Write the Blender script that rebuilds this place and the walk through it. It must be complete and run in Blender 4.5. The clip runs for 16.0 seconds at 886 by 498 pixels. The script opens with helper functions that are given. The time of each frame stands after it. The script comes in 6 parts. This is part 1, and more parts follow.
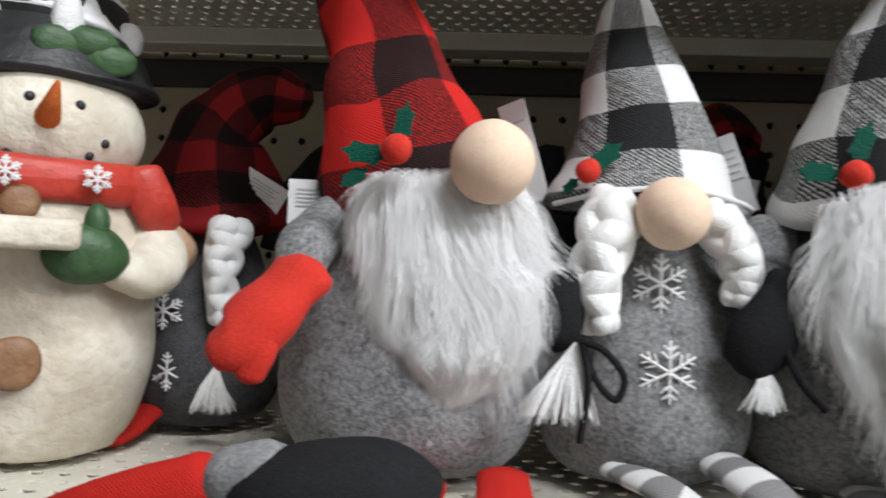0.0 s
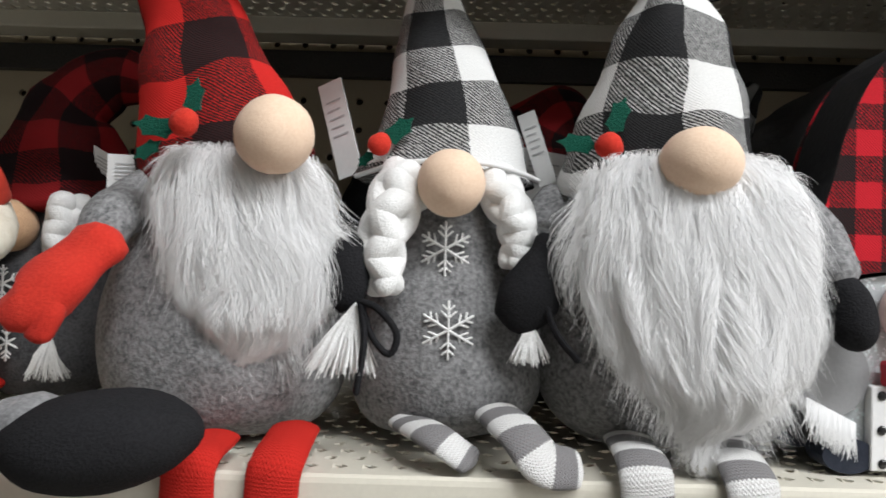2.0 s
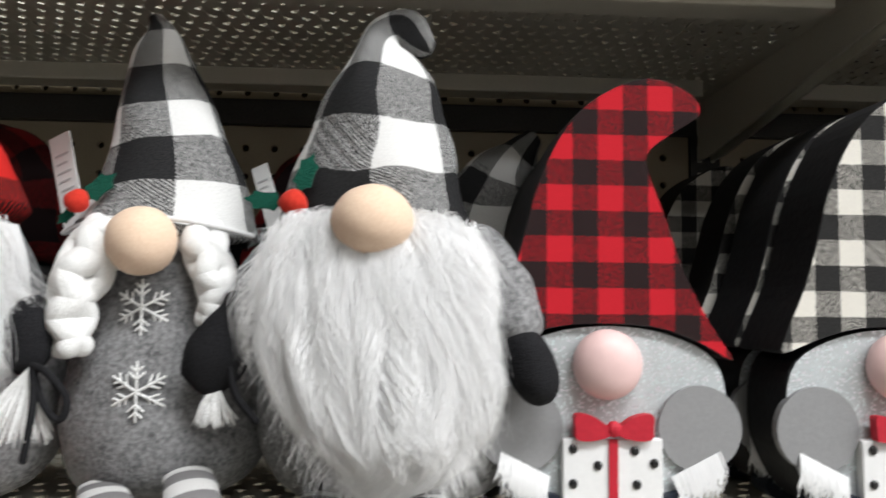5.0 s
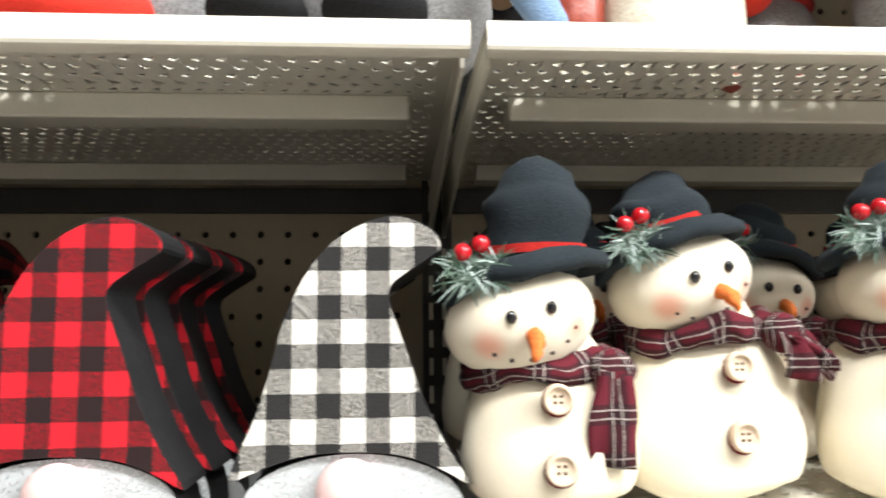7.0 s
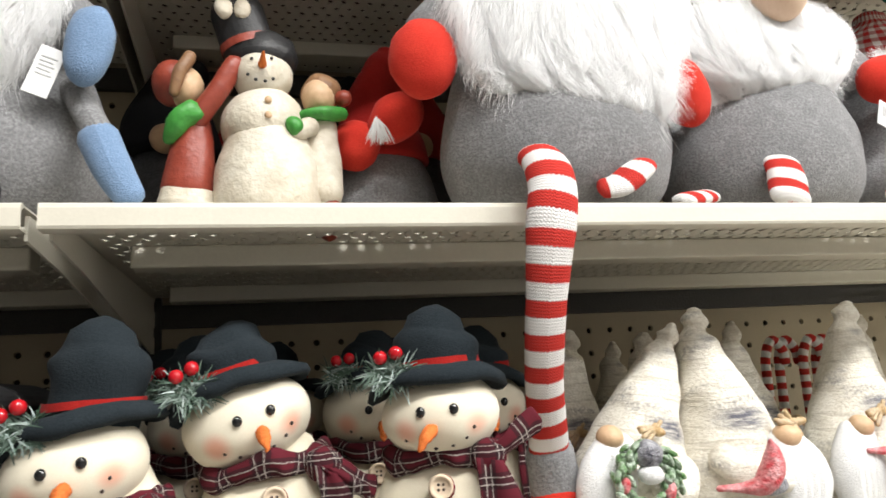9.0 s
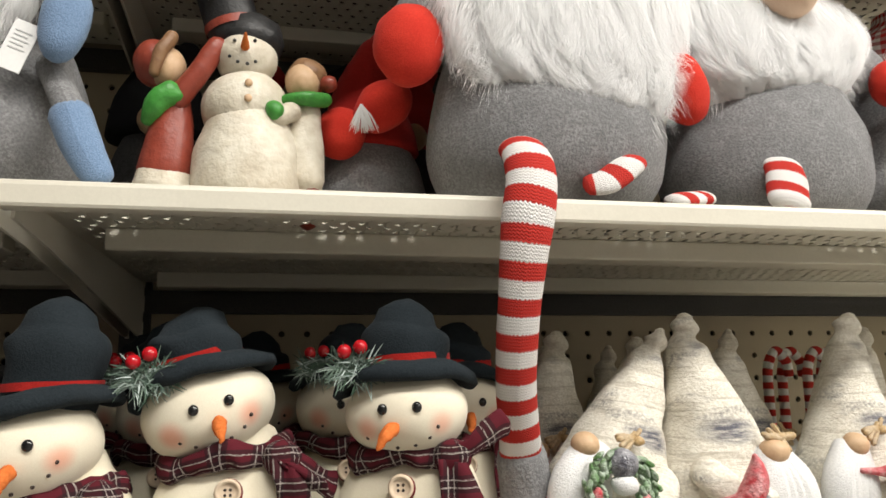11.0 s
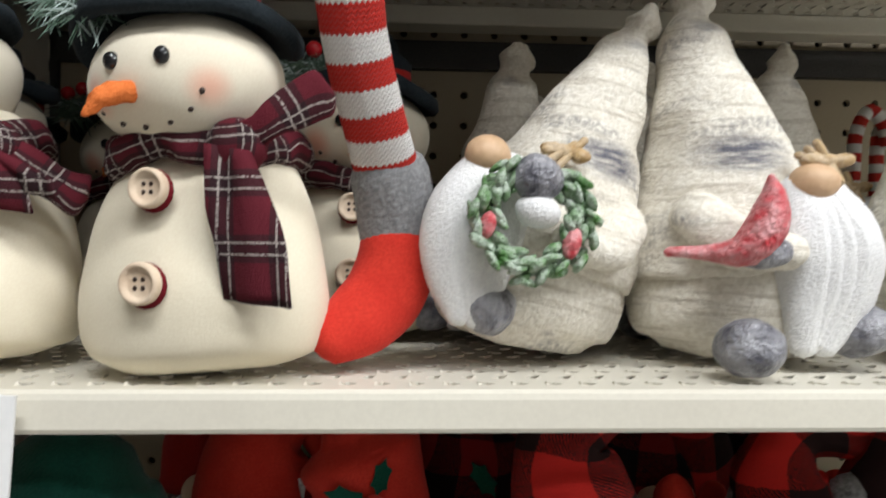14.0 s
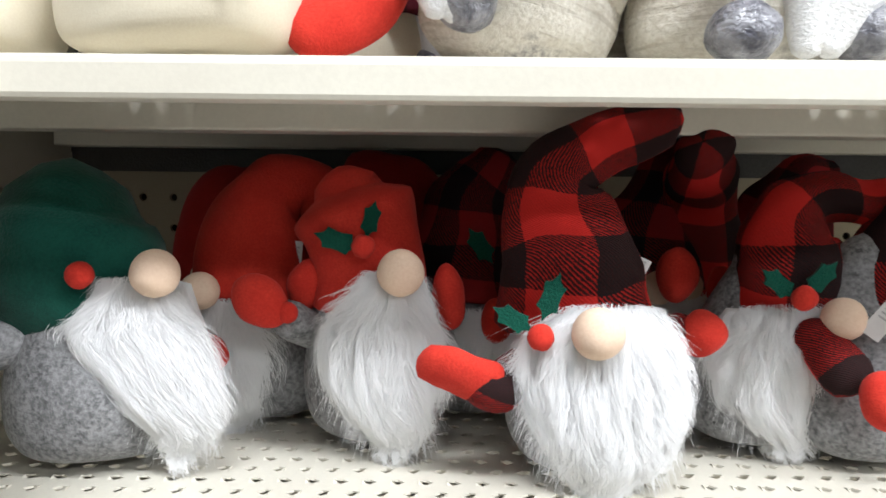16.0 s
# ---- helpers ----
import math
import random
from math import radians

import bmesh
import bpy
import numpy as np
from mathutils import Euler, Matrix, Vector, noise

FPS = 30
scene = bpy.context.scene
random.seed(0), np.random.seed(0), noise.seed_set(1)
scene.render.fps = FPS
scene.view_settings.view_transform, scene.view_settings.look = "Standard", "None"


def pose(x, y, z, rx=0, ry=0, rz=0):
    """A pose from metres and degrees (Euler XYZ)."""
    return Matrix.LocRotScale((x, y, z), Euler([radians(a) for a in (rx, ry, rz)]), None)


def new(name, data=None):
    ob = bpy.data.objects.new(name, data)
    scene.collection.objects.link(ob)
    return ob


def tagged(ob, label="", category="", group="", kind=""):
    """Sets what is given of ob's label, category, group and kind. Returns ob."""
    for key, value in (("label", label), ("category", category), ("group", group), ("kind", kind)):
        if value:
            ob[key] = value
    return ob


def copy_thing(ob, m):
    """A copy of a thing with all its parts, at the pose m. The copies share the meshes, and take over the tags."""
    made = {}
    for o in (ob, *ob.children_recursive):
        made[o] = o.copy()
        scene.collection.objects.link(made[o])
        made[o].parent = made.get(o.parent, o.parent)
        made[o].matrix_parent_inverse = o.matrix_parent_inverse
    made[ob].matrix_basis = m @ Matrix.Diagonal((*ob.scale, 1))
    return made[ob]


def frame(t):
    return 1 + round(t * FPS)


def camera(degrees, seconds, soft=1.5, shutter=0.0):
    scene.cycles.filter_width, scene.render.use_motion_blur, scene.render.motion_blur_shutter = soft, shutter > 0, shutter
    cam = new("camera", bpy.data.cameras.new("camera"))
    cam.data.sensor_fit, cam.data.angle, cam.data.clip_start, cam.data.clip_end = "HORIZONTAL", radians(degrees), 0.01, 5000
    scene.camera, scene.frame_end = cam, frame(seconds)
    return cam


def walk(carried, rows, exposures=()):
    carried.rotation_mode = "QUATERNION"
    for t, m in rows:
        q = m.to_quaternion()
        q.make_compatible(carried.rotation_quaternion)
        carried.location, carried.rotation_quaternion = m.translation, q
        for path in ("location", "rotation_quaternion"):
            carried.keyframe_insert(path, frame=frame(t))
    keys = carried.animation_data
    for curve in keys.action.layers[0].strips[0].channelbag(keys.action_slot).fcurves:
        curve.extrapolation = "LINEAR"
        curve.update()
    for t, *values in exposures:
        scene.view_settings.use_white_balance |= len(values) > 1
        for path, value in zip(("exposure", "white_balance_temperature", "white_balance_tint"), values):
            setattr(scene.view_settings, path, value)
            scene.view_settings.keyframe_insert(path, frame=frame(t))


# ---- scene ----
cam = camera(63.1, 16.0, soft=1.6, shutter=0.5)
METRES, EYE, TILT, LEAN, TURN = 1.25, 1.40, 2.2, -2.15, 2.6
ROWS = [
    (0.0, 0.0, 0.0, 0.0, -0.0, 0.0, -0.0),
    (0.5, 0.0297, -0.0099, -0.0015, -1.65, -0.04, -0.52),
    (1.0, 0.05, -0.0168, -0.0038, -2.17, -0.64, -0.52),
    (1.5, 0.0534, -0.0201, -0.006, -1.92, -0.73, -0.14),
    (2.0, 0.0682, -0.0205, -0.0097, -2.44, -0.67, 0.44),
    (2.5, 0.0842, -0.0204, -0.0088, -3.06, -0.86, 0.82),
    (3.0, 0.1026, -0.0281, -0.0094, -4.37, -0.64, 0.68),
    (5.5, 0.2217, -0.0268, 0.0057, -5.86, 2.62, 1.23),
    (6.0, 0.2903, -0.0367, 0.0198, -4.89, 3.22, 1.14),
    (6.5, 0.3422, -0.0461, 0.0301, -5.33, 3.51, 1.7),
    (7.0, 0.3885, -0.0626, 0.0346, -6.32, 3.89, 2.45),
    (7.5, 0.4241, -0.0731, 0.0326, -7.75, 3.61, 3.49),
    (8.0, 0.4593, -0.0977, 0.0381, -10.57, 4.85, 3.91),
    (8.5, 0.4995, -0.1253, 0.0521, -13.26, 6.44, 4.59),
    (9.0, 0.5322, -0.1441, 0.0626, -15.69, 8.37, 4.92),
    (11.5, 0.5621, -0.1302, 0.0598, -14.08, 7.88, 2.06),
    (12.0, 0.5624, -0.08, 0.0431, -15.78, 3.25, 1.07),
    (12.5, 0.5757, -0.0244, 0.027, -15.76, -0.39, -0.08),
    (13.0, 0.6111, -0.0088, 0.012, -14.66, -1.86, 0.68),
    (13.5, 0.6741, -0.0102, -0.0031, -9.69, -3.2, 1.06),
    (14.0, 0.694, -0.0089, -0.0127, -5.65, -2.65, 1.34),
    (14.5, 0.6883, -0.0036, -0.046, -3.32, -4.75, 2.39),
    (15.0, 0.695, 0.0058, -0.081, -3.05, -7.11, 1.69),
    (15.5, 0.7065, 0.0001, -0.094, -1.84, -7.26, 1.54),
    (16.0, 0.7162, -0.0108, -0.096, -1.79, -7.28, 1.42),
]
EXPOSURES = [(0.0, -0.33, 6050, 10), (1.5, -0.44, 6150, 10), (3.0, -0.52, 6250, 10), (5.5, -0.24, 6250, 10), (6.1, 0.38, 6300, 10), (7.0, 0.52, 6400, 10), (8.0, 0.14, 6450, 10), (9.0, -0.25, 6500, 10), (11.4, -0.64, 6850, 10), (12.0, -0.25, 6850, 10), (13.0, -0.6, 6550, 10), (14.0, -0.75, 6200, 10), (14.6, -0.55, 6050, 10), (15.2, -0.25, 6000, 10), (16.0, -0.2, 6000, 10)]
walk(cam, [(t, pose(0, 0, EYE, TILT, LEAN, TURN) @ pose(METRES * x, METRES * y, METRES * z, 90 + pitch, roll, yaw)) for t, x, y, z, yaw, pitch, roll in ROWS], EXPOSURES)

# ---- light and exposure ----
world = bpy.data.worlds.new("store_world")
world.use_nodes = True
world.node_tree.nodes["Background"].inputs[0].default_value = (0.9, 0.95, 1.0, 1)
world.node_tree.nodes["Background"].inputs[1].default_value = 0.02
scene.world = world


def ceiling_lamp(x, y, z, sx, sy, watts):
    lamp = bpy.data.lights.new("ceiling_lamp", "AREA")
    lamp.shape, lamp.size, lamp.size_y, lamp.energy = "RECTANGLE", sx, sy, watts
    lamp.color = (1.0, 0.99, 0.965)
    ob = new("ceiling_lamp", lamp)
    ob.matrix_world = pose(x, y, z)
    return ob


LAMP_ROWS = [(0.90, -0.98, 82), (2.65, -1.2, 94), (4.0, -1.2, 94), (1.05, -3.0, 12), (2.65, -3.0, 42), (4.0, -3.0, 42)]
for lx, ly, watts in LAMP_ROWS:
    ceiling_lamp(lx, ly, 3.33, 1.2, 0.30, watts)

# ---- geometry helpers ----


class Geo:
    """Collects vertices, faces, UVs in metres and material slots for one mesh."""

    def __init__(self):
        self.v, self.f, self.uv, self.m = [], [], [], []

    def add(self, verts, faces, uvs=None, mat=0):
        o = len(self.v)
        self.v += [tuple(p) for p in verts]
        self.uv += [tuple(q) for q in uvs] if uvs else [(p[0], p[2]) for p in verts]
        self.f += [tuple(i + o for i in face) for face in faces]
        self.m += [mat] * len(faces)
        return self

    def mesh(self, name, mats, smooth=True):
        me = bpy.data.meshes.new(name)
        me.from_pydata(self.v, [], self.f)
        for m in mats if isinstance(mats, (list, tuple)) else [mats]:
            me.materials.append(m)
        me.polygons.foreach_set("material_index", self.m)
        me.polygons.foreach_set("use_smooth", [smooth] * len(self.f))
        lay = me.uv_layers.new(name="uv")
        loops = np.zeros(len(me.loops), dtype=np.int32)
        me.loops.foreach_get("vertex_index", loops)
        lay.data.foreach_set("uv", np.array(self.uv, dtype=np.float32)[loops].ravel())
        me.update()
        return me


def part(name, geo, mats, parent, label="", smooth=True):
    ob = new(name, geo.mesh(name, mats, smooth))
    ob.parent = parent
    if label:
        tagged(ob, label)
    return ob


def thing(name, m, label, category, group=""):
    ob = new(name)
    ob.empty_display_size = 0.03
    ob.matrix_world = m
    return tagged(ob, label, category, group)


def solo(name, geo, mats, label, category="", group="", kind="", smooth=False, m=None):
    ob = new(name, geo.mesh(name, mats, smooth))
    if m is not None:
        ob.matrix_world = m
    return tagged(ob, label, category, group, kind)


def box(geo, x0, x1, y0, y1, z0, z1, mat=0, bevel=0.0):
    """A box; with bevel its edges are chamfered."""
    bm = bmesh.new()
    bmesh.ops.create_cube(bm, size=1, matrix=Matrix.LocRotScale(((x0 + x1) / 2, (y0 + y1) / 2, (z0 + z1) / 2), None, (x1 - x0, y1 - y0, z1 - z0)))
    if bevel:
        bmesh.ops.bevel(bm, geom=bm.edges[:], offset=bevel, segments=2, affect="EDGES", profile=0.5)
    bm.verts.index_update()
    geo.add([v.co[:] for v in bm.verts], [[v.index for v in f.verts] for f in bm.faces], mat=mat)
    bm.free()
    return geo


def spline(points, n):
    """n points on a smooth curve through the given ones (any number of columns)."""
    p = np.array(points, float)
    if len(p) < 3:
        return [p[0] + (p[-1] - p[0]) * k / (n - 1) for k in range(n)]
    out = []
    for k in range(n):
        s = k * (len(p) - 1) / (n - 1)
        i = min(int(s), len(p) - 2)
        t = s - i
        a, b = p[i], p[i + 1]
        ta = (p[i + 1] - p[i - 1]) / 2 if i else b - a
        tb = (p[i + 2] - p[i]) / 2 if i + 2 < len(p) else b - a
        out.append((2 * t**3 - 3 * t**2 + 1) * a + (t**3 - 2 * t**2 + t) * ta + (-2 * t**3 + 3 * t**2) * b + (t**3 - t**2) * tb)
    return out


def tube(geo, points, seg=20, n=20, sy=1.0, cap=True, wob=0.0, wscale=40.0, mat=0, side=(1, 0, 0), u0=0.0, v0=0.0, foot=1.0):
    """A rounded tube along rows of (x, y, z, radius); sy flattens it across the second axis of its section. UVs in metres."""
    rows = spline(points, n)
    c = [Vector(r[:3]) for r in rows]
    rad = [max(float(r[3]), 0.0003) for r in rows]
    tang = [(c[min(i + 1, n - 1)] - c[max(i - 1, 0)]).normalized() for i in range(n)]
    rings = []
    if cap:
        for q, k in ((0.97, 0.05), (0.8, 0.42), (0.45, 0.82)):
            rings.append((c[0] - tang[0] * rad[0] * q * min(1, sy) * foot, tang[0], rad[0] * k * 1.06))
    rings += list(zip(c, tang, rad))
    if cap:
        for q, k in ((0.45, 0.82), (0.8, 0.42), (0.97, 0.05)):
            rings.append((c[-1] + tang[-1] * rad[-1] * q * min(1, sy), tang[-1], rad[-1] * k * 1.06))
    verts, uvs, faces = [], [], []
    ax = Vector(side)
    rmean, length, last = sum(rad) / n, v0, None
    for p, t, r in rings:
        ax = ax - t * ax.dot(t)
        if ax.length < 1e-4:
            ax = t.orthogonal()
        ax.normalize()
        ay = t.cross(ax)
        length += (p - last).length if last is not None else 0.0
        last = p
        for k in range(seg + 1):
            a = 2 * math.pi * k / seg + math.pi / 2
            q = p + ax * (r * math.cos(a)) + ay * (r * sy * math.sin(a))
            if wob:
                q = q + noise.noise_vector(q * wscale) * wob
            verts.append(q)
            uvs.append((u0 + (k / seg - 0.5) * 2 * math.pi * rmean, length))
    for i in range(len(rings) - 1):
        for k in range(seg):
            a = i * (seg + 1) + k
            faces.append((a, a + 1, a + seg + 2, a + seg + 1))
    # weld the seam's wobble
    for i in range(len(rings)):
        verts[i * (seg + 1) + seg] = verts[i * (seg + 1)]
    return geo.add(verts, faces, uvs, mat)


def egg(geo, x, y, z, rx, ry, rz, seg=20, rings=14, wob=0.0, wscale=40.0, mat=0, turn=None):
    """An ellipsoid, with uneven surface where wob is given."""
    verts, uvs, faces = [], [], []
    for i in range(rings + 1):
        b = math.pi * i / rings - math.pi / 2
        for k in range(seg + 1):
            a = 2 * math.pi * k / seg + math.pi / 2
            q = Vector((rx * math.cos(b) * math.cos(a), ry * math.cos(b) * math.sin(a), rz * math.sin(b)))
            if wob:
                q = q + noise.noise_vector((q + Vector((x, y, z))) * wscale) * wob
            if turn is not None:
                q = turn @ q
            verts.append(q + Vector((x, y, z)))
            uvs.append((a * rx, b * rz))
    for i in range(rings + 1):
        verts[i * (seg + 1) + seg] = verts[i * (seg + 1)]
    for i in range(rings):
        for k in range(seg):
            a = i * (seg + 1) + k
            faces.append((a, a + 1, a + seg + 2, a + seg + 1))
    return geo.add(verts, faces, uvs, mat)


def plate(geo, outline, y0, y1, mat_front=0, mat_side=None, bevel=0.0):
    """A flat outline of (x, z) points, given anticlockwise as seen from -y, with thickness from y0 (front) to y1."""
    mat_side = mat_front if mat_side is None else mat_side
    n = len(outline)
    cx, cz = sum(p[0] for p in outline) / n, sum(p[1] for p in outline) / n
    inner = [(cx + (x - cx) * (1 - bevel), cz + (z - cz) * (1 - bevel)) for x, z in outline]
    geo.add([(x, y0, z) for x, z in inner], [tuple(range(n))], mat=mat_front)
    geo.add([(x, y1, z) for x, z in outline], [tuple(reversed(range(n)))], mat=mat_side)
    e = 0.0012 if bevel else 0.0
    ring = [(x, y0, z) for x, z in inner] + [(x, y0 + e, z) for x, z in outline] + [(x, y1, z) for x, z in outline]
    faces = []
    for j in (0, 1) if bevel else (1,):
        for k in range(n):
            a, b = j * n + k, j * n + (k + 1) % n
            faces.append((a, a + n, b + n, b))
    return geo.add(ring, faces, mat=mat_side)


def smooth_outline(points, n):
    """A closed smooth outline through the given (x, z) points."""
    p = [points[-2], points[-1]] + list(points) + [points[0], points[1], points[2]]
    rows = spline(p, (len(p) - 1) * n + 1)
    return [(float(r[0]), float(r[1])) for r in rows[2 * n : (2 + len(points)) * n]]


def strands(geo, roots, seg=3, wide=0.0006, mat=0):
    """Tapered hairs: roots are lists of (points, width factor); each becomes a narrow ribbon turned at random."""
    verts, faces, uvs = [], [], []
    for pts, w in roots:
        m = len(pts)
        d = (Vector(pts[-1]) - Vector(pts[0])).normalized()
        s = d.cross(Vector((random.uniform(-0.5, 0.5), -1, random.uniform(-0.3, 0.3)))).normalized()
        o = len(verts)
        for i, p in enumerate(pts):
            k = wide * w * (1 - 0.8 * (i / (m - 1)) ** 1.5)
            p = Vector(p)
            verts += [p - s * k, p + s * k]
            uvs += [(0, i / m), (1, i / m)]
        faces += [(o + 2 * i, o + 2 * i + 1, o + 2 * i + 3, o + 2 * i + 2) for i in range(m - 1)]
    return geo.add(verts, faces, uvs, mat)


# ---- materials ----


def nodes_of(name):
    m = bpy.data.materials.new(name)
    m.use_nodes = True
    t = m.node_tree
    return m, t, t.nodes["Principled BSDF"]


def node(t, kind, **values):
    n = t.nodes.new(kind)
    for key, v in values.items():
        if key in n.inputs:
            n.inputs[key].default_value = v
    return n


def maths(t, op, a, b=None, clamp=False):
    n = t.nodes.new("ShaderNodeMath")
    n.operation, n.use_clamp = op, clamp
    for i, v in enumerate((a, b)):
        if v is None:
            continue
        if isinstance(v, (int, float)):
            n.inputs[i].default_value = v
        else:
            t.links.new(v, n.inputs[i])
    return n.outputs[0]


def blend(t, fac, a, b):
    n = t.nodes.new("ShaderNodeMix")
    n.data_type = "RGBA"
    for sock, v in ((n.inputs[0], fac), (n.inputs[6], a), (n.inputs[7], b)):
        if isinstance(v, (int, float)):
            sock.default_value = v
        elif isinstance(v, tuple):
            sock.default_value = (*v, 1)
        else:
            t.links.new(v, sock)
    return n.outputs[2]


def speck(t, scale, detail=2.0, rough=0.6, lo=0.35, hi=0.65, coord="Object", stretch=None):
    """Noise between 0 and 1, spread by a ramp."""
    co = t.nodes.new("ShaderNodeTexCoord").outputs[coord]
    if stretch:
        mp = t.nodes.new("ShaderNodeMapping")
        mp.inputs["Scale"].default_value = stretch
        t.links.new(co, mp.inputs[0])
        co = mp.outputs[0]
    n = node(t, "ShaderNodeTexNoise", Scale=scale, Detail=detail, Roughness=rough)
    t.links.new(co, n.inputs["Vector"])
    r = t.nodes.new("ShaderNodeMapRange")
    r.inputs[1].default_value, r.inputs[2].default_value = lo, hi
    t.links.new(n.outputs[0], r.inputs[0])
    return r.outputs[0]


def relief(t, bsdf, height, strength, dist):
    b = t.nodes.new("ShaderNodeBump")
    b.inputs["Strength"].default_value, b.inputs["Distance"].default_value = strength, dist
    t.links.new(height, b.inputs["Height"])
    t.links.new(b.outputs[0], bsdf.inputs["Normal"])


def surface(name, c1, c2, rough=0.8, fine=900, coarse=60, c3=None, bump=0.5, dist=0.0006, sheen=0.0, metallic=0.0, spec=0.3, wear=0.25, coat=0.0):
    """A plain surface: fine grain between c1 and c2, broad uneven tone towards c3."""
    m, t, b = nodes_of(name)
    f = speck(t, fine)
    g = speck(t, coarse, 3, 0.55)
    col = blend(t, f, c1, c2)
    col = blend(t, maths(t, "MULTIPLY", g, wear), col, c3 or tuple(v * 0.75 for v in c1))
    t.links.new(col, b.inputs["Base Color"])
    b.inputs["Roughness"].default_value, b.inputs["Metallic"].default_value = rough, metallic
    b.inputs["Specular IOR Level"].default_value = spec
    b.inputs["Sheen Weight"].default_value, b.inputs["Sheen Roughness"].default_value = sheen, 0.5
    b.inputs["Coat Weight"].default_value = coat
    if bump:
        relief(t, b, f, bump, dist)
    return m


def check(name, light, mid, dark, size, rough=0.9, weave=2600, twill=True):
    """Woven buffalo check on UVs in metres: light, dark and twilled mixed squares."""
    m, t, b = nodes_of(name)
    sep = t.nodes.new("ShaderNodeSeparateXYZ")
    uv = t.nodes.new("ShaderNodeTexCoord").outputs["UV"]
    wn = node(t, "ShaderNodeTexNoise", Scale=500.0, Detail=2.0)
    t.links.new(uv, wn.inputs["Vector"])
    t.links.new(uv, sep.inputs[0])
    u, v = sep.outputs[0], sep.outputs[1]
    jit = maths(t, "MULTIPLY", maths(t, "SUBTRACT", wn.outputs[0], 0.5), 0.0014)
    a = maths(t, "GREATER_THAN", maths(t, "FRACT", maths(t, "ADD", maths(t, "DIVIDE", maths(t, "ADD", u, jit), 2 * size), 50.25)), 0.5)
    c = maths(t, "GREATER_THAN", maths(t, "FRACT", maths(t, "ADD", maths(t, "DIVIDE", maths(t, "ADD", v, jit), 2 * size), 50.0)), 0.5)
    thread = node(t, "ShaderNodeTexNoise", Scale=620.0, Detail=2.0, Roughness=0.7)
    t.links.new(uv, thread.inputs["Vector"])
    stray = maths(t, "MULTIPLY", maths(t, "SUBTRACT", thread.outputs[0], 0.5), 1.5)
    line = maths(t, "ADD", maths(t, "FRACT", maths(t, "ADD", maths(t, "MULTIPLY", maths(t, "ADD", u, v), weave / 5), 90.0)), stray)
    tw = maths(t, "GREATER_THAN", line, 0.40) if twill else 0.5
    mixed = blend(t, tw, tuple(0.62 * x + 0.1 * y for x, y in zip(light, mid)), tuple(0.03 * x + 0.9 * y for x, y in zip(light, dark)))
    both, one = maths(t, "MULTIPLY", a, c), maths(t, "ABSOLUTE", maths(t, "SUBTRACT", a, c))
    col = blend(t, one, light, mixed)
    col = blend(t, both, col, dark)
    fuzz = speck(t, 1400, 2, 0.7, coord="UV")
    col = blend(t, maths(t, "MULTIPLY", fuzz, 0.22), col, tuple(0.5 * x for x in mid))
    t.links.new(col, b.inputs["Base Color"])
    b.inputs["Roughness"].default_value, b.inputs["Specular IOR Level"].default_value = rough, 0.15
    wv = maths(t, "SINE", maths(t, "MULTIPLY", maths(t, "ADD", u, v), weave * 1.6))
    relief(t, b, maths(t, "ADD", wv, fuzz), 0.35, 0.0005)
    return m


def knit(name, colours, band, rough=0.95, stitch=0.0016):
    """Knitted stripes along v (metres), with V-shaped stitches."""
    m, t, b = nodes_of(name)
    sep = t.nodes.new("ShaderNodeSeparateXYZ")
    t.links.new(t.nodes.new("ShaderNodeTexCoord").outputs["UV"], sep.inputs[0])
    u, v = sep.outputs[0], sep.outputs[1]
    zig = maths(t, "MULTIPLY", maths(t, "ABSOLUTE", maths(t, "SUBTRACT", maths(t, "FRACT", maths(t, "ADD", maths(t, "DIVIDE", u, stitch * 1.3), 50.0)), 0.5)), stitch * 1.2)
    vv = maths(t, "ADD", v, zig)
    fuzz = speck(t, 1500, 2, 0.7)
    if len(colours) > 1:
        k = maths(t, "GREATER_THAN", maths(t, "FRACT", maths(t, "ADD", maths(t, "DIVIDE", vv, 2 * band), 50.0)), 0.5)
        col = blend(t, k, colours[0], colours[1])
    else:
        col = blend(t, 0.0, colours[0], colours[0])
    st = maths(t, "ABSOLUTE", maths(t, "SINE", maths(t, "MULTIPLY", vv, math.pi / stitch)))
    # shade between the stitches is mixed into the colour
    col = blend(t, maths(t, "MULTIPLY", maths(t, "SUBTRACT", 1.0, st, True), 0.24), col, tuple(0.35 * x for x in colours[0]) if len(colours) == 1 else (0.25, 0.16, 0.15))
    t.links.new(col, b.inputs["Base Color"])
    b.inputs["Roughness"].default_value, b.inputs["Specular IOR Level"].default_value = rough, 0.1
    relief(t, b, maths(t, "ADD", st, maths(t, "MULTIPLY", fuzz, 0.4)), 0.7, 0.0008)
    return m


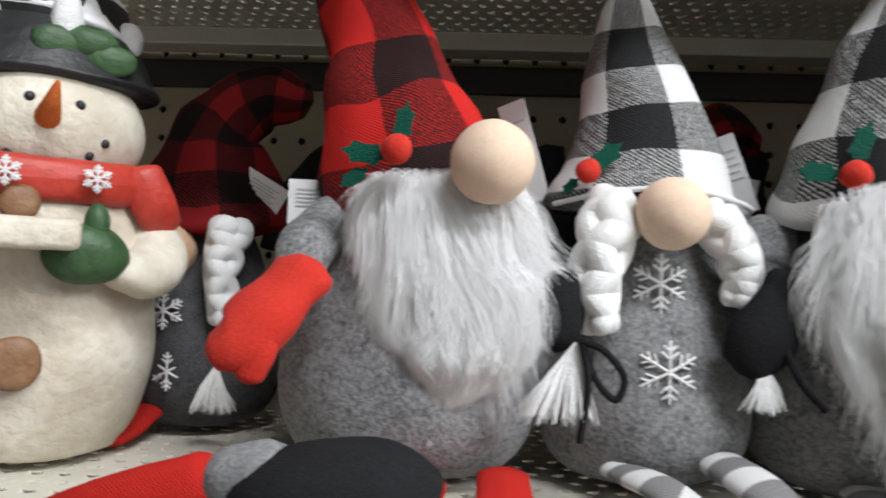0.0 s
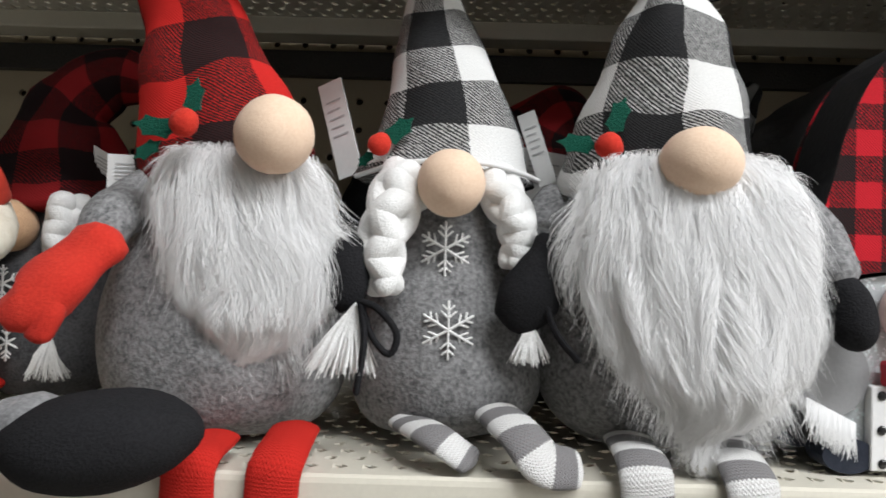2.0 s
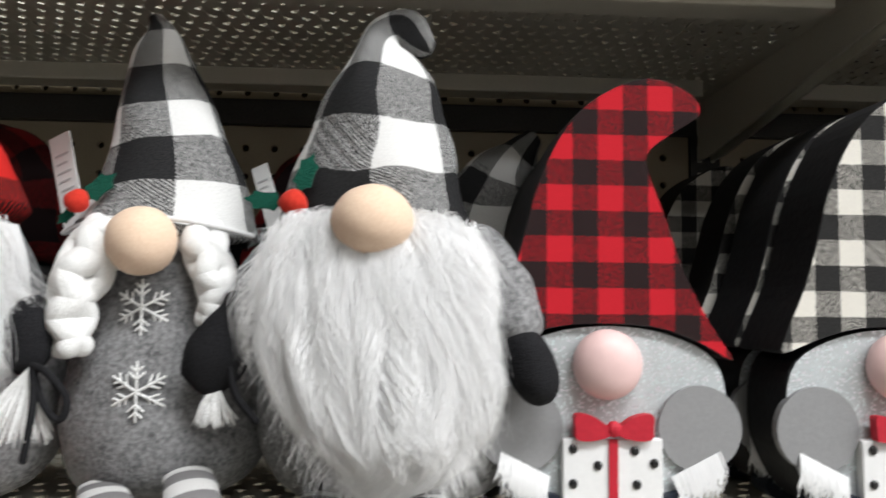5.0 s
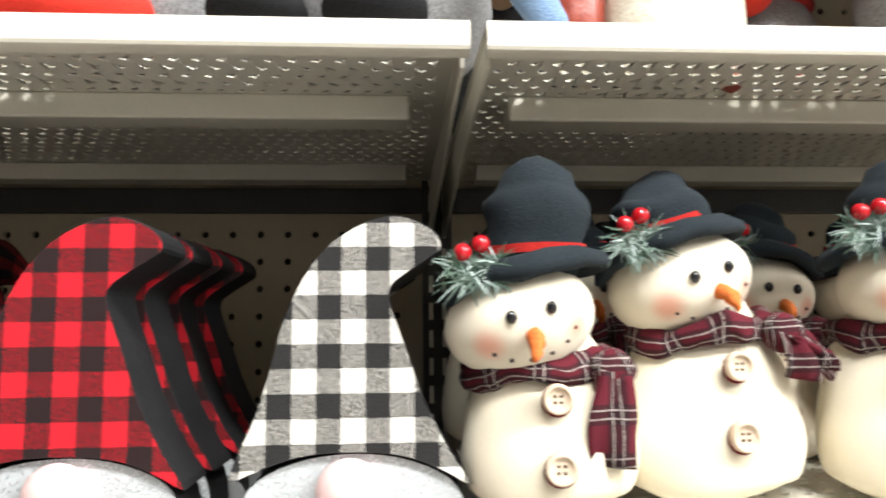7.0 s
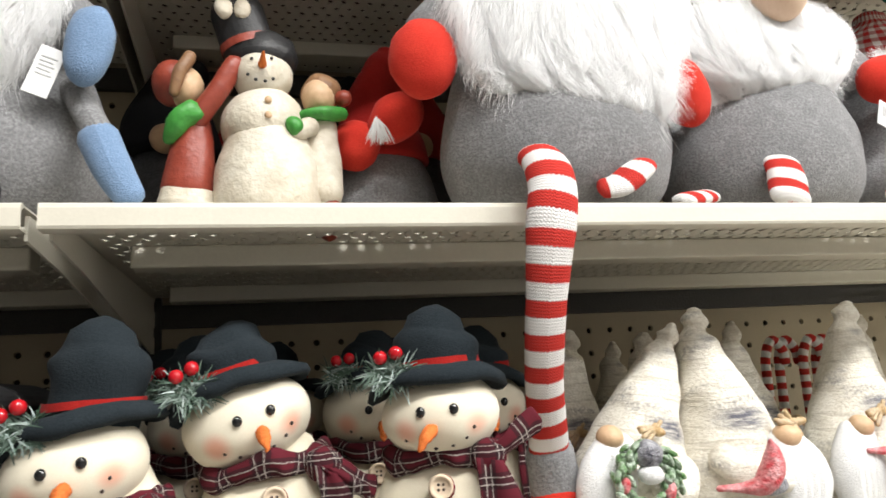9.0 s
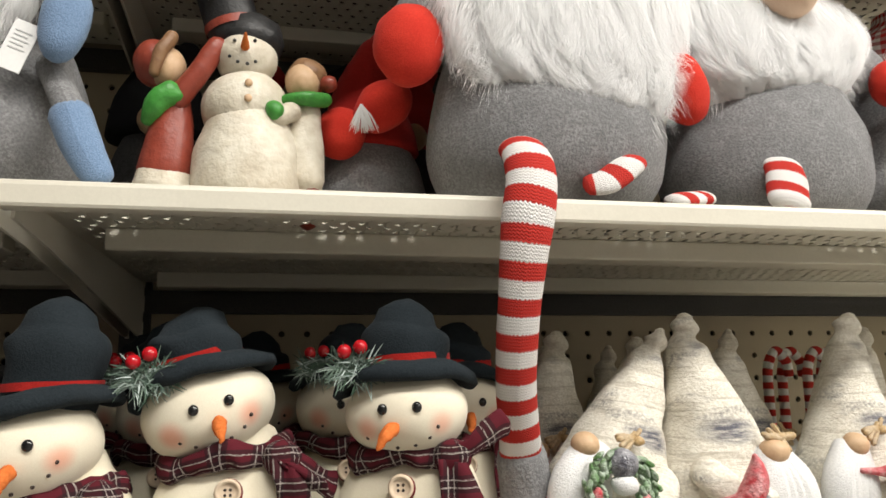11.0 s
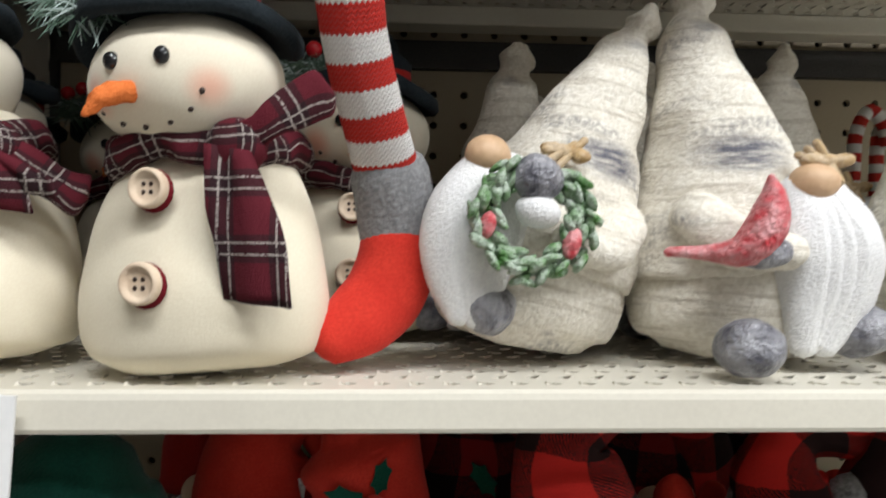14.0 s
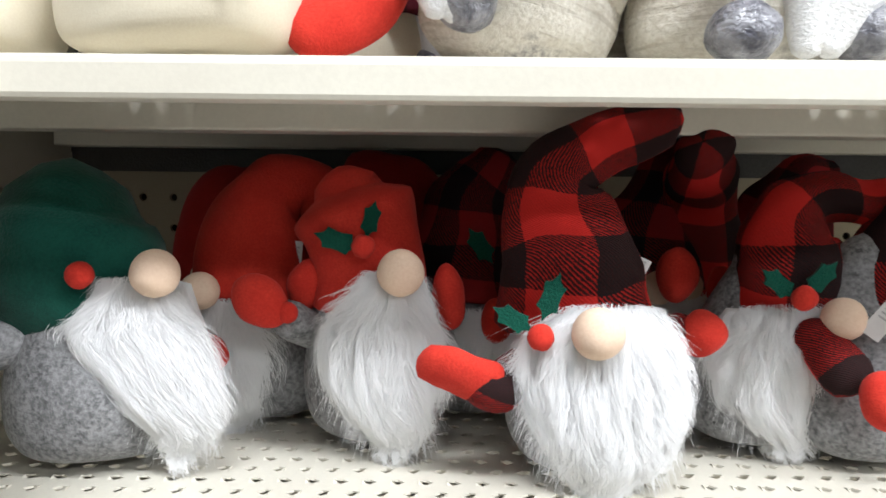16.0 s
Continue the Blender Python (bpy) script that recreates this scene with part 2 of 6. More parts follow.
def plaid(name):
    """Maroon scarf cloth with dark bands and pairs of thin pale lines, on UVs in metres."""
    m, t, b = nodes_of(name)
    sep = t.nodes.new("ShaderNodeSeparateXYZ")
    t.links.new(t.nodes.new("ShaderNodeTexCoord").outputs["UV"], sep.inputs[0])
    col = (0.105, 0.016, 0.024)
    lines = []
    for axis, size in ((0, 0.021), (1, 0.024)):
        f = maths(t, "FRACT", maths(t, "ADD", maths(t, "DIVIDE", sep.outputs[axis], size), 50.0))
        col = blend(t, maths(t, "MULTIPLY", maths(t, "LESS_THAN", f, 0.42), 0.62), col, (0.02, 0.016, 0.018))
        for at in (0.12, 0.30):
            lines.append(maths(t, "LESS_THAN", maths(t, "ABSOLUTE", maths(t, "SUBTRACT", f, at)), 0.019))
    fz = speck(t, 1300, 2, 0.7)
    for ln in lines:
        col = blend(t, maths(t, "MULTIPLY", ln, maths(t, "MULTIPLY", maths(t, "GREATER_THAN", fz, 0.35), 0.7)), col, (0.52, 0.47, 0.43))
    t.links.new(col, b.inputs["Base Color"])
    b.inputs["Roughness"].default_value, b.inputs["Specular IOR Level"].default_value = 0.95, 0.1
    relief(t, b, fz, 0.5, 0.0006)
    return m


def birch(name, lean=0.0, patches=((0.10, 0.017), (0.165, 0.010))):
    """White resin bark: fine curling rings, short grey dashes, dark bark patches up the hat, snow grain and sparkle."""
    m, t, b = nodes_of(name)
    grain = speck(t, 420, 3, 0.6)
    dash = speck(t, 17, 3, 0.6, 0.56, 0.63, stretch=(0.7, 0.7, 1.8))
    fine = speck(t, 150, 3, 0.6, 0.56, 0.7, stretch=(0.4, 0.4, 3.0))
    ring = speck(t, 48, 2, 0.5, 0.58, 0.64, stretch=(0.35, 0.35, 4.0))
    col = blend(t, grain, (0.80, 0.765, 0.68), (0.66, 0.615, 0.52))
    col = blend(t, maths(t, "MULTIPLY", fine, 0.35), col, (0.36, 0.31, 0.25))
    col = blend(t, maths(t, "MULTIPLY", ring, 0.28), col, (0.30, 0.245, 0.17))
    col = blend(t, maths(t, "MULTIPLY", dash, maths(t, "MULTIPLY", grain, 0.7)), col, (0.16, 0.16, 0.18))
    co = t.nodes.new("ShaderNodeTexCoord").outputs["Object"]
    streak = speck(t, 120, 3, 0.7, 0.30, 0.62, stretch=(0.5, 0.5, 3.0))
    for z, r in patches:
        mp = t.nodes.new("ShaderNodeMapping")
        mp.inputs["Scale"].default_value = (1.0, 0.55, 2.2)
        t.links.new(co, mp.inputs[0])
        d = t.nodes.new("ShaderNodeVectorMath")
        d.operation = "DISTANCE"
        t.links.new(mp.outputs[0], d.inputs[0])
        d.inputs[1].default_value = (lean * z / 0.18 + 0.004, -0.55 * 0.03, 2.2 * z)
        k = t.nodes.new("ShaderNodeMapRange")
        k.interpolation_type = "SMOOTHSTEP"
        k.inputs[1].default_value, k.inputs[2].default_value, k.inputs[3].default_value, k.inputs[4].default_value = r * 0.5, r * 1.7, 1.0, 0.0
        t.links.new(d.outputs["Value"], k.inputs[0])
        col = blend(t, maths(t, "MULTIPLY", k.outputs[0], maths(t, "ADD", maths(t, "MULTIPLY", streak, 0.9), 0.15), True), col, (0.10, 0.10, 0.125))
    t.links.new(col, b.inputs["Base Color"])
    spark = speck(t, 1500, 1, 0.5, 0.66, 0.72)
    t.links.new(maths(t, "SUBTRACT", 0.75, maths(t, "MULTIPLY", spark, 0.6)), b.inputs["Roughness"])
    b.inputs["Specular IOR Level"].default_value = 0.5
    relief(t, b, maths(t, "ADD", maths(t, "ADD", grain, maths(t, "MULTIPLY", fine, 0.8)), maths(t, "MULTIPLY", ring, -0.6)), 0.45, 0.0011)
    return m


def glitter(name, c, amount=0.4):
    """Paint strewn with glitter flakes."""
    m, t, b = nodes_of(name)
    vor = node(t, "ShaderNodeTexVoronoi", Scale=900.0)
    t.links.new(t.nodes.new("ShaderNodeTexCoord").outputs["Object"], vor.inputs["Vector"])
    sep = t.nodes.new("ShaderNodeSeparateColor")
    t.links.new(vor.outputs["Color"], sep.inputs[0])
    flake = maths(t, "GREATER_THAN", sep.outputs[0], 1 - amount)
    hue = blend(t, sep.outputs[1], (0.75, 0.85, 0.85), (0.85, 0.8, 0.85))
    g = speck(t, 55, 3)
    base = blend(t, g, c, tuple(0.86 * v for v in c))
    t.links.new(blend(t, flake, base, hue), b.inputs["Base Color"])
    t.links.new(maths(t, "MULTIPLY", flake, 0.8), b.inputs["Metallic"])
    b.inputs["Roughness"].default_value = 0.42
    nrm = t.nodes.new("ShaderNodeBump")
    nrm.inputs["Strength"].default_value, nrm.inputs["Distance"].default_value = 0.7, 0.0008
    t.links.new(sep.outputs[2], nrm.inputs["Height"])
    t.links.new(nrm.outputs[0], b.inputs["Normal"])
    return m


def blushed(name, base, base2, spots, blush):
    """Cream fleece with soft dabs of rouge at spots (x, y, z, r) of the part."""
    m, t, b = nodes_of(name)
    f = speck(t, 1100, 2, 0.7)
    col = blend(t, f, base, base2)
    col = blend(t, maths(t, "MULTIPLY", speck(t, 45, 3), 0.12), col, tuple(0.8 * v for v in base))
    co = t.nodes.new("ShaderNodeTexCoord").outputs["Object"]
    for x, y, z, r in spots:
        d = t.nodes.new("ShaderNodeVectorMath")
        d.operation = "DISTANCE"
        t.links.new(co, d.inputs[0])
        d.inputs[1].default_value = (x, y, z)
        k = t.nodes.new("ShaderNodeMapRange")
        k.interpolation_type = "SMOOTHSTEP"
        k.inputs[1].default_value, k.inputs[2].default_value, k.inputs[3].default_value, k.inputs[4].default_value = r * 0.2, r, 0.75, 0.0
        t.links.new(d.outputs["Value"], k.inputs[0])
        col = blend(t, k.outputs[0], col, blush)
    t.links.new(col, b.inputs["Base Color"])
    b.inputs["Roughness"].default_value, b.inputs["Specular IOR Level"].default_value = 0.95, 0.1
    b.inputs["Sheen Weight"].default_value = 0.15
    relief(t, b, f, 0.10, 0.0004)
    return m


SHELF = surface("cream_enamel_steel", (0.66, 0.63, 0.54), (0.69, 0.66, 0.565), 0.38, 500, 9, (0.56, 0.52, 0.44), 0.05, 0.0003, spec=0.5, wear=0.3)
PEG = surface("cream_pegboard", (0.43, 0.37, 0.265), (0.47, 0.405, 0.295), 0.6, 700, 14, (0.36, 0.30, 0.21), 0.1, 0.0004, wear=0.3)
SLOT = surface("dark_steel_upright", (0.035, 0.033, 0.03), (0.05, 0.047, 0.042), 0.45, 400, 20, wear=0.3, spec=0.5)
# for the added panels that only block light
VOID = surface("dark_light_block", (0.05, 0.04, 0.03), (0.06, 0.05, 0.04), 0.9)
GREY = surface("grey_heather_felt", (0.27, 0.27, 0.274), (0.095, 0.095, 0.098), 0.95, 430, 130, (0.33, 0.33, 0.334), 0.35, 0.0008, sheen=0.08, wear=0.4, spec=0.1)
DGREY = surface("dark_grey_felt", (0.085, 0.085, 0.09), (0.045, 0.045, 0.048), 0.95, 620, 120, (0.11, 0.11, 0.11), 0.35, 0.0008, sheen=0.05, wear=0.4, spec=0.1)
LGREY = surface("pale_grey_plush", (0.29, 0.29, 0.295), (0.165, 0.165, 0.17), 0.95, 500, 60, (0.16, 0.16, 0.165), 0.35, 0.0009, sheen=0.1, wear=0.5, spec=0.1)
RED = surface("red_felt", (0.60, 0.044, 0.026), (0.50, 0.032, 0.020), 0.92, 800, 80, (0.46, 0.020, 0.015), 0.3, 0.0006, sheen=0.05, wear=0.4, spec=0.12)
DRED = surface("deep_red_felt", (0.40, 0.022, 0.018), (0.31, 0.016, 0.013), 0.94, 800, 70, (0.28, 0.014, 0.012), 0.3, 0.0006, sheen=0.05, wear=0.5, spec=0.1)
BLACK = surface("black_felt", (0.012, 0.012, 0.013), (0.021, 0.021, 0.023), 0.95, 900, 90, (0.018, 0.018, 0.02), 0.35, 0.0006, sheen=0.0, wear=0.4, spec=0.1)
HATB = surface("charcoal_hat_felt", (0.012, 0.017, 0.021), (0.021, 0.028, 0.033), 0.93, 800, 40, (0.020, 0.026, 0.031), 0.3, 0.0006, sheen=0.02, wear=0.5, spec=0.12)
GREEN = surface("green_felt", (0.008, 0.085, 0.055), (0.005, 0.062, 0.040), 0.92, 900, 80, bump=0.6, sheen=0.1, spec=0.12)
TEAL = surface("dark_green_plush", (0.006, 0.060, 0.042), (0.003, 0.040, 0.028), 0.9, 700, 50, (0.010, 0.085, 0.06), 0.35, 0.0008, sheen=0.12, wear=0.5, spec=0.15)
SKIN = surface("peach_felt_nose", (0.82, 0.63, 0.48), (0.77, 0.57, 0.42), 0.9, 700, 90, (0.74, 0.53, 0.38), 0.15, 0.0004, sheen=0.1, spec=0.12)
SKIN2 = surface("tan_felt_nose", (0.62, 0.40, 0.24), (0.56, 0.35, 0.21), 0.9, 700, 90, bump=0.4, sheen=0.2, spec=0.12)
PINK = surface("pale_pink_satin_paint", (0.78, 0.55, 0.53), (0.76, 0.53, 0.51), 0.42, 300, 60, bump=0.03, spec=0.4, wear=0.15)
FUR, ft, fb = nodes_of("white_fur")
f_col = blend(ft, maths(ft, "MULTIPLY", speck(ft, 90, 3), 0.35), (0.95, 0.95, 0.95), (0.87, 0.87, 0.875))
f_tr = ft.nodes.new("ShaderNodeBsdfTranslucent")
f_mix = ft.nodes.new("ShaderNodeMixShader")
f_mix.inputs[0].default_value = 0.30
ft.links.new(f_col, fb.inputs["Base Color"])
ft.links.new(f_col, f_tr.inputs[0])
fb.inputs["Roughness"].default_value, fb.inputs["Specular IOR Level"].default_value = 0.6, 0.25
ft.links.new(fb.outputs[0], f_mix.inputs[1])
ft.links.new(f_tr.outputs[0], f_mix.inputs[2])
ft.links.new(f_mix.outputs[0], ft.nodes["Material Output"].inputs[0])
YARN = surface("white_yarn", (0.90, 0.90, 0.89), (0.82, 0.82, 0.81), 0.9, 900, 200, bump=0.4, dist=0.0006, sheen=0.2, spec=0.1)
CREAM = surface("cream_fleece", (0.80, 0.74, 0.59), (0.76, 0.69, 0.54), 0.95, 1000, 40, (0.70, 0.62, 0.47), 0.10, 0.0004, sheen=0.1, wear=0.3, spec=0.1)
BEAD = surface("glossy_black_bead", (0.008, 0.008, 0.009), (0.012, 0.012, 0.013), 0.12, 50, 20, bump=0, spec=0.6)
BROWNBEAD = surface("dark_brown_bead", (0.03, 0.018, 0.014), (0.04, 0.024, 0.018), 0.3, 50, 20, bump=0, spec=0.5)
CARROT = surface("orange_felt", (0.72, 0.20, 0.055), (0.62, 0.15, 0.035), 0.9, 700, 120, bump=0.6, spec=0.1)
BUTTON = surface("cream_wood_button", (0.72, 0.60, 0.46), (0.66, 0.53, 0.39), 0.55, 260, 90, (0.48, 0.33, 0.22), 0.2, spec=0.35, wear=0.4)
MAROON = surface("maroon_felt", (0.16, 0.012, 0.018), (0.12, 0.008, 0.013), 0.92, 800, 80, bump=0.5, spec=0.1)
BERRY = surface("glossy_red_berry", (0.50, 0.010, 0.018), (0.44, 0.008, 0.014), 0.18, 100, 60, bump=0, spec=0.55)
NEEDLE = surface("green_tinsel_needles", (0.035, 0.085, 0.05), (0.075, 0.13, 0.085), 0.45, 260, 90, (0.16, 0.21, 0.19), 0, spec=0.5, wear=0.6)
FROST = surface("frosted_needles", (0.42, 0.50, 0.48), (0.25, 0.33, 0.30), 0.4, 300, 90, bump=0, spec=0.5)
CARD = surface("white_card", (0.80, 0.80, 0.79), (0.77, 0.77, 0.765), 0.55, 300, 20, bump=0.03, spec=0.3, wear=0.15)
PRINT = surface("grey_print", (0.46, 0.46, 0.47), (0.52, 0.52, 0.53), 0.6, 300, 30, bump=0)
SALE = surface("coral_red_print", (0.72, 0.09, 0.10), (0.70, 0.085, 0.095), 0.5, 300, 20, bump=0.02, spec=0.3, wear=0.1)
SILVER = glitter("silver_glitter_paint", (0.52, 0.55, 0.56), 0.22)
ARMGREY = surface("flat_grey_paint", (0.27, 0.27, 0.275), (0.25, 0.25, 0.255), 0.6, 500, 30, bump=0.1, wear=0.2)
EDGE = surface("black_painted_edge", (0.012, 0.012, 0.013), (0.02, 0.02, 0.021), 0.6, 300, 60, bump=0.2, spec=0.3)
NAVY = surface("dark_navy_paint", (0.012, 0.016, 0.028), (0.02, 0.025, 0.04), 0.5, 300, 40, bump=0.2)
WHITEP = surface("white_paint", (0.78, 0.78, 0.78), (0.75, 0.75, 0.75), 0.5, 400, 40, bump=0.05, wear=0.15)
BOWRED = surface("crimson_paint", (0.50, 0.018, 0.035), (0.44, 0.014, 0.03), 0.6, 400, 60, bump=0.1, wear=0.3)
RESIN = surface("antiqued_white_resin", (0.74, 0.70, 0.60), (0.66, 0.61, 0.50), 0.5, 160, 26, (0.42, 0.34, 0.24), 0.35, 0.0012, spec=0.4, wear=0.55)
RSCARF = surface("painted_red_resin", (0.52, 0.05, 0.03), (0.44, 0.04, 0.025), 0.45, 200, 40, (0.30, 0.03, 0.02), 0.3, spec=0.4)
RRUST = surface("rust_red_resin", (0.30, 0.055, 0.032), (0.24, 0.042, 0.025), 0.4, 200, 40, (0.18, 0.03, 0.02), 0.3, spec=0.45)
RBLACK = surface("painted_black_resin", (0.014, 0.014, 0.015), (0.022, 0.022, 0.023), 0.45, 220, 60, bump=0.3, spec=0.4)
RGREEN = surface("painted_green_resin", (0.05, 0.11, 0.04), (0.035, 0.075, 0.03), 0.5, 170, 60, bump=0.5, spec=0.4)
RBROWN = surface("painted_brown_resin", (0.27, 0.15, 0.075), (0.20, 0.10, 0.05), 0.5, 170, 60, bump=0.5, spec=0.4)
RBRIGHT = surface("bright_green_resin", (0.06, 0.30, 0.05), (0.04, 0.22, 0.035), 0.45, 200, 60, bump=0.4, spec=0.4)
RSKIN = surface("painted_tan_resin", (0.62, 0.42, 0.26), (0.55, 0.36, 0.21), 0.5, 200, 50, bump=0.2, spec=0.4)
BLUE = surface("dusty_blue_felt", (0.20, 0.30, 0.46), (0.15, 0.235, 0.37), 0.92, 800, 80, bump=0.5, sheen=0.15, spec=0.1)
BIRCH = birch("birch_bark_resin")
SNOWY = surface("snow_covered_resin", (0.80, 0.80, 0.79), (0.70, 0.70, 0.70), 0.5, 700, 90, (0.66, 0.66, 0.67), 0.5, 0.0006, spec=0.6, wear=0.4)
SLATE = surface("frosted_slate_resin", (0.055, 0.055, 0.075), (0.11, 0.11, 0.13), 0.3, 300, 110, (0.55, 0.55, 0.58), 0.7, 0.001, spec=0.6, wear=0.55)
WREATHG = surface("frosted_wreath_resin", (0.06, 0.17, 0.035), (0.10, 0.24, 0.06), 0.5, 330, 150, (0.62, 0.66, 0.62), 0.8, 0.0012, spec=0.5, wear=0.7)
CARDINAL = surface("frosted_red_resin", (0.55, 0.035, 0.05), (0.45, 0.03, 0.04), 0.45, 330, 140, (0.75, 0.55, 0.55), 0.7, 0.001, spec=0.5, wear=0.55)
TWIG = surface("ochre_twig_resin", (0.45, 0.30, 0.13), (0.36, 0.23, 0.10), 0.5, 300, 100, (0.7, 0.62, 0.5), 0.6, spec=0.4, wear=0.5)
CHECK_BW = check("black_white_buffalo_check", (0.78, 0.78, 0.77), (0.22, 0.22, 0.22), (0.010, 0.010, 0.011), 0.0225)
CHECK_BWL = check("large_black_white_buffalo_check", (0.78, 0.78, 0.77), (0.22, 0.22, 0.22), (0.010, 0.010, 0.011), 0.0262)
CHECK_RB = check("red_black_buffalo_check", (0.58, 0.022, 0.018), (0.20, 0.012, 0.012), (0.012, 0.010, 0.010), 0.030)
CHECK_RBS = check("coarse_red_black_buffalo_check", (0.58, 0.024, 0.018), (0.20, 0.012, 0.012), (0.012, 0.010, 0.010), 0.0245)
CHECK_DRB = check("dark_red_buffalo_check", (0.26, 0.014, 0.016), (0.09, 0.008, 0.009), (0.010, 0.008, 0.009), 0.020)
CHECK_RS = check("red_black_small_check", (0.58, 0.018, 0.030), (0.19, 0.012, 0.016), (0.014, 0.014, 0.014), 0.0128)
CHECK_WS = check("cream_black_small_check", (0.80, 0.77, 0.70), (0.20, 0.19, 0.185), (0.015, 0.015, 0.015), 0.0128)
CHECK_NORDIC = check("red_white_knit_pattern", (0.70, 0.68, 0.66), (0.50, 0.10, 0.09), (0.46, 0.02, 0.02), 0.006, twill=False)
KNIT_RED = knit("red_knit", [(0.60, 0.028, 0.020)], 0.01)
KNIT_GW = knit("grey_white_striped_knit", [(0.78, 0.78, 0.77), (0.23, 0.23, 0.235)], 0.0105)
KNIT_RW = knit("red_white_striped_knit", [(0.80, 0.79, 0.77), (0.52, 0.030, 0.022)], 0.0112, stitch=0.0021)
CANE = knit("red_white_cane_stripes", [(0.80, 0.79, 0.77), (0.52, 0.030, 0.022)], 0.0075)
PLAID = plaid("maroon_plaid_cloth")
FLOORM = surface("vinyl_floor_tile", (0.30, 0.28, 0.25), (0.27, 0.25, 0.225), 0.35, 60, 3, (0.38, 0.36, 0.32), 0.03, spec=0.5)
WALLM = surface("store_wall_paint", (0.36, 0.35, 0.33), (0.34, 0.33, 0.31), 0.8, 200, 2, bump=0.05)
CEILM = surface("white_ceiling_board", (0.74, 0.74, 0.72), (0.70, 0.70, 0.68), 0.9, 120, 3, bump=0.2)
LIT, lt, lb = nodes_of("lamp_diffuser")
lb.inputs["Base Color"].default_value = (0.9, 0.9, 0.88, 1)
lb.inputs["Emission Color"].default_value, lb.inputs["Emission Strength"].default_value = (1, 0.98, 0.95, 1), 4.0

# ---- the setting ----
FRONT, BACK = 0.303, 0.717
JOINT = 0.530
LEFT_END, RIGHT_END = -0.540, 1.600
Z_TOP, Z_UP, Z_MID_L, Z_MID_R, Z_LOW, Z_BLOCKER = 1.905, 1.6205, 1.2975, 1.3615, 1.168, 1.080


def slab(name, x0, x1, y0, y1, z0, z1, m, label, category):
    return solo(name, box(Geo(), x0, x1, y0, y1, z0, z1), m, label, category, kind="structure")


slab("floor", -4, 5, -4.2, 2.2, -0.1, 0, FLOORM, "pale vinyl tile shop floor", "floor")
slab("ceiling", -4, 5, -4.2, 2.2, 3.4, 3.5, CEILM, "white shop ceiling", "ceiling")
slab("wall_west", -4.1, -4, -4.2, 2.2, 0, 3.4, WALLM, "plain painted shop wall", "wall")
slab("wall_east", 5, 5.1, -4.2, 2.2, 0, 3.4, WALLM, "plain painted shop wall", "wall")
slab("wall_south", -4, 5, -4.3, -4.2, 0, 3.4, WALLM, "plain painted shop wall", "wall")
slab("wall_north", -4, 5, 2.2, 2.3, 0, 3.4, WALLM, "plain painted shop wall", "wall")
for lx, ly, watts in LAMP_ROWS:
    fx = thing("ceiling_light", pose(lx, ly, 3.4), "long white ceiling light with a flat diffuser", "ceiling light", "ceiling lights over the aisle")
    g = Geo()
    for a, b, c, d in ((-0.65, 0.65, -0.2, -0.165), (-0.65, 0.65, 0.165, 0.2), (-0.65, -0.615, -0.165, 0.165), (0.615, 0.65, -0.165, 0.165)):
        box(g, a, b, c, d, -0.062, 0)
    part("frame", g, WALLM, fx, smooth=False)
    part("diffuser", box(Geo(), -0.614, 0.614, -0.164, 0.164, -0.055, -0.03), LIT, fx, smooth=False)


def perforated(x0, x1, y0, y1, z, px=0.0140, py=0.0140, hx=0.0037, hy=0.0030):
    """A steel sheet punched with staggered diamond holes."""
    g = Geo()
    nx, ny = int((x1 - x0 - 0.02) / px), int((y1 - y0 - 0.012) / py)
    ax, ay = (x0 + x1 - nx * px) / 2, (y0 + y1 - ny * py) / 2
    verts, faces = [], []
    for j in range(ny):
        o = 0.25 * px if j % 2 else -0.25 * px
        for i in range(nx):
            cx, cy, k = ax + (i + 0.5) * px, ay + (j + 0.5) * py, len(verts)
            l, r, b, t = cx - px / 2, cx + px / 2, cy - py / 2, cy + py / 2
            cx += o
            verts += [(l, b, z), (r, b, z), (r, t, z), (l, t, z), (cx, cy - hy, z), (cx + hx, cy, z), (cx, cy + hy, z), (cx - hx, cy, z)]
            faces += [(k, k + 1, k + 4), (k + 1, k + 5, k + 4), (k + 1, k + 2, k + 5), (k + 2, k + 6, k + 5), (k + 2, k + 3, k + 6), (k + 3, k + 7, k + 6), (k + 3, k, k + 7), (k, k + 4, k + 7)]
    g.add(verts, faces)
    for a, b, c, d in ((x0, x1, y0, ay), (x0, x1, ay + ny * py, y1), (x0, ax, ay, ay + ny * py), (ax + nx * px, x1, ay, ay + ny * py)):
        g.add([(a, c, z), (b, c, z), (b, d, z), (a, d, z)], [(0, 1, 2, 3)])
    return g


def bracket(g, x, z):
    """A tapering steel end bracket under a shelf."""
    o = [(FRONT + 0.02, z - 0.004), (BACK - 0.002, z - 0.004), (BACK - 0.002, z - 0.064), (BACK - 0.03, z - 0.064), (FRONT + 0.09, z - 0.026), (FRONT + 0.02, z - 0.020)]
    v = [(x - 0.0011, a, b) for a, b in o] + [(x + 0.0011, a, b) for a, b in o]
    n = len(o)
    g.add(v, [tuple(range(n)), tuple(reversed(range(n, 2 * n)))] + [(k, k + n, (k + 1) % n + n, (k + 1) % n) for k in range(n)])
    return g


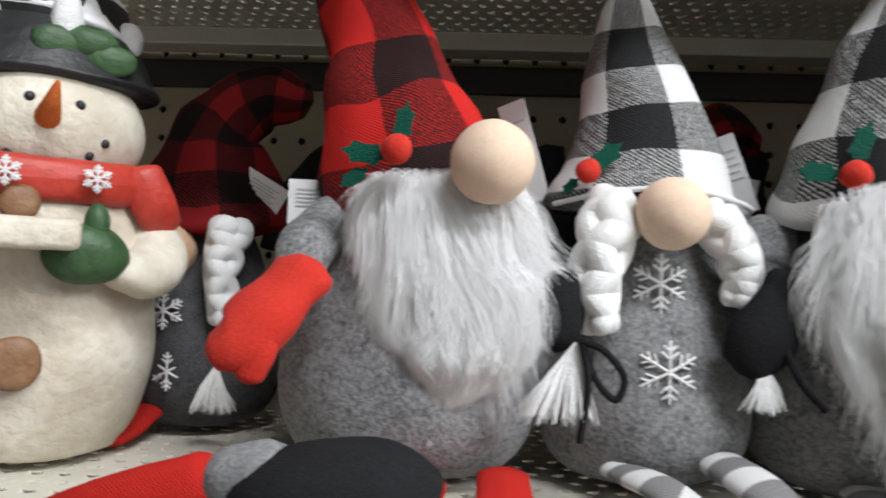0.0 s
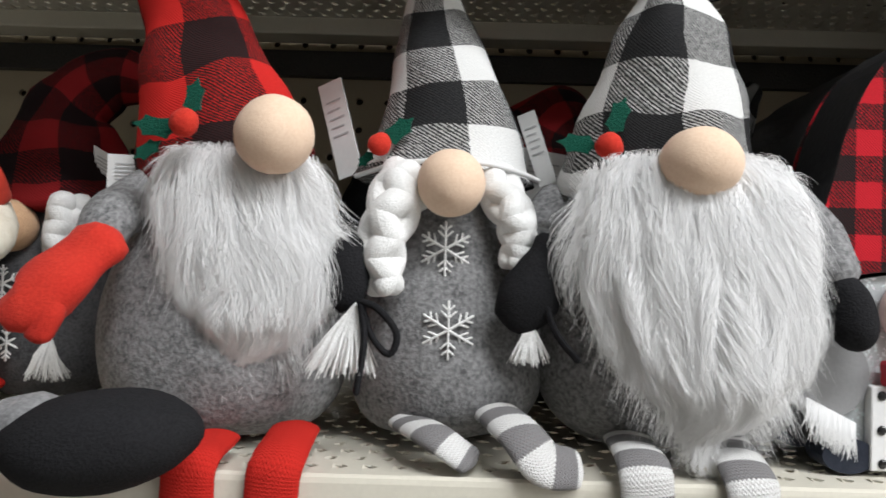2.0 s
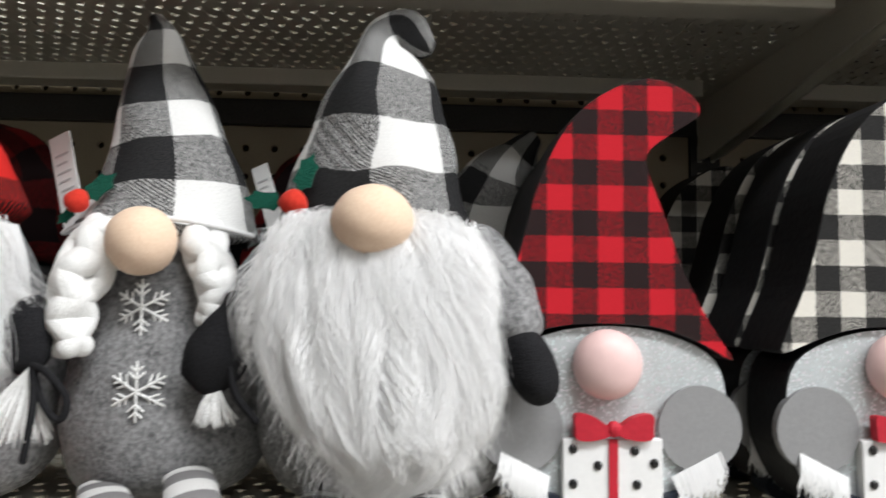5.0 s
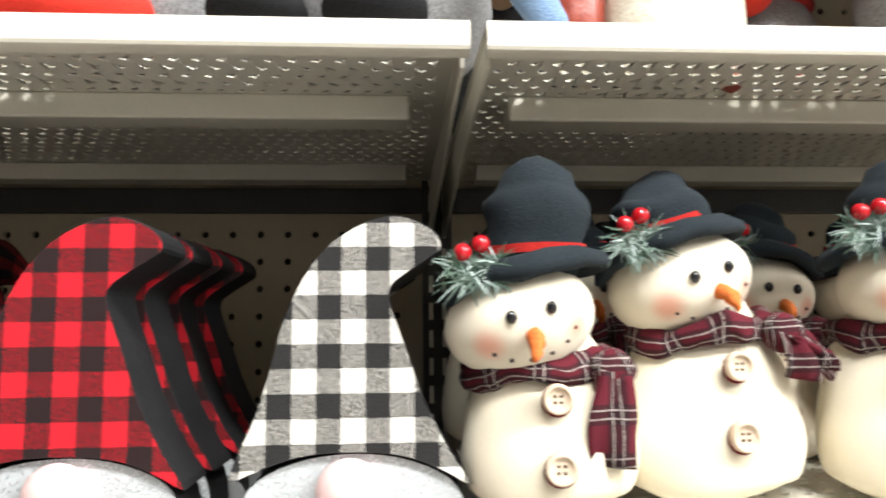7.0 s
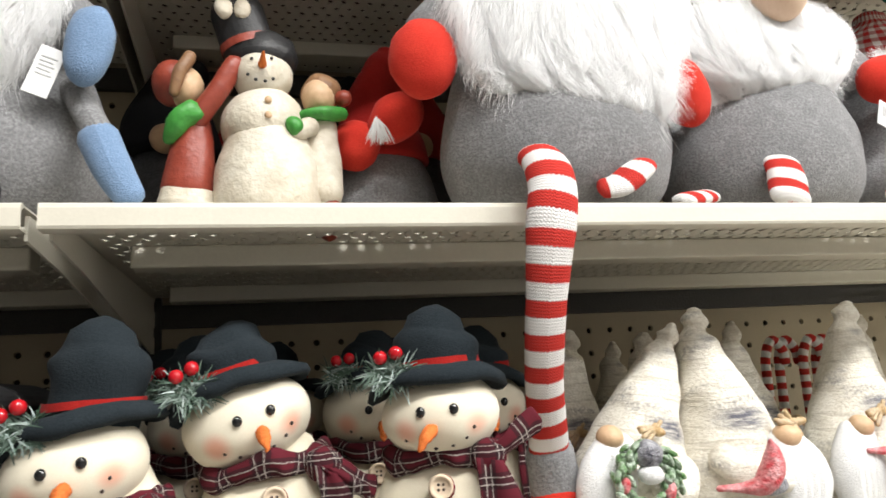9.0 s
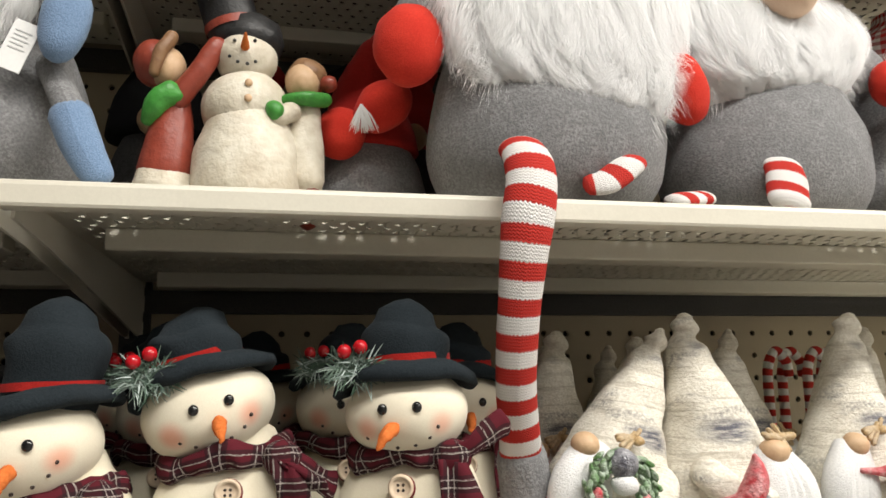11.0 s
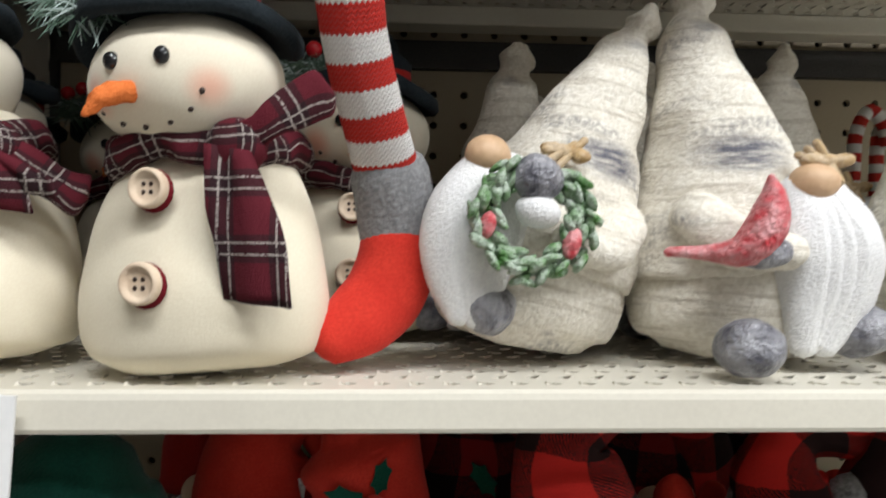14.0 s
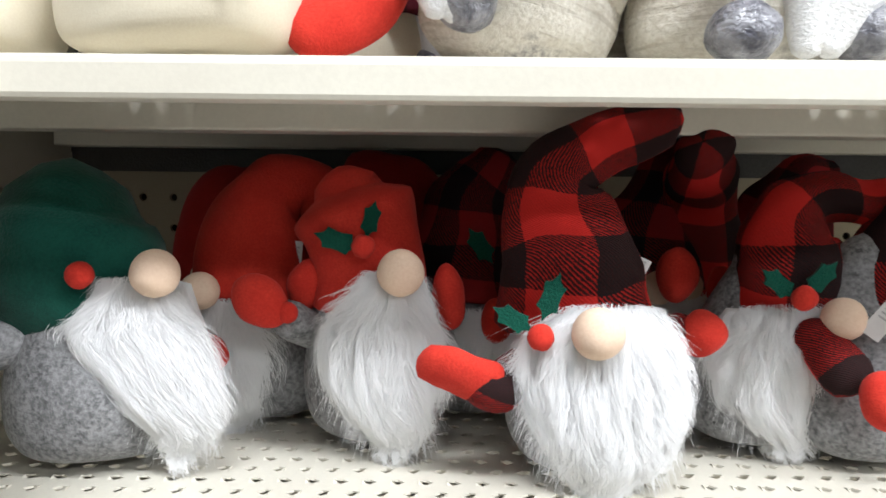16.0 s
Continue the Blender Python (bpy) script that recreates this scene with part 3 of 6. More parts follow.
def shelf(x0, x1, z):
    s = thing("gondola_shelf", pose(0, 0, z), "cream enamelled steel shop shelf with perforated top", "shelf", "gondola shelves")
    deck = part("deck", perforated(x0, x1, FRONT + 0.004, BACK - 0.004, -0.0012), SHELF, s, "perforated steel sheet", smooth=False)
    sol = deck.modifiers.new("thickness", "SOLIDIFY")
    sol.thickness, sol.offset = 0.0011, -1
    # rolled front edge, swept along x
    prof = [(FRONT + 0.006, -0.0012), (FRONT + 0.0025, -0.0004), (FRONT + 0.0006, -0.0016), (FRONT, -0.004), (FRONT, -0.0150), (FRONT + 0.0009, -0.0168), (FRONT + 0.003, -0.0172), (FRONT + 0.013, -0.0172), (FRONT + 0.013, -0.0158), (FRONT + 0.0035, -0.0156), (FRONT + 0.0016, -0.0145), (FRONT + 0.0016, -0.005), (FRONT + 0.006, -0.0026)]
    g, n = Geo(), len(prof)
    g.add([(x, a, b) for x in (x0, x1) for a, b in prof], [(k, k + n, (k + 1) % n + n, (k + 1) % n) for k in range(n)] + [tuple(range(n)), tuple(reversed(range(n, 2 * n)))])
    part("front_lip", g, SHELF, s, "rolled cream steel front edge", smooth=False)
    for ya, yb, dz in ((FRONT + 0.120, FRONT + 0.146, 0.0175), (FRONT + 0.330, FRONT + 0.356, 0.0160)):
        g = Geo()
        box(g, x0 + 0.03, x1 - 0.03, ya, yb, -0.0024 - dz, -0.0024, bevel=0.0015)
        part("stiffening_rib", g, SHELF, s, smooth=False)
    part("rear_rail", box(Geo(), x0 + 0.012, x1 - 0.012, BACK - 0.012, BACK - 0.0015, -0.038, -0.012), SLOT, s, "dark steel rail behind the shelf", smooth=False)
    for x in (x0 + 0.0025, x1 - 0.0025):
        part("end_bracket", bracket(Geo(), x, 0), SHELF, s, smooth=False)
    return s


# the lowest level is added out of sight to keep the holes above it dark
for z in (Z_TOP, Z_UP, Z_MID_L, Z_LOW, Z_BLOCKER):
    shelf(LEFT_END + 0.004, JOINT - 0.0045, z)
for z in (Z_TOP, Z_UP, Z_MID_R, Z_LOW, Z_BLOCKER):
    shelf(JOINT + 0.0045, RIGHT_END - 0.004, z)


def pegboard(name, x0, x1, z0, z1, pitch=0.0290, r=0.0038):
    g = Geo()
    nx, nz = int((x1 - x0) / pitch), int((z1 - z0) / pitch)
    ax, az = x0 + (0.3125 + pitch / 2 - x0) % pitch, z0 + (1.5601 + pitch / 2 - z0) % pitch
    nx, nz = int((x1 - ax) / pitch), int((z1 - az) / pitch)
    v, f = [], []
    y = BACK
    for j in range(nz):
        for i in range(nx):
            cx, cz, k, q = ax + (i + 0.5) * pitch, az + (j + 0.5) * pitch, len(v), pitch / 2
            v += [(cx - q, y, cz - q), (cx + q, y, cz - q), (cx + q, y, cz + q), (cx - q, y, cz + q)]
            for ring_y in (y, y + 0.005):
                v += [(cx + r * math.cos(a), ring_y, cz + r * math.sin(a)) for a in [math.radians(-135 + 45 * s) for s in range(8)]]
            for s in range(4):
                c0, c1 = k + s, k + (s + 1) % 4
                h = [k + 4 + (2 * s + e) % 8 for e in range(3)]
                f += [(c0, c1, h[1]), (c0, h[1], h[0]), (c1, h[2], h[1])]
            f += [(k + 4 + s, k + 4 + (s + 1) % 8, k + 12 + (s + 1) % 8, k + 12 + s) for s in range(8)]
    g.add(v, f)
    for a, b, c, d in ((x0, x1, z0, az), (x0, x1, az + nz * pitch, z1), (x0, ax, az, az + nz * pitch), (ax + nx * pitch, x1, az, az + nz * pitch)):
        g.add([(a, y, c), (b, y, c), (b, y, d), (a, y, d)], [(0, 1, 2, 3)])
    return solo(name, g, PEG, "cream perforated pegboard back panel", "pegboard", kind="structure")


# unseen added panel: stops ceiling light shining through the top deck's holes
slab("top_light_block", LEFT_END, RIGHT_END, FRONT + 0.004, BACK, Z_TOP + 0.004, Z_TOP + 0.02, VOID, "unseen added panel that blocks ceiling light above the top shelf", "panel")
pegboard("pegboard_back_1", LEFT_END, JOINT - 0.016, 0.9, 2.15)
pegboard("pegboard_back_2", JOINT + 0.016, RIGHT_END, 0.9, 2.15)
# added dark backing, so no light comes through the peg holes
slab("rear_light_block", LEFT_END, RIGHT_END, BACK + 0.012, BACK + 0.03, 0, 2.2, VOID, "dark panel added behind the pegboard to stop light", "panel")
slab("gondola_base", LEFT_END, RIGHT_END, FRONT - 0.05, BACK + 0.01, 0, 0.16, SHELF, "cream steel gondola base", "shelf base")
slab("gondola_lower_back", LEFT_END, RIGHT_END, BACK, BACK + 0.01, 0.16, 0.9, PEG, "cream lower back panel", "panel")
for x in (LEFT_END - 0.018, JOINT, RIGHT_END + 0.018):
    up = thing("gondola_upright", pose(x, BACK - 0.006, 0), "dark slotted steel gondola upright", "upright", "gondola uprights")
    part("post", box(Geo(), -0.0155, 0.0155, 0, 0.03, 0, 2.2), SLOT, up, smooth=False)
    g = Geo()
    for k in range(34):
        for sx in (-0.007, 0.007):
            box(g, sx - 0.0022, sx + 0.0022, -0.0015, -0.0005, 1.12 + k * 0.029, 1.138 + k * 0.029)
    part("slotted_face", g, SHELF, up, "pale edges of the bracket slots", smooth=False)

# ---- soft toys ----


def at_base(x, y, z):
    """Geo whose coordinates are given in the world and kept relative to a thing's base."""

    class Off(Geo):
        def add(self, verts, faces, uvs=None, mat=0):
            moved = [(p[0] - x, p[1] - y, p[2] - z) for p in verts]
            return Geo.add(self, moved, faces, uvs or [(p[0], p[2]) for p in moved], mat)

    return Off


def body_of(g, x, y, z, rx, ry, h, lean=(0, 0)):
    prof = [(0.0, 0.66), (0.05, 0.84), (0.15, 0.97), (0.3, 1.0), (0.5, 0.90), (0.7, 0.72), (0.88, 0.52), (1.0, 0.36)]
    tube(g, [(x + lean[0] * k, y + lean[1] * k, z + 0.006 + h * k, rx * r) for k, r in prof], 36, 26, ry / rx, True, 0.003, 26, foot=0.1)


def hair_ribbons(g, pts, width):
    """Many tapered ribbons at once: pts is strands x points x 3, width one number a strand."""
    n, m, _ = pts.shape
    d = pts[:, -1] - pts[:, 0]
    d /= np.linalg.norm(d, axis=1, keepdims=True) + 1e-9
    view = np.stack([np.random.uniform(-0.6, 0.6, n), -np.ones(n), np.random.uniform(-0.4, 0.4, n)], 1)
    s = np.cross(d, view)
    s /= np.linalg.norm(s, axis=1, keepdims=True) + 1e-9
    taper = 1 - 0.85 * np.linspace(0, 1, m) ** 1.6
    off = s[:, None, :] * (width[:, None] * taper[None, :])[:, :, None]
    verts = np.stack([pts - off, pts + off], 2).reshape(-1, 3)
    base = (np.arange(n) * 2 * m)[:, None] + 2 * np.arange(m - 1)[None, :]
    faces = np.stack([base, base + 1, base + 3, base + 2], -1).reshape(-1, 4)
    g.add(verts.tolist(), faces.tolist())


def beard_rows(xl, xr, zt, xt, zt2, full=1.6):
    """Rows (z, left, right) of a beard that hangs from a patch and gathers to a tip."""
    xc, hw = (xl + xr) / 2, (xr - xl) / 2
    out = []
    for q in (0.0, 0.2, 0.4, 0.6, 0.8, 1.0):
        mid, half = xc + (xt - xc) * q, hw * (1 - 0.8 * q**full)
        out.append((zt + (zt2 - zt) * q, mid - half, mid + half))
    return out


def beard_hairs(g, rows, y0, bulge, count, length):
    """A dense long-haired beard: a soft pad that follows rows of (z, left, right), locks of hair combed down it, and loose wisps."""
    rnd = np.random.uniform
    r = np.array(spline(rows, 41), float)
    grid = np.linspace(0, 1, 41)
    drop = r[0, 0] - r[-1, 0]
    half_top = max((r[:, 2] - r[:, 1]).max() / 2, 1e-4)

    def place(q, s):
        """Point of the beard's face at q (down) and s (across), and how far it stands out there."""
        k = np.clip(q, 0, 1)
        a, b = np.interp(k, grid, r[:, 1]), np.interp(k, grid, r[:, 2])
        z = np.interp(k, grid, r[:, 0]) - (q - k) * drop - 0.10 * half_top * s * s * (1 - k)
        out = np.sqrt(np.maximum(0.05, 1 - 0.88 * s * s)) * (0.45 + 0.55 * np.sin(math.pi * (0.15 + 0.72 * k))) * (0.55 + 0.45 * np.minimum(1, (b - a) / (1.2 * half_top)))
        return (a + b) / 2 + (b - a) / 2 * s, z, out

    nq, ns = 20, 19
    qq, ss = np.meshgrid(np.linspace(0.01, 0.80, nq), np.linspace(-0.93, 0.93, ns), indexing="ij")
    jag = np.interp(np.arange(ns), np.arange(0, ns, 2), rnd(-0.10, 0.04, (ns + 1) // 2))
    qq = qq + jag[None, :] * (qq > 0.6) * (qq - 0.6) * 2.5
    px, pz, out = place(qq, ss)
    py = y0 - bulge * out * 0.80 + rnd(-0.0012, 0.0012, px.shape)
    rim = (np.abs(ss) > 0.92) | (qq < 0.02) | (np.arange(nq) == nq - 1)[:, None]
    py = np.where(rim, y0 + 0.006, py)
    verts = np.stack([px, py, pz], -1).reshape(-1, 3).tolist()
    g.add(verts, [(i * ns + k, (i + 1) * ns + k, (i + 1) * ns + k + 1, i * ns + k + 1) for i in range(nq - 1) for k in range(ns - 1)])
    # locks, thinner on the ground where the beard narrows
    share = np.maximum(r[:, 2] - r[:, 1], 0.0) + 0.12 * half_top
    n, k = int(count * 4.2), 150
    cs, cq, cln, cph, camp, cy, ce, cd = rnd(-1, 1, k), rnd(0, 1, k), rnd(0.45, 1.0, k), rnd(0, 6.28, k), rnd(0.0008, 0.0042, k), rnd(-0.006, 0.001, k), rnd(-0.08, 0.09, k), rnd(-0.14, 0.14, k)
    cang = rnd(-0.55, 0.55, k)
    s, q0 = rnd(-1, 1, n), np.random.choice(grid, n, p=share / share.sum()) + rnd(-0.03, 0.02, n)
    c = np.argmin((s[:, None] - cs) ** 2 + 1.2 * (q0[:, None] - cq) ** 2 + rnd(0, 0.02, (n, k)), 1)
    dl = np.minimum(length / drop * cln[c] * rnd(0.65, 1.15, n), np.maximum(1 + ce[c] * rnd(0.6, 1.3, n) - q0, 0.13))
    t = np.linspace(0, 1, 7)[None, :]
    sq = s[:, None] + (cs[c] - s)[:, None] * 0.5 * t + (cd[c] * rnd(0.5, 1.4, n))[:, None] * t**1.5
    px, pz, out = place(q0[:, None] + dl[:, None] * t, np.clip(sq, -1.12, 1.12))
    ph = cph[c][:, None] + rnd(-0.4, 0.4, (n, 1))
    ang = cang[c] + 0.30 * s + rnd(-0.28, 0.28, n)
    span = dl * drop
    px = px + (span * np.sin(ang))[:, None] * t**1.25 * 0.6
    pz = pz + (span * (1 - np.cos(ang)))[:, None] * t + 0.0012 * np.sin(6.0 * t + 1.7 * ph) * t
    px = px + camp[c][:, None] * rnd(0.6, 1.3, (n, 1)) * (np.sin(5.5 * t + ph) - np.sin(ph)) * t
    py = y0 - bulge * out - rnd(0.0, 0.0035, (n, 1)) * np.sin(math.pi * 0.85 * t) + cy[c][:, None] * 0.8 * t
    hair_ribbons(g, np.stack([px, py, pz], -1), rnd(0.00008, 0.00024, n))
    # wisps that stand off the outline
    n = int(count * 0.9)
    s = np.sign(rnd(-1, 1, n)) * rnd(0.0, 1.0, n) ** 0.45
    q = np.where(np.abs(s) > 0.75, rnd(0, 0.9, n), rnd(-0.02, 0.05, n))
    x, z, out = place(q, s)
    y = y0 - bulge * out * 0.95
    d = rnd(0.15, 0.42, n) * length
    up = np.where(q < 0.06, rnd(-0.1, 0.75, n), rnd(-0.5, 0.25, n))
    t = np.linspace(0, 1, 5)[None, :]
    px = x[:, None] + (d * s * rnd(0.1, 0.8, n))[:, None] * t + rnd(-0.002, 0.002, (n, 1)) * t**2
    py = y[:, None] - (d * 0.35)[:, None] * t
    pz = z[:, None] + d[:, None] * (up[:, None] * t - 0.9 * t**2)
    hair_ribbons(g, np.stack([px, py, pz], -1), rnd(0.00006, 0.00015, n))


def holly_leaf(g, x, y, z, ang, size, mat=0):
    pts = []
    for k in range(18):
        a = 2 * math.pi * k / 18
        r = (1.0 if k % 3 == 0 else 0.74)
        pts.append((size * r * math.cos(a), size * 0.5 * r * math.sin(a)))
    c, s = math.cos(math.radians(ang)), math.sin(math.radians(ang))
    out = [(x + size * 0.9 * c + a * c - b * s, z + size * 0.9 * s + a * s + b * c) for a, b in pts]
    plate(g, out, y, y + 0.0016, mat)


def mitten(g, x, y, z, rx, ry, rz, ang=0, thumb=1):
    m = Matrix.Rotation(math.radians(ang), 3, "Y")
    egg(g, x, y, z, rx, ry, rz, 22, 14, 0.0018, 60, turn=m)
    if thumb:
        d = m @ Vector((thumb * rx * 0.9, -ry * 0.25, rz * 0.35))
        egg(g, x + d.x, y + d.y, z + d.z, rx * 0.36, ry * 0.5, rz * 0.42, 14, 10, 0.001, 60, turn=Matrix.Rotation(math.radians(ang + 35 * thumb), 3, "Y"))


def tassel(g, x, y, z, size, lean=0.0, count=110):
    roots = []
    for _ in range(count):
        a, r = random.uniform(0, 6.28), random.random() ** 0.5
        ex = x + lean * size + math.cos(a) * r * size * 0.55
        roots.append(([(x, y, z), (x * 0.5 + ex * 0.5 + lean * size * 0.1, y - 0.004 * r, z - size * 0.45), (ex, y + math.sin(a) * r * size * 0.35, z - size * random.uniform(0.85, 1.05))], 1.0))
    strands(g, roots, wide=0.0007)


def braid(G, th, pts, r, turns=1.0):
    """A plait of three plump yarn strands that cross from side to side down a curve."""
    rows = spline(pts, 40)
    first = None
    for k in range(3):
        path = []
        for i, p in enumerate(rows):
            f = i / 39
            d = Vector(rows[min(i + 1, 39)]) - Vector(rows[max(i - 1, 0)])
            side = Vector((d.z, 0, -d.x)).normalized()
            a = 2 * math.pi * (turns * f + k / 3)
            w = r * (1.0 - 0.38 * f)
            q = Vector(p) + side * (w * 0.50 * math.sin(a)) + Vector((0, -w * 0.34 * math.cos(2 * a) - 0.001, 0))
            path.append((q.x, q.y, q.z, w * 0.55))
        g = G()
        tube(g, path, 18, 50, 1.0, True, 0.0003, 150)
        if first is None:
            first = part("braid", g, YARN, th, "white yarn plait")
        else:
            part("strand", g, YARN, first)


def snowflake(g, x, y, z, r, bend=0.0):
    """An embroidered six-armed snowflake of raised stitches."""
    for k in range(6):
        a = math.radians(30 + 60 * k)
        dx, dz = math.cos(a), math.sin(a)
        tube(g, [(x, y, z, 0.0007), (x + dx * r, y + bend * abs(dx), z + dz * r, 0.0007)], 6, 3)
        for f in (0.42, 0.68):
            for s in (-1, 1):
                b = a + s * math.radians(48)
                px, pz = x + dx * r * f, z + dz * r * f
                ln = r * (0.34 if f < 0.5 else 0.26)
                tube(g, [(px, y + bend * abs(dx) * f, pz, 0.0006), (px + math.cos(b) * ln, y + bend * abs(dx), pz + math.sin(b) * ln, 0.0006)], 6, 3)


def gnome(label, base, body, hat=None, nose=None, beard=None, arms=(), legs=(), boots=(), berry=None, leaves=(), group="", felt=GREY, extra=None, category="gnome plush"):
    G = at_base(*base)
    th = thing("gnome_plush", pose(*base), label, category, group)
    g = G()
    body_of(g, *base, *body)
    part("body", g, felt, th)
    if hat:
        g = G()
        tube(g, hat[0], 34, 30, hat[2] if len(hat) > 2 else 0.8, True, hat[3] if len(hat) > 3 else 0.004, 34, u0=hat[4] if len(hat) > 4 else 0.0, v0=hat[5] if len(hat) > 5 else 0.0, foot=0.15)
        part("hat", g, hat[1], th)
    if beard:
        rows = beard[0] if isinstance(beard[0], list) else beard_rows(*beard[:5], *beard[9:])
        g = G()
        beard_hairs(g, rows, *(beard[1:] if isinstance(beard[0], list) else beard[5:9]))
        part("beard", g, FUR, th, "long white fur beard")
    if nose:
        g = G()
        egg(g, *nose[:3], nose[3], nose[3] * 0.95, nose[3] * (nose[5] if len(nose) > 5 else 1.0), 26, 18, 0.0005, 90)
        part("nose", g, nose[4], th)
    for sleeve, smat, mit, mmat in arms:
        if sleeve:
            g = G()
            tube(g, sleeve, 18, 10, 0.9, True, 0.0015, 60)
            arm = part("arm", g, smat, th)
        if mit:
            g = G()
            if isinstance(mit[0], tuple):
                tube(g, mit, 20, 14, 0.62, True, 0.0016, 70)
            else:
                mitten(g, *mit)
            part("mitten", g, mmat, th)
    for pts, lmat, sy in legs:
        g = G()
        tube(g, pts, 20, 22, sy, True, 0.0006, 60)
        part("leg", g, lmat, th)
    for dims, bmat in boots:
        g = G()
        egg(g, *dims, 26, 16, 0.0012, 50)
        part("boot", g, bmat, th)
    if leaves:
        for lf in leaves:
            g = G()
            holly_leaf(g, *lf)
            part("holly_leaf", g, GREEN, th, "green felt holly leaf", smooth=False)
    if berry:
        for k in range(0, len(berry), 4):
            g = G()
            egg(g, *berry[k : k + 3], berry[k + 3], berry[k + 3] * 0.9, berry[k + 3], 18, 12, 0.0006, 200)
            part("berry", g, RED, th, "red pompom berry")
    if extra:
        extra(G, th)
    return th


SH_L, SH_R = Z_MID_L, Z_MID_R


def swing_tag(x, y, z, w, h, roll, yaw=0.0):
    t = thing("swing_tag", pose(x, y, z, 0, 0, 0) @ pose(0, 0, 0, 0, roll, yaw), "white card swing tag hanging beside a hat", "tag", "swing tags")
    part("card", box(Geo(), -w / 2, w / 2, -0.0005, 0.0005, -h / 2, h / 2), CARD, t, smooth=False)
    for k in range(5):
        part("print_line", box(Geo(), -w * 0.32, w * (0.32 - 0.1 * (k % 2)), -0.0009, -0.00055, h * (0.3 - 0.09 * k) - 0.0009, h * (0.3 - 0.09 * k)), PRINT, t, smooth=False)
    return t


# grey gnome in a red check hat, one long leg with a black boot drawn up on the shelf edge
def long_leg(G, th):
    g = G()
    tube(g, [(-0.215, 0.288, 1.262, 0.0125), (-0.175, 0.282, 1.288, 0.013), (-0.135, 0.276, 1.306, 0.0135), (-0.100, 0.274, 1.316, 0.0145)], 20, 14, 0.8, True, 0.0006, 60)
    part("leg", g, KNIT_RED, th)
    g = G()
    tube(g, [(-0.088, 0.276, 1.319, 0.0165), (-0.076, 0.274, 1.320, 0.018)], 20, 6, 0.85, True, 0.0008, 60)
    part("cuff", g, LGREY, th, "grey felt boot cuff")
    g = G()
    egg(g, -0.050, 0.270, 1.318, 0.0405, 0.026, 0.0205, 30, 18, 0.0018, 40, turn=Matrix.Rotation(math.radians(-7), 3, "Y"))
    part("boot", g, BLACK, th, "black felt boot")


gnome("grey felt gnome with white beard and red check hat", (-0.033, 0.378, SH_L), (0.066, 0.056, 0.165),
      ([(-0.034, 0.374, 1.440, 0.0465), (-0.039, 0.374, 1.456, 0.0435), (-0.044, 0.374, 1.476, 0.0385), (-0.052, 0.375, 1.506, 0.0310), (-0.060, 0.377, 1.530, 0.0270), (-0.070, 0.380, 1.560, 0.022), (-0.086, 0.384, 1.580, 0.016), (-0.100, 0.388, 1.568, 0.009)], CHECK_RB, 0.8, 0.007, 0.018, -0.024),
      (0.0055, 0.313, 1.4505, 0.0186, SKIN), ([(1.446, -0.058, 0.022), (1.428, -0.057, 0.028), (1.405, -0.050, 0.031), (1.388, -0.045, 0.031), (1.368, -0.039, 0.025), (1.353, -0.027, 0.012), (1.337, -0.023, -0.006)], 0.347, 0.032, 3300, 0.045),
      [([(-0.070, 0.365, 1.428, 0.015), (-0.079, 0.340, 1.413, 0.0145), (-0.081, 0.328, 1.402, 0.0120)], GREY, [(-0.078, 0.322, 1.3985, 0.0150), (-0.084, 0.315, 1.3900, 0.0135), (-0.091, 0.309, 1.3800, 0.0165), (-0.099, 0.305, 1.3700, 0.0155), (-0.107, 0.304, 1.3660, 0.0105)], RED), (None, None, [(-0.088, 0.303, 1.3780, 0.0075), (-0.090, 0.300, 1.3660, 0.0085), (-0.092, 0.300, 1.3560, 0.0070)], RED)],
      [([(-0.022, 0.330, 1.306, 0.012), (-0.023, 0.300, 1.302, 0.0125), (-0.024, 0.297, 1.282, 0.0125), (-0.024, 0.298, 1.20, 0.012)], KNIT_RED, 0.35), ([(0.016, 0.335, 1.310, 0.012), (0.015, 0.303, 1.304, 0.0125), (0.013, 0.297, 1.285, 0.0125), (0.012, 0.298, 1.20, 0.012)], KNIT_RED, 0.35)],
      (), (-0.0365, 0.312, 1.455, 0.0068), [(-0.041, 0.3155, 1.452, 172, 0.0115), (-0.036, 0.317, 1.459, 80, 0.010), (-0.05, 0.318, 1.447, 215, 0.008)], "gnomes on the middle shelf", extra=long_leg)


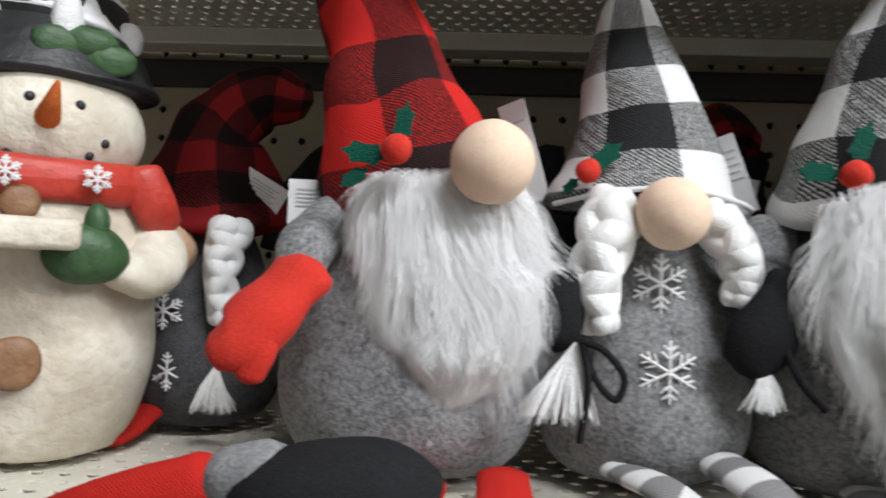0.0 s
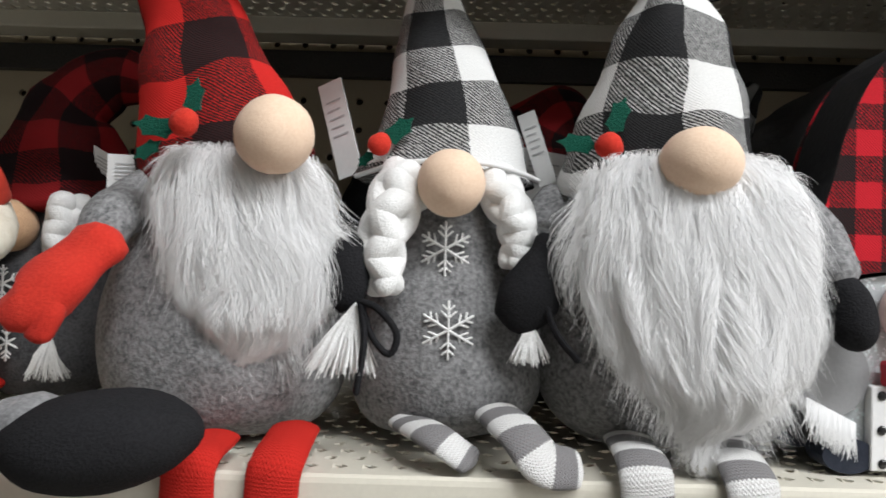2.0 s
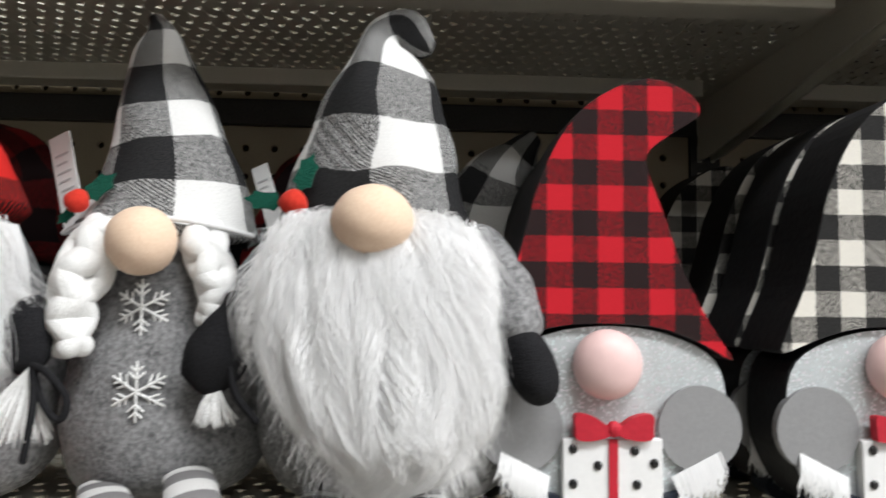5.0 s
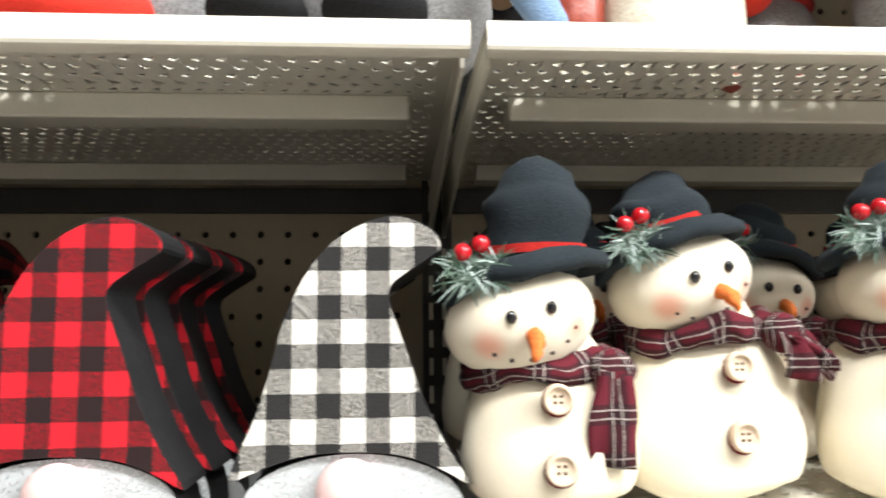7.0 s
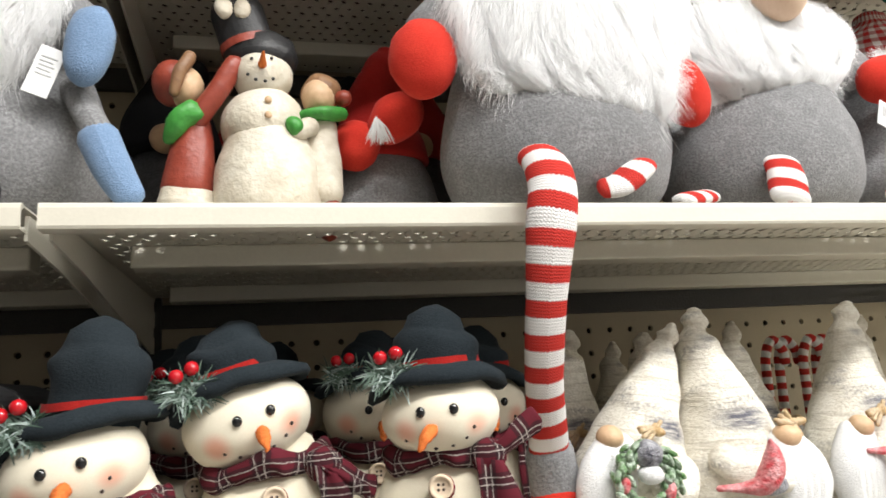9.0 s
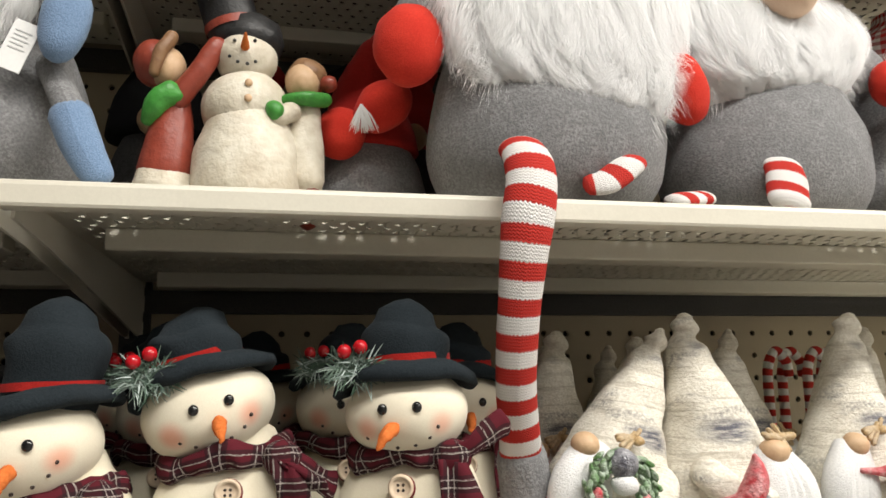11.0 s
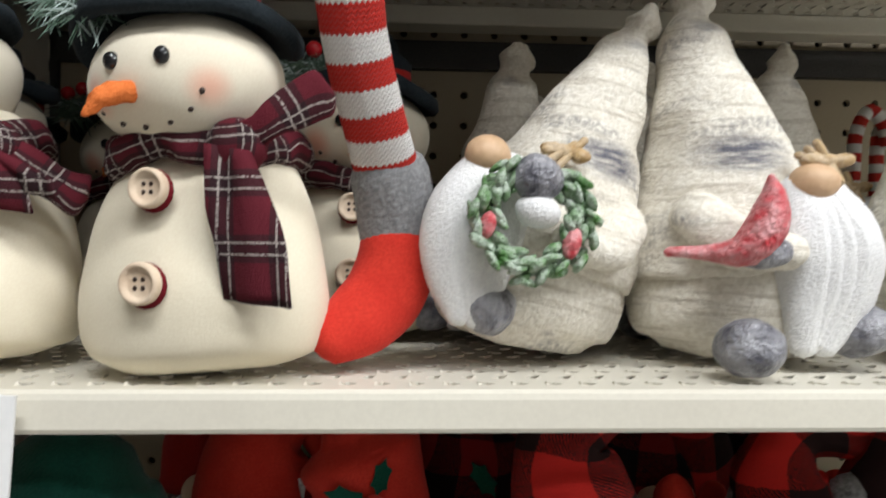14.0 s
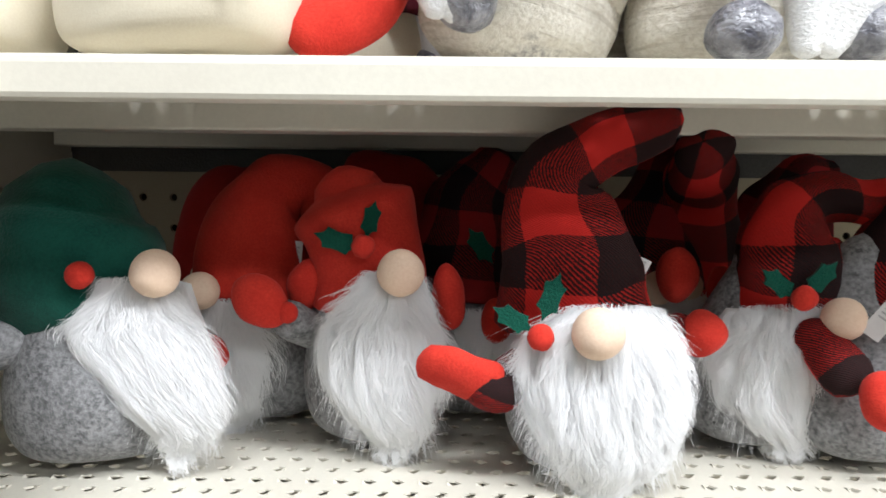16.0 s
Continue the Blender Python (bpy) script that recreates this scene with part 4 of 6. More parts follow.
def girl_parts(G, th):
    for pts, r in (([(0.067, 0.351, 1.437), (0.060, 0.338, 1.421), (0.055, 0.335, 1.400), (0.057, 0.335, 1.381)], 0.0165), ([(0.110, 0.353, 1.437), (0.119, 0.342, 1.421), (0.1235, 0.339, 1.406), (0.121, 0.338, 1.394)], 0.0130)):
        braid(G, th, pts, r)
    for x, z, r in ((0.0865, 1.4005, 0.0135), (0.089, 1.3605, 0.0140)):
        g = G()
        snowflake(g, x, 0.3415 if z > 1.38 else 0.332, z, r, 0.004)
        part("snowflake", g, YARN, th, "embroidered white snowflake")
    for tx, ty, tz, size, ln, cnt in ((0.045, 0.322, 1.373, 0.034, -0.2, 150), (0.128, 0.325, 1.366, 0.020, 0.0, 90)):
        g = G()
        tassel(g, tx, ty, tz, size, ln, cnt)
        part("tassel", g, YARN, th, "white yarn tassel")
    g = G()
    tube(g, [(0.047, 0.319, 1.374, 0.0016), (0.056, 0.314, 1.371, 0.0017), (0.065, 0.314, 1.360, 0.0017), (0.062, 0.315, 1.350, 0.0017), (0.054, 0.316, 1.357, 0.0016), (0.048, 0.318, 1.372, 0.0016)], 8, 24)
    tube(g, [(0.047, 0.319, 1.374, 0.0016), (0.050, 0.315, 1.356, 0.0017), (0.047, 0.315, 1.332, 0.0017)], 8, 10)
    part("bow", g, BLACK, th, "black cord bow")
    g = G()
    tube(g, [(0.134, 0.322, 1.378, 0.0016), (0.139, 0.316, 1.362, 0.0018), (0.149, 0.314, 1.350, 0.0018)], 8, 10)
    part("cord", g, BLACK, th, "black cord end")
    g = G()
    tube(g, [(0.038, 0.362, 1.4385, 0.0014), (0.048, 0.352, 1.4405, 0.0014), (0.064, 0.343, 1.4435, 0.0014), (0.088, 0.340, 1.4450, 0.0014), (0.110, 0.343, 1.4435, 0.0014), (0.126, 0.352, 1.4405, 0.0014), (0.135, 0.362, 1.4385, 0.0014)], 8, 20)
    part("hat_trim", g, WHITEP, th, "white stitched hat edge")


gnome("grey felt girl gnome with white plaits and check hat", (0.088, 0.385, SH_L), (0.055, 0.052, 0.150),
      ([(0.085, 0.383, 1.439, 0.0505), (0.086, 0.384, 1.466, 0.0385), (0.080, 0.386, 1.5105, 0.0265), (0.076, 0.387, 1.540, 0.0160), (0.074, 0.389, 1.557, 0.008), (0.070, 0.391, 1.566, 0.0045)], CHECK_BW, 0.85, 0.003, 0.0275, -0.010),
      (0.0885, 0.3320, 1.4325, 0.0168, SKIN), None,
      [(None, None, (0.0385, 0.333, 1.387, 0.0125, 0.010, 0.0195, 8, 0), BLACK), (None, None, [(0.1215, 0.327, 1.3675, 0.0120), (0.1270, 0.326, 1.3770, 0.0152), (0.1330, 0.326, 1.3870, 0.0140), (0.1375, 0.328, 1.3950, 0.0118), (0.1410, 0.330, 1.4010, 0.0125)], BLACK)],
      [([(0.070, 0.345, 1.313, 0.011), (0.084, 0.318, 1.312, 0.011), (0.100, 0.312, 1.303, 0.010)], KNIT_GW, 0.4), ([(0.114, 0.335, 1.320, 0.012), (0.124, 0.310, 1.315, 0.012), (0.133, 0.304, 1.305, 0.012), (0.147, 0.306, 1.302, 0.010)], KNIT_GW, 0.45)],
      (), (0.0515, 0.345, 1.453, 0.0060), [(0.053, 0.348, 1.454, 42, 0.011), (0.048, 0.350, 1.450, 225, 0.006)], "gnomes on the middle shelf", extra=girl_parts)

gnome("grey felt gnome with broad white beard and check hat", (0.210, 0.380, SH_L), (0.073, 0.060, 0.160),
      ([(0.200, 0.364, 1.436, 0.0530), (0.200, 0.362, 1.452, 0.0485), (0.200, 0.360, 1.4826, 0.0410), (0.2015, 0.358, 1.512, 0.0310), (0.2045, 0.358, 1.533, 0.0205), (0.209, 0.357, 1.545, 0.0135), (0.2165, 0.354, 1.548, 0.0105), (0.223, 0.350, 1.5405, 0.0070)], CHECK_BWL, 0.85, 0.005, 0.0395, 0.010),
      (0.2005, 0.303, 1.4410, 0.0187, SKIN, 0.88), ([(1.445, 0.152, 0.250), (1.428, 0.148, 0.257), (1.405, 0.148, 0.259), (1.375, 0.156, 0.257), (1.345, 0.173, 0.248), (1.327, 0.190, 0.236), (1.313, 0.201, 0.211)], 0.329, 0.034, 4600, 0.042),
      [([(0.146, 0.37, 1.425, 0.014), (0.134, 0.355, 1.405, 0.013)], GREY, None, None), ([(0.254, 0.350, 1.432, 0.0150), (0.263, 0.331, 1.412, 0.0150), (0.269, 0.320, 1.394, 0.0135)], GREY, (0.2745, 0.316, 1.3765, 0.0120, 0.011, 0.0200, -22, 0), BLACK)],
      [([(0.178, 0.335, 1.310, 0.0115), (0.177, 0.300, 1.305, 0.012), (0.178, 0.297, 1.285, 0.012), (0.178, 0.298, 1.21, 0.012)], KNIT_GW, 0.35), ([(0.226, 0.335, 1.310, 0.0115), (0.224, 0.303, 1.302, 0.012), (0.225, 0.297, 1.285, 0.012), (0.226, 0.298, 1.21, 0.012)], KNIT_GW, 0.35)],
      (), (0.1625, 0.318, 1.4505, 0.0066), [(0.158, 0.321, 1.451, 175, 0.0105), (0.164, 0.322, 1.456, 70, 0.011)], "gnomes on the middle shelf")

# darker gnomes behind
def back_girl_parts(G, th):
    for x, z in ((-0.184, 1.374), (-0.180, 1.338)):
        g = G()
        snowflake(g, x, 0.420, z, 0.011, 0.004)
        part("snowflake", g, YARN, th, "embroidered grey snowflake")
    braid(G, th, [(-0.150, 0.43, 1.425), (-0.152, 0.424, 1.40), (-0.15, 0.424, 1.37)], 0.014)
    for x, y in ((-0.145, 0.405), (-0.222, 0.41)):
        g = G()
        tassel(g, x, y, 1.345, 0.026)
        part("tassel", g, YARN, th, "white yarn tassel")


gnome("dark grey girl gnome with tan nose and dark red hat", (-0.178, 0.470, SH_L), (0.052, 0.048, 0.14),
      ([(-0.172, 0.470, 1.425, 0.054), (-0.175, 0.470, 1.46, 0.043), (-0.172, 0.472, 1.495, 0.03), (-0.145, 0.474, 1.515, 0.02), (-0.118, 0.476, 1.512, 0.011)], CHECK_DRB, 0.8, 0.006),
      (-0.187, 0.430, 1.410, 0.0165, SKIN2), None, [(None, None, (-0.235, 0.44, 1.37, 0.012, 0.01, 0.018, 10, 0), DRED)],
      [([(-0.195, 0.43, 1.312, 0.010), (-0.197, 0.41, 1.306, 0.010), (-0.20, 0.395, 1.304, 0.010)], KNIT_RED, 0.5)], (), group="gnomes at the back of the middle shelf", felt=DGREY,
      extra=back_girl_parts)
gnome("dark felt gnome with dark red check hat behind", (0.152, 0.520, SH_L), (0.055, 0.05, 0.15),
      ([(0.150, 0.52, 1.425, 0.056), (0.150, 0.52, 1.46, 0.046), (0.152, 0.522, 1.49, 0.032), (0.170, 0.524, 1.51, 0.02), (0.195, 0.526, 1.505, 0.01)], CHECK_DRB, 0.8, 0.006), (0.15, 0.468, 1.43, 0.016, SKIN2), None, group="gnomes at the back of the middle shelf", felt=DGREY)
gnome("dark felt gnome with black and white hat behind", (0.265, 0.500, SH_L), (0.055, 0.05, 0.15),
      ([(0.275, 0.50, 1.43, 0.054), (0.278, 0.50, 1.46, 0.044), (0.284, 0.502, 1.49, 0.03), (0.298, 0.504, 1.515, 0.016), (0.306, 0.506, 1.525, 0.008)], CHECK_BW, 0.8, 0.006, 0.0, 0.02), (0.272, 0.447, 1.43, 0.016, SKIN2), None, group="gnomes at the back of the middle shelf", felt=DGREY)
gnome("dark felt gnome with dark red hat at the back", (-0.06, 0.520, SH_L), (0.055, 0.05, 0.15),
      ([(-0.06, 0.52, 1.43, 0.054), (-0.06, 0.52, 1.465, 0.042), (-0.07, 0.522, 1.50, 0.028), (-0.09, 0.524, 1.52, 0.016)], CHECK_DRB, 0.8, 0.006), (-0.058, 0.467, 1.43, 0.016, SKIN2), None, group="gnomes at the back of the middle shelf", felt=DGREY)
# three added gnomes whose dark colours stand in for shade on the pegboard
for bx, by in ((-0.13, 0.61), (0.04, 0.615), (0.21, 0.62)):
    gnome("dark stand-in gnome added to darken the back of the shelf", (bx, by, SH_L), (0.052, 0.048, 0.14),
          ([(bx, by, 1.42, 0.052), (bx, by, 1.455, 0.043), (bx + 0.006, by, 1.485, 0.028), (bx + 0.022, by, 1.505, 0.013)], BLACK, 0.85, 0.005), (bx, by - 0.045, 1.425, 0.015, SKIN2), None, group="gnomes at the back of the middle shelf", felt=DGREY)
swing_tag(0.0235, 0.395, 1.470, 0.016, 0.058, -17, -25)
swing_tag(0.1375, 0.392, 1.461, 0.0105, 0.044, -19, -20)
swing_tag(-0.088, 0.372, 1.436, 0.022, 0.024, 0, 10)
swing_tag(0.145, 0.43, 1.448, 0.030, 0.036, 12, -15)
swing_tag(-0.138, 0.45, 1.448, 0.03, 0.022, 30, 10)


# resin snowman with a top hat, red scarf and a book
def resin_snowman():
    bx, by, bz = -0.236, 0.378, SH_L
    G = at_base(bx, by, bz)
    th = thing("snowman_figurine", pose(bx, by, bz, 0, 0, 38), "antiqued white resin snowman with top hat and red scarf", "figurine")
    g = G()
    tube(g, [(bx, by, bz + 0.004, 0.044), (bx, by, bz + 0.02, 0.054), (bx, by, bz + 0.05, 0.0615), (bx, by, bz + 0.08, 0.060), (bx, by, bz + 0.105, 0.056), (bx, by, bz + 0.135, 0.052), (bx, by, bz + 0.155, 0.04)], 40, 30, 0.85, True, 0.0016, 40, foot=0.08)
    part("body", g, RESIN, th)
    g = G()
    egg(g, bx, by - 0.004, bz + 0.1735, 0.050, 0.044, 0.040, 32, 22, 0.0008, 40)
    part("head", g, RESIN, th)
    g = G()
    # wide brim, pushed down over one side
    tube(g, [(bx + 0.000, by + 0.002, bz + 0.1965, 0.057), (bx + 0.000, by + 0.002, bz + 0.2020, 0.054)], 44, 4, 0.88, True, 0.0025, 30, foot=0.12)
    tube(g, [(bx - 0.002, by, bz + 0.200, 0.042), (bx - 0.001, by, bz + 0.216, 0.040), (bx + 0.000, by, bz + 0.230, 0.043)], 36, 10, 0.85, True, 0.0012, 30, foot=0.1)
    hat = part("hat", g, RBLACK, th, "black painted top hat")
    g = G()
    tube(g, [(bx + 0.000, by, bz + 0.229, 0.0450), (bx + 0.001, by, bz + 0.236, 0.040)], 36, 6, 0.85, True, 0.004, 60, foot=0.1)
    cap = part("snow_cap", g, SNOWY, th, "white snow on the hat")
    for k in range(7):
        a = 2 * math.pi * k / 7 + 0.3
        g = G()
        egg(g, bx + 0.043 * math.cos(a), by + 0.037 * math.sin(a), bz + 0.225, 0.008, 0.006, 0.010 + 0.005 * (k % 2), 12, 8, 0.001, 80)
        part("snow_drip", g, SNOWY, cap)
    g = G()
    for lx, lz, a in ((0.0, 0.212, 160), (0.014, 0.215, 20), (0.024, 0.208, -30)):
        egg(g, bx + lx, by - 0.040, bz + lz, 0.013, 0.004, 0.008, 12, 8, 0.002, 120)
    part("holly", g, RGREEN, th, "painted green holly")
    g = G()
    tube(g, [(bx - 0.004, by - 0.046, bz + 0.173, 0.0062), (bx - 0.004, by - 0.060, bz + 0.178, 0.004), (bx - 0.003, by - 0.068, bz + 0.186, 0.0012)], 14, 8)
    part("nose", g, CARROT, th, "orange carrot nose")
    g = G()
    for ex, ez, r in ((-0.012, 0.182, 0.0026), (0.010, 0.181, 0.0026), (-0.026, 0.160, 0.0024), (-0.019, 0.155, 0.0024), (-0.008, 0.152, 0.0024), (0.005, 0.153, 0.0024), (0.016, 0.157, 0.0024), (0.023, 0.164, 0.0024)):
        egg(g, bx + ex, by - 0.004 - 0.0437 * math.sqrt(max(0.05, 1 - (ex / 0.05) ** 2 - ((ez - 0.1735) / 0.040) ** 2)), bz + ez, r, r * 0.6, r, 10, 8)
    part("coal_face", g, RBLACK, th, "painted coal eyes and mouth")
    g = G()
    tube(g, [(bx - 0.054, by - 0.008, bz + 0.146, 0.011), (bx - 0.03, by - 0.040, bz + 0.143, 0.011), (bx + 0.005, by - 0.047, bz + 0.143, 0.011), (bx + 0.036, by - 0.036, bz + 0.144, 0.011), (bx + 0.054, by - 0.006, bz + 0.148, 0.011)], 16, 24, 0.5, True, 0.0008, 60, side=(0, 0, 1))
    tube(g, [(bx + 0.042, by - 0.036, bz + 0.150, 0.012), (bx + 0.051, by - 0.034, bz + 0.134, 0.012), (bx + 0.058, by - 0.027, bz + 0.124, 0.010)], 14, 8, 0.45)
    scarf = part("scarf", g, RSCARF, th, "red painted scarf")
    for sx in (-0.021, 0.018):
        g = G()
        snowflake(g, bx + sx, by - 0.0565, bz + 0.144, 0.0068)
        part("snowflake", g, SNOWY, scarf, "white painted snowflake")
    g = G()
    tube(g, [(bx + 0.050, by - 0.010, bz + 0.128, 0.015), (bx + 0.056, by - 0.028, bz + 0.110, 0.015), (bx + 0.046, by - 0.044, bz + 0.098, 0.015), (bx + 0.030, by - 0.053, bz + 0.100, 0.012)], 18, 14, 0.8, True, 0.002, 60)
    part("arm", g, RESIN, th)
    g = G()
    egg(g, bx + 0.014, by - 0.060, bz + 0.107, 0.020, 0.011, 0.015, 22, 14, 0.0015, 60)
    egg(g, bx + 0.018, by - 0.062, bz + 0.122, 0.006, 0.006, 0.010, 12, 8)
    part("mitten", g, RGREEN, th, "green painted mitten")
    g = G()
    box(g, bx - 0.062, bx + 0.008, by - 0.088, by - 0.052, bz + 0.108, bz + 0.122, bevel=0.003)
    part("book", g, RESIN, th, "cream painted open book")
    for sz, r in ((0.130, 0.009), (0.055, 0.013)):
        g = G()
        egg(g, bx - 0.014, by - 0.052 if sz > 0.1 else by - 0.056, bz + sz, r, 0.004, r, 18, 10, 0.001, 90)
        part("button", g, RBROWN, th, "brown painted button")


resin_snowman()


# ---- wooden gnome signs ----
def wooden_gnome(x, y, z, cloth, label, flip=1):
    th = thing("wooden_gnome_sign", pose(x, y, z), label, "gnome sign", "wooden gnome signs in a row")
    T = 0.039
    belly = smooth_outline([(-0.038, 0.006), (0.0, 0.004), (0.038, 0.006), (0.056, 0.030), (0.060, 0.055), (0.054, 0.080), (0.030, 0.093), (0.0, 0.097), (-0.030, 0.093), (-0.054, 0.080), (-0.060, 0.055), (-0.056, 0.030)], 4)
    part("body", plate(Geo(), belly, 0, T, 0, 1, 0.01), [SILVER, EDGE], th, "silver glitter painted wooden body", smooth=False)
    hat = smooth_outline([(-0.0625, 0.084), (-0.0605, 0.094), (-0.050, 0.118), (-0.043, 0.142), (-0.036, 0.168), (-0.022, 0.196), (-0.004, 0.213), (0.020, 0.222), (0.041, 0.215), (0.0465, 0.205), (0.040, 0.199), (0.026, 0.190), (0.019, 0.183), (0.020, 0.172), (0.028, 0.150), (0.037, 0.124), (0.050, 0.098), (0.0615, 0.080), (0.045, 0.0885), (0.020, 0.0965), (-0.020, 0.0970), (-0.045, 0.0905)], 3)
    part("hat", plate(Geo(), hat, -0.004, T, 0, 1, 0.008), [cloth, EDGE], th, "check cloth covered pointed hat", smooth=False)
    g = Geo()
    egg(g, -0.002, -0.004, 0.0780, 0.0172, 0.011, 0.0172, 28, 18)
    part("nose", g, PINK, th, "pale pink half-round nose")
    for sx in (-1, 1):
        arm = smooth_outline([(sx * 0.0445 + 0.021 * math.cos(a), 0.047 + 0.021 * math.sin(a)) for a in [2 * math.pi * k / 10 for k in range(10)]], 3)
        part("arm", plate(Geo(), arm, -0.003, 0.002, 0), ARMGREY, th, "flat grey painted round arm", smooth=False)
    bx = part("gift_box", box(Geo(), -0.0245, 0.0245, -0.0062, 0, 0.002, 0.0425, bevel=0.0008), WHITEP, th, "white gift box with black dots", smooth=False)
    part("ribbon", box(Geo(), -0.0022, 0.0022, -0.0072, -0.0064, 0.002, 0.0425), BOWRED, bx, smooth=False)
    g = Geo()
    for sx in (-1, 1):
        plate(g, smooth_outline([(0.001 * sx, 0.046), (sx * 0.009, 0.053), (sx * 0.0185, 0.0545), (sx * 0.019, 0.048), (sx * 0.0178, 0.0425), (sx * 0.008, 0.0425)][:: sx], 3), -0.0095, -0.004, 0)
    egg(g, 0, -0.0078, 0.0475, 0.004, 0.003, 0.004, 12, 8)
    part("bow", g, BOWRED, bx, "crimson bow", smooth=False)
    for dx, dz in ((-0.0195, 0.038), (0.0105, 0.037), (-0.0075, 0.030), (0.020, 0.031), (-0.0195, 0.0215), (0.0115, 0.021), (-0.0075, 0.0105), (0.0205, 0.008), (-0.019, 0.0055)):
        g = Geo()
        egg(g, dx, -0.0066, dz, 0.0023, 0.0009, 0.0024, 10, 6)
        part("dot", g, BEAD, bx)
    for sx in (-1, 1):
        part("boot", plate(Geo(), smooth_outline([(sx * 0.034 + 0.013 * math.cos(a), 0.0085 + 0.0085 * math.sin(a)) for a in [2 * math.pi * k / 8 for k in range(8)]], 3), -0.005, 0.012, 0), NAVY, th, "dark navy boot", smooth=False)
    for sx in (-1, 1):
        g = Geo()
        roots = []
        for _ in range(130):
            a = random.random()
            px, pz = sx * (0.030 + 0.024 * a), 0.024 + 0.012 * a
            roots.append(([(px, -0.003, pz), (px + sx * 0.002, -0.007, pz - 0.008), (px + sx * random.uniform(-0.002, 0.005), -0.006, pz - random.uniform(0.012, 0.02))], 1.0))
        strands(g, roots, wide=0.0005)
        part("fur_trim", g, FUR, th, "white fur trim")
    return th


first = wooden_gnome(0.317, 0.333, SH_L, CHECK_RS, "wooden gnome sign with red check hat and gift box")
for k, dy in enumerate((0.052, 0.104, 0.156)):
    copy_thing(first, pose(0.319 + 0.004 * k, 0.333 + dy, SH_L, 0, 0, (-1.5, 2, -2)[k]))
first = wooden_gnome(0.464, 0.330, SH_L, CHECK_WS, "wooden gnome sign with cream check hat and gift box")
for k, dy in enumerate((0.050, 0.102, 0.22)):
    copy_thing(first, pose(0.463 - 0.003 * k, 0.330 + dy, SH_L, 0, 0, (1.5, -2, 3)[k]))


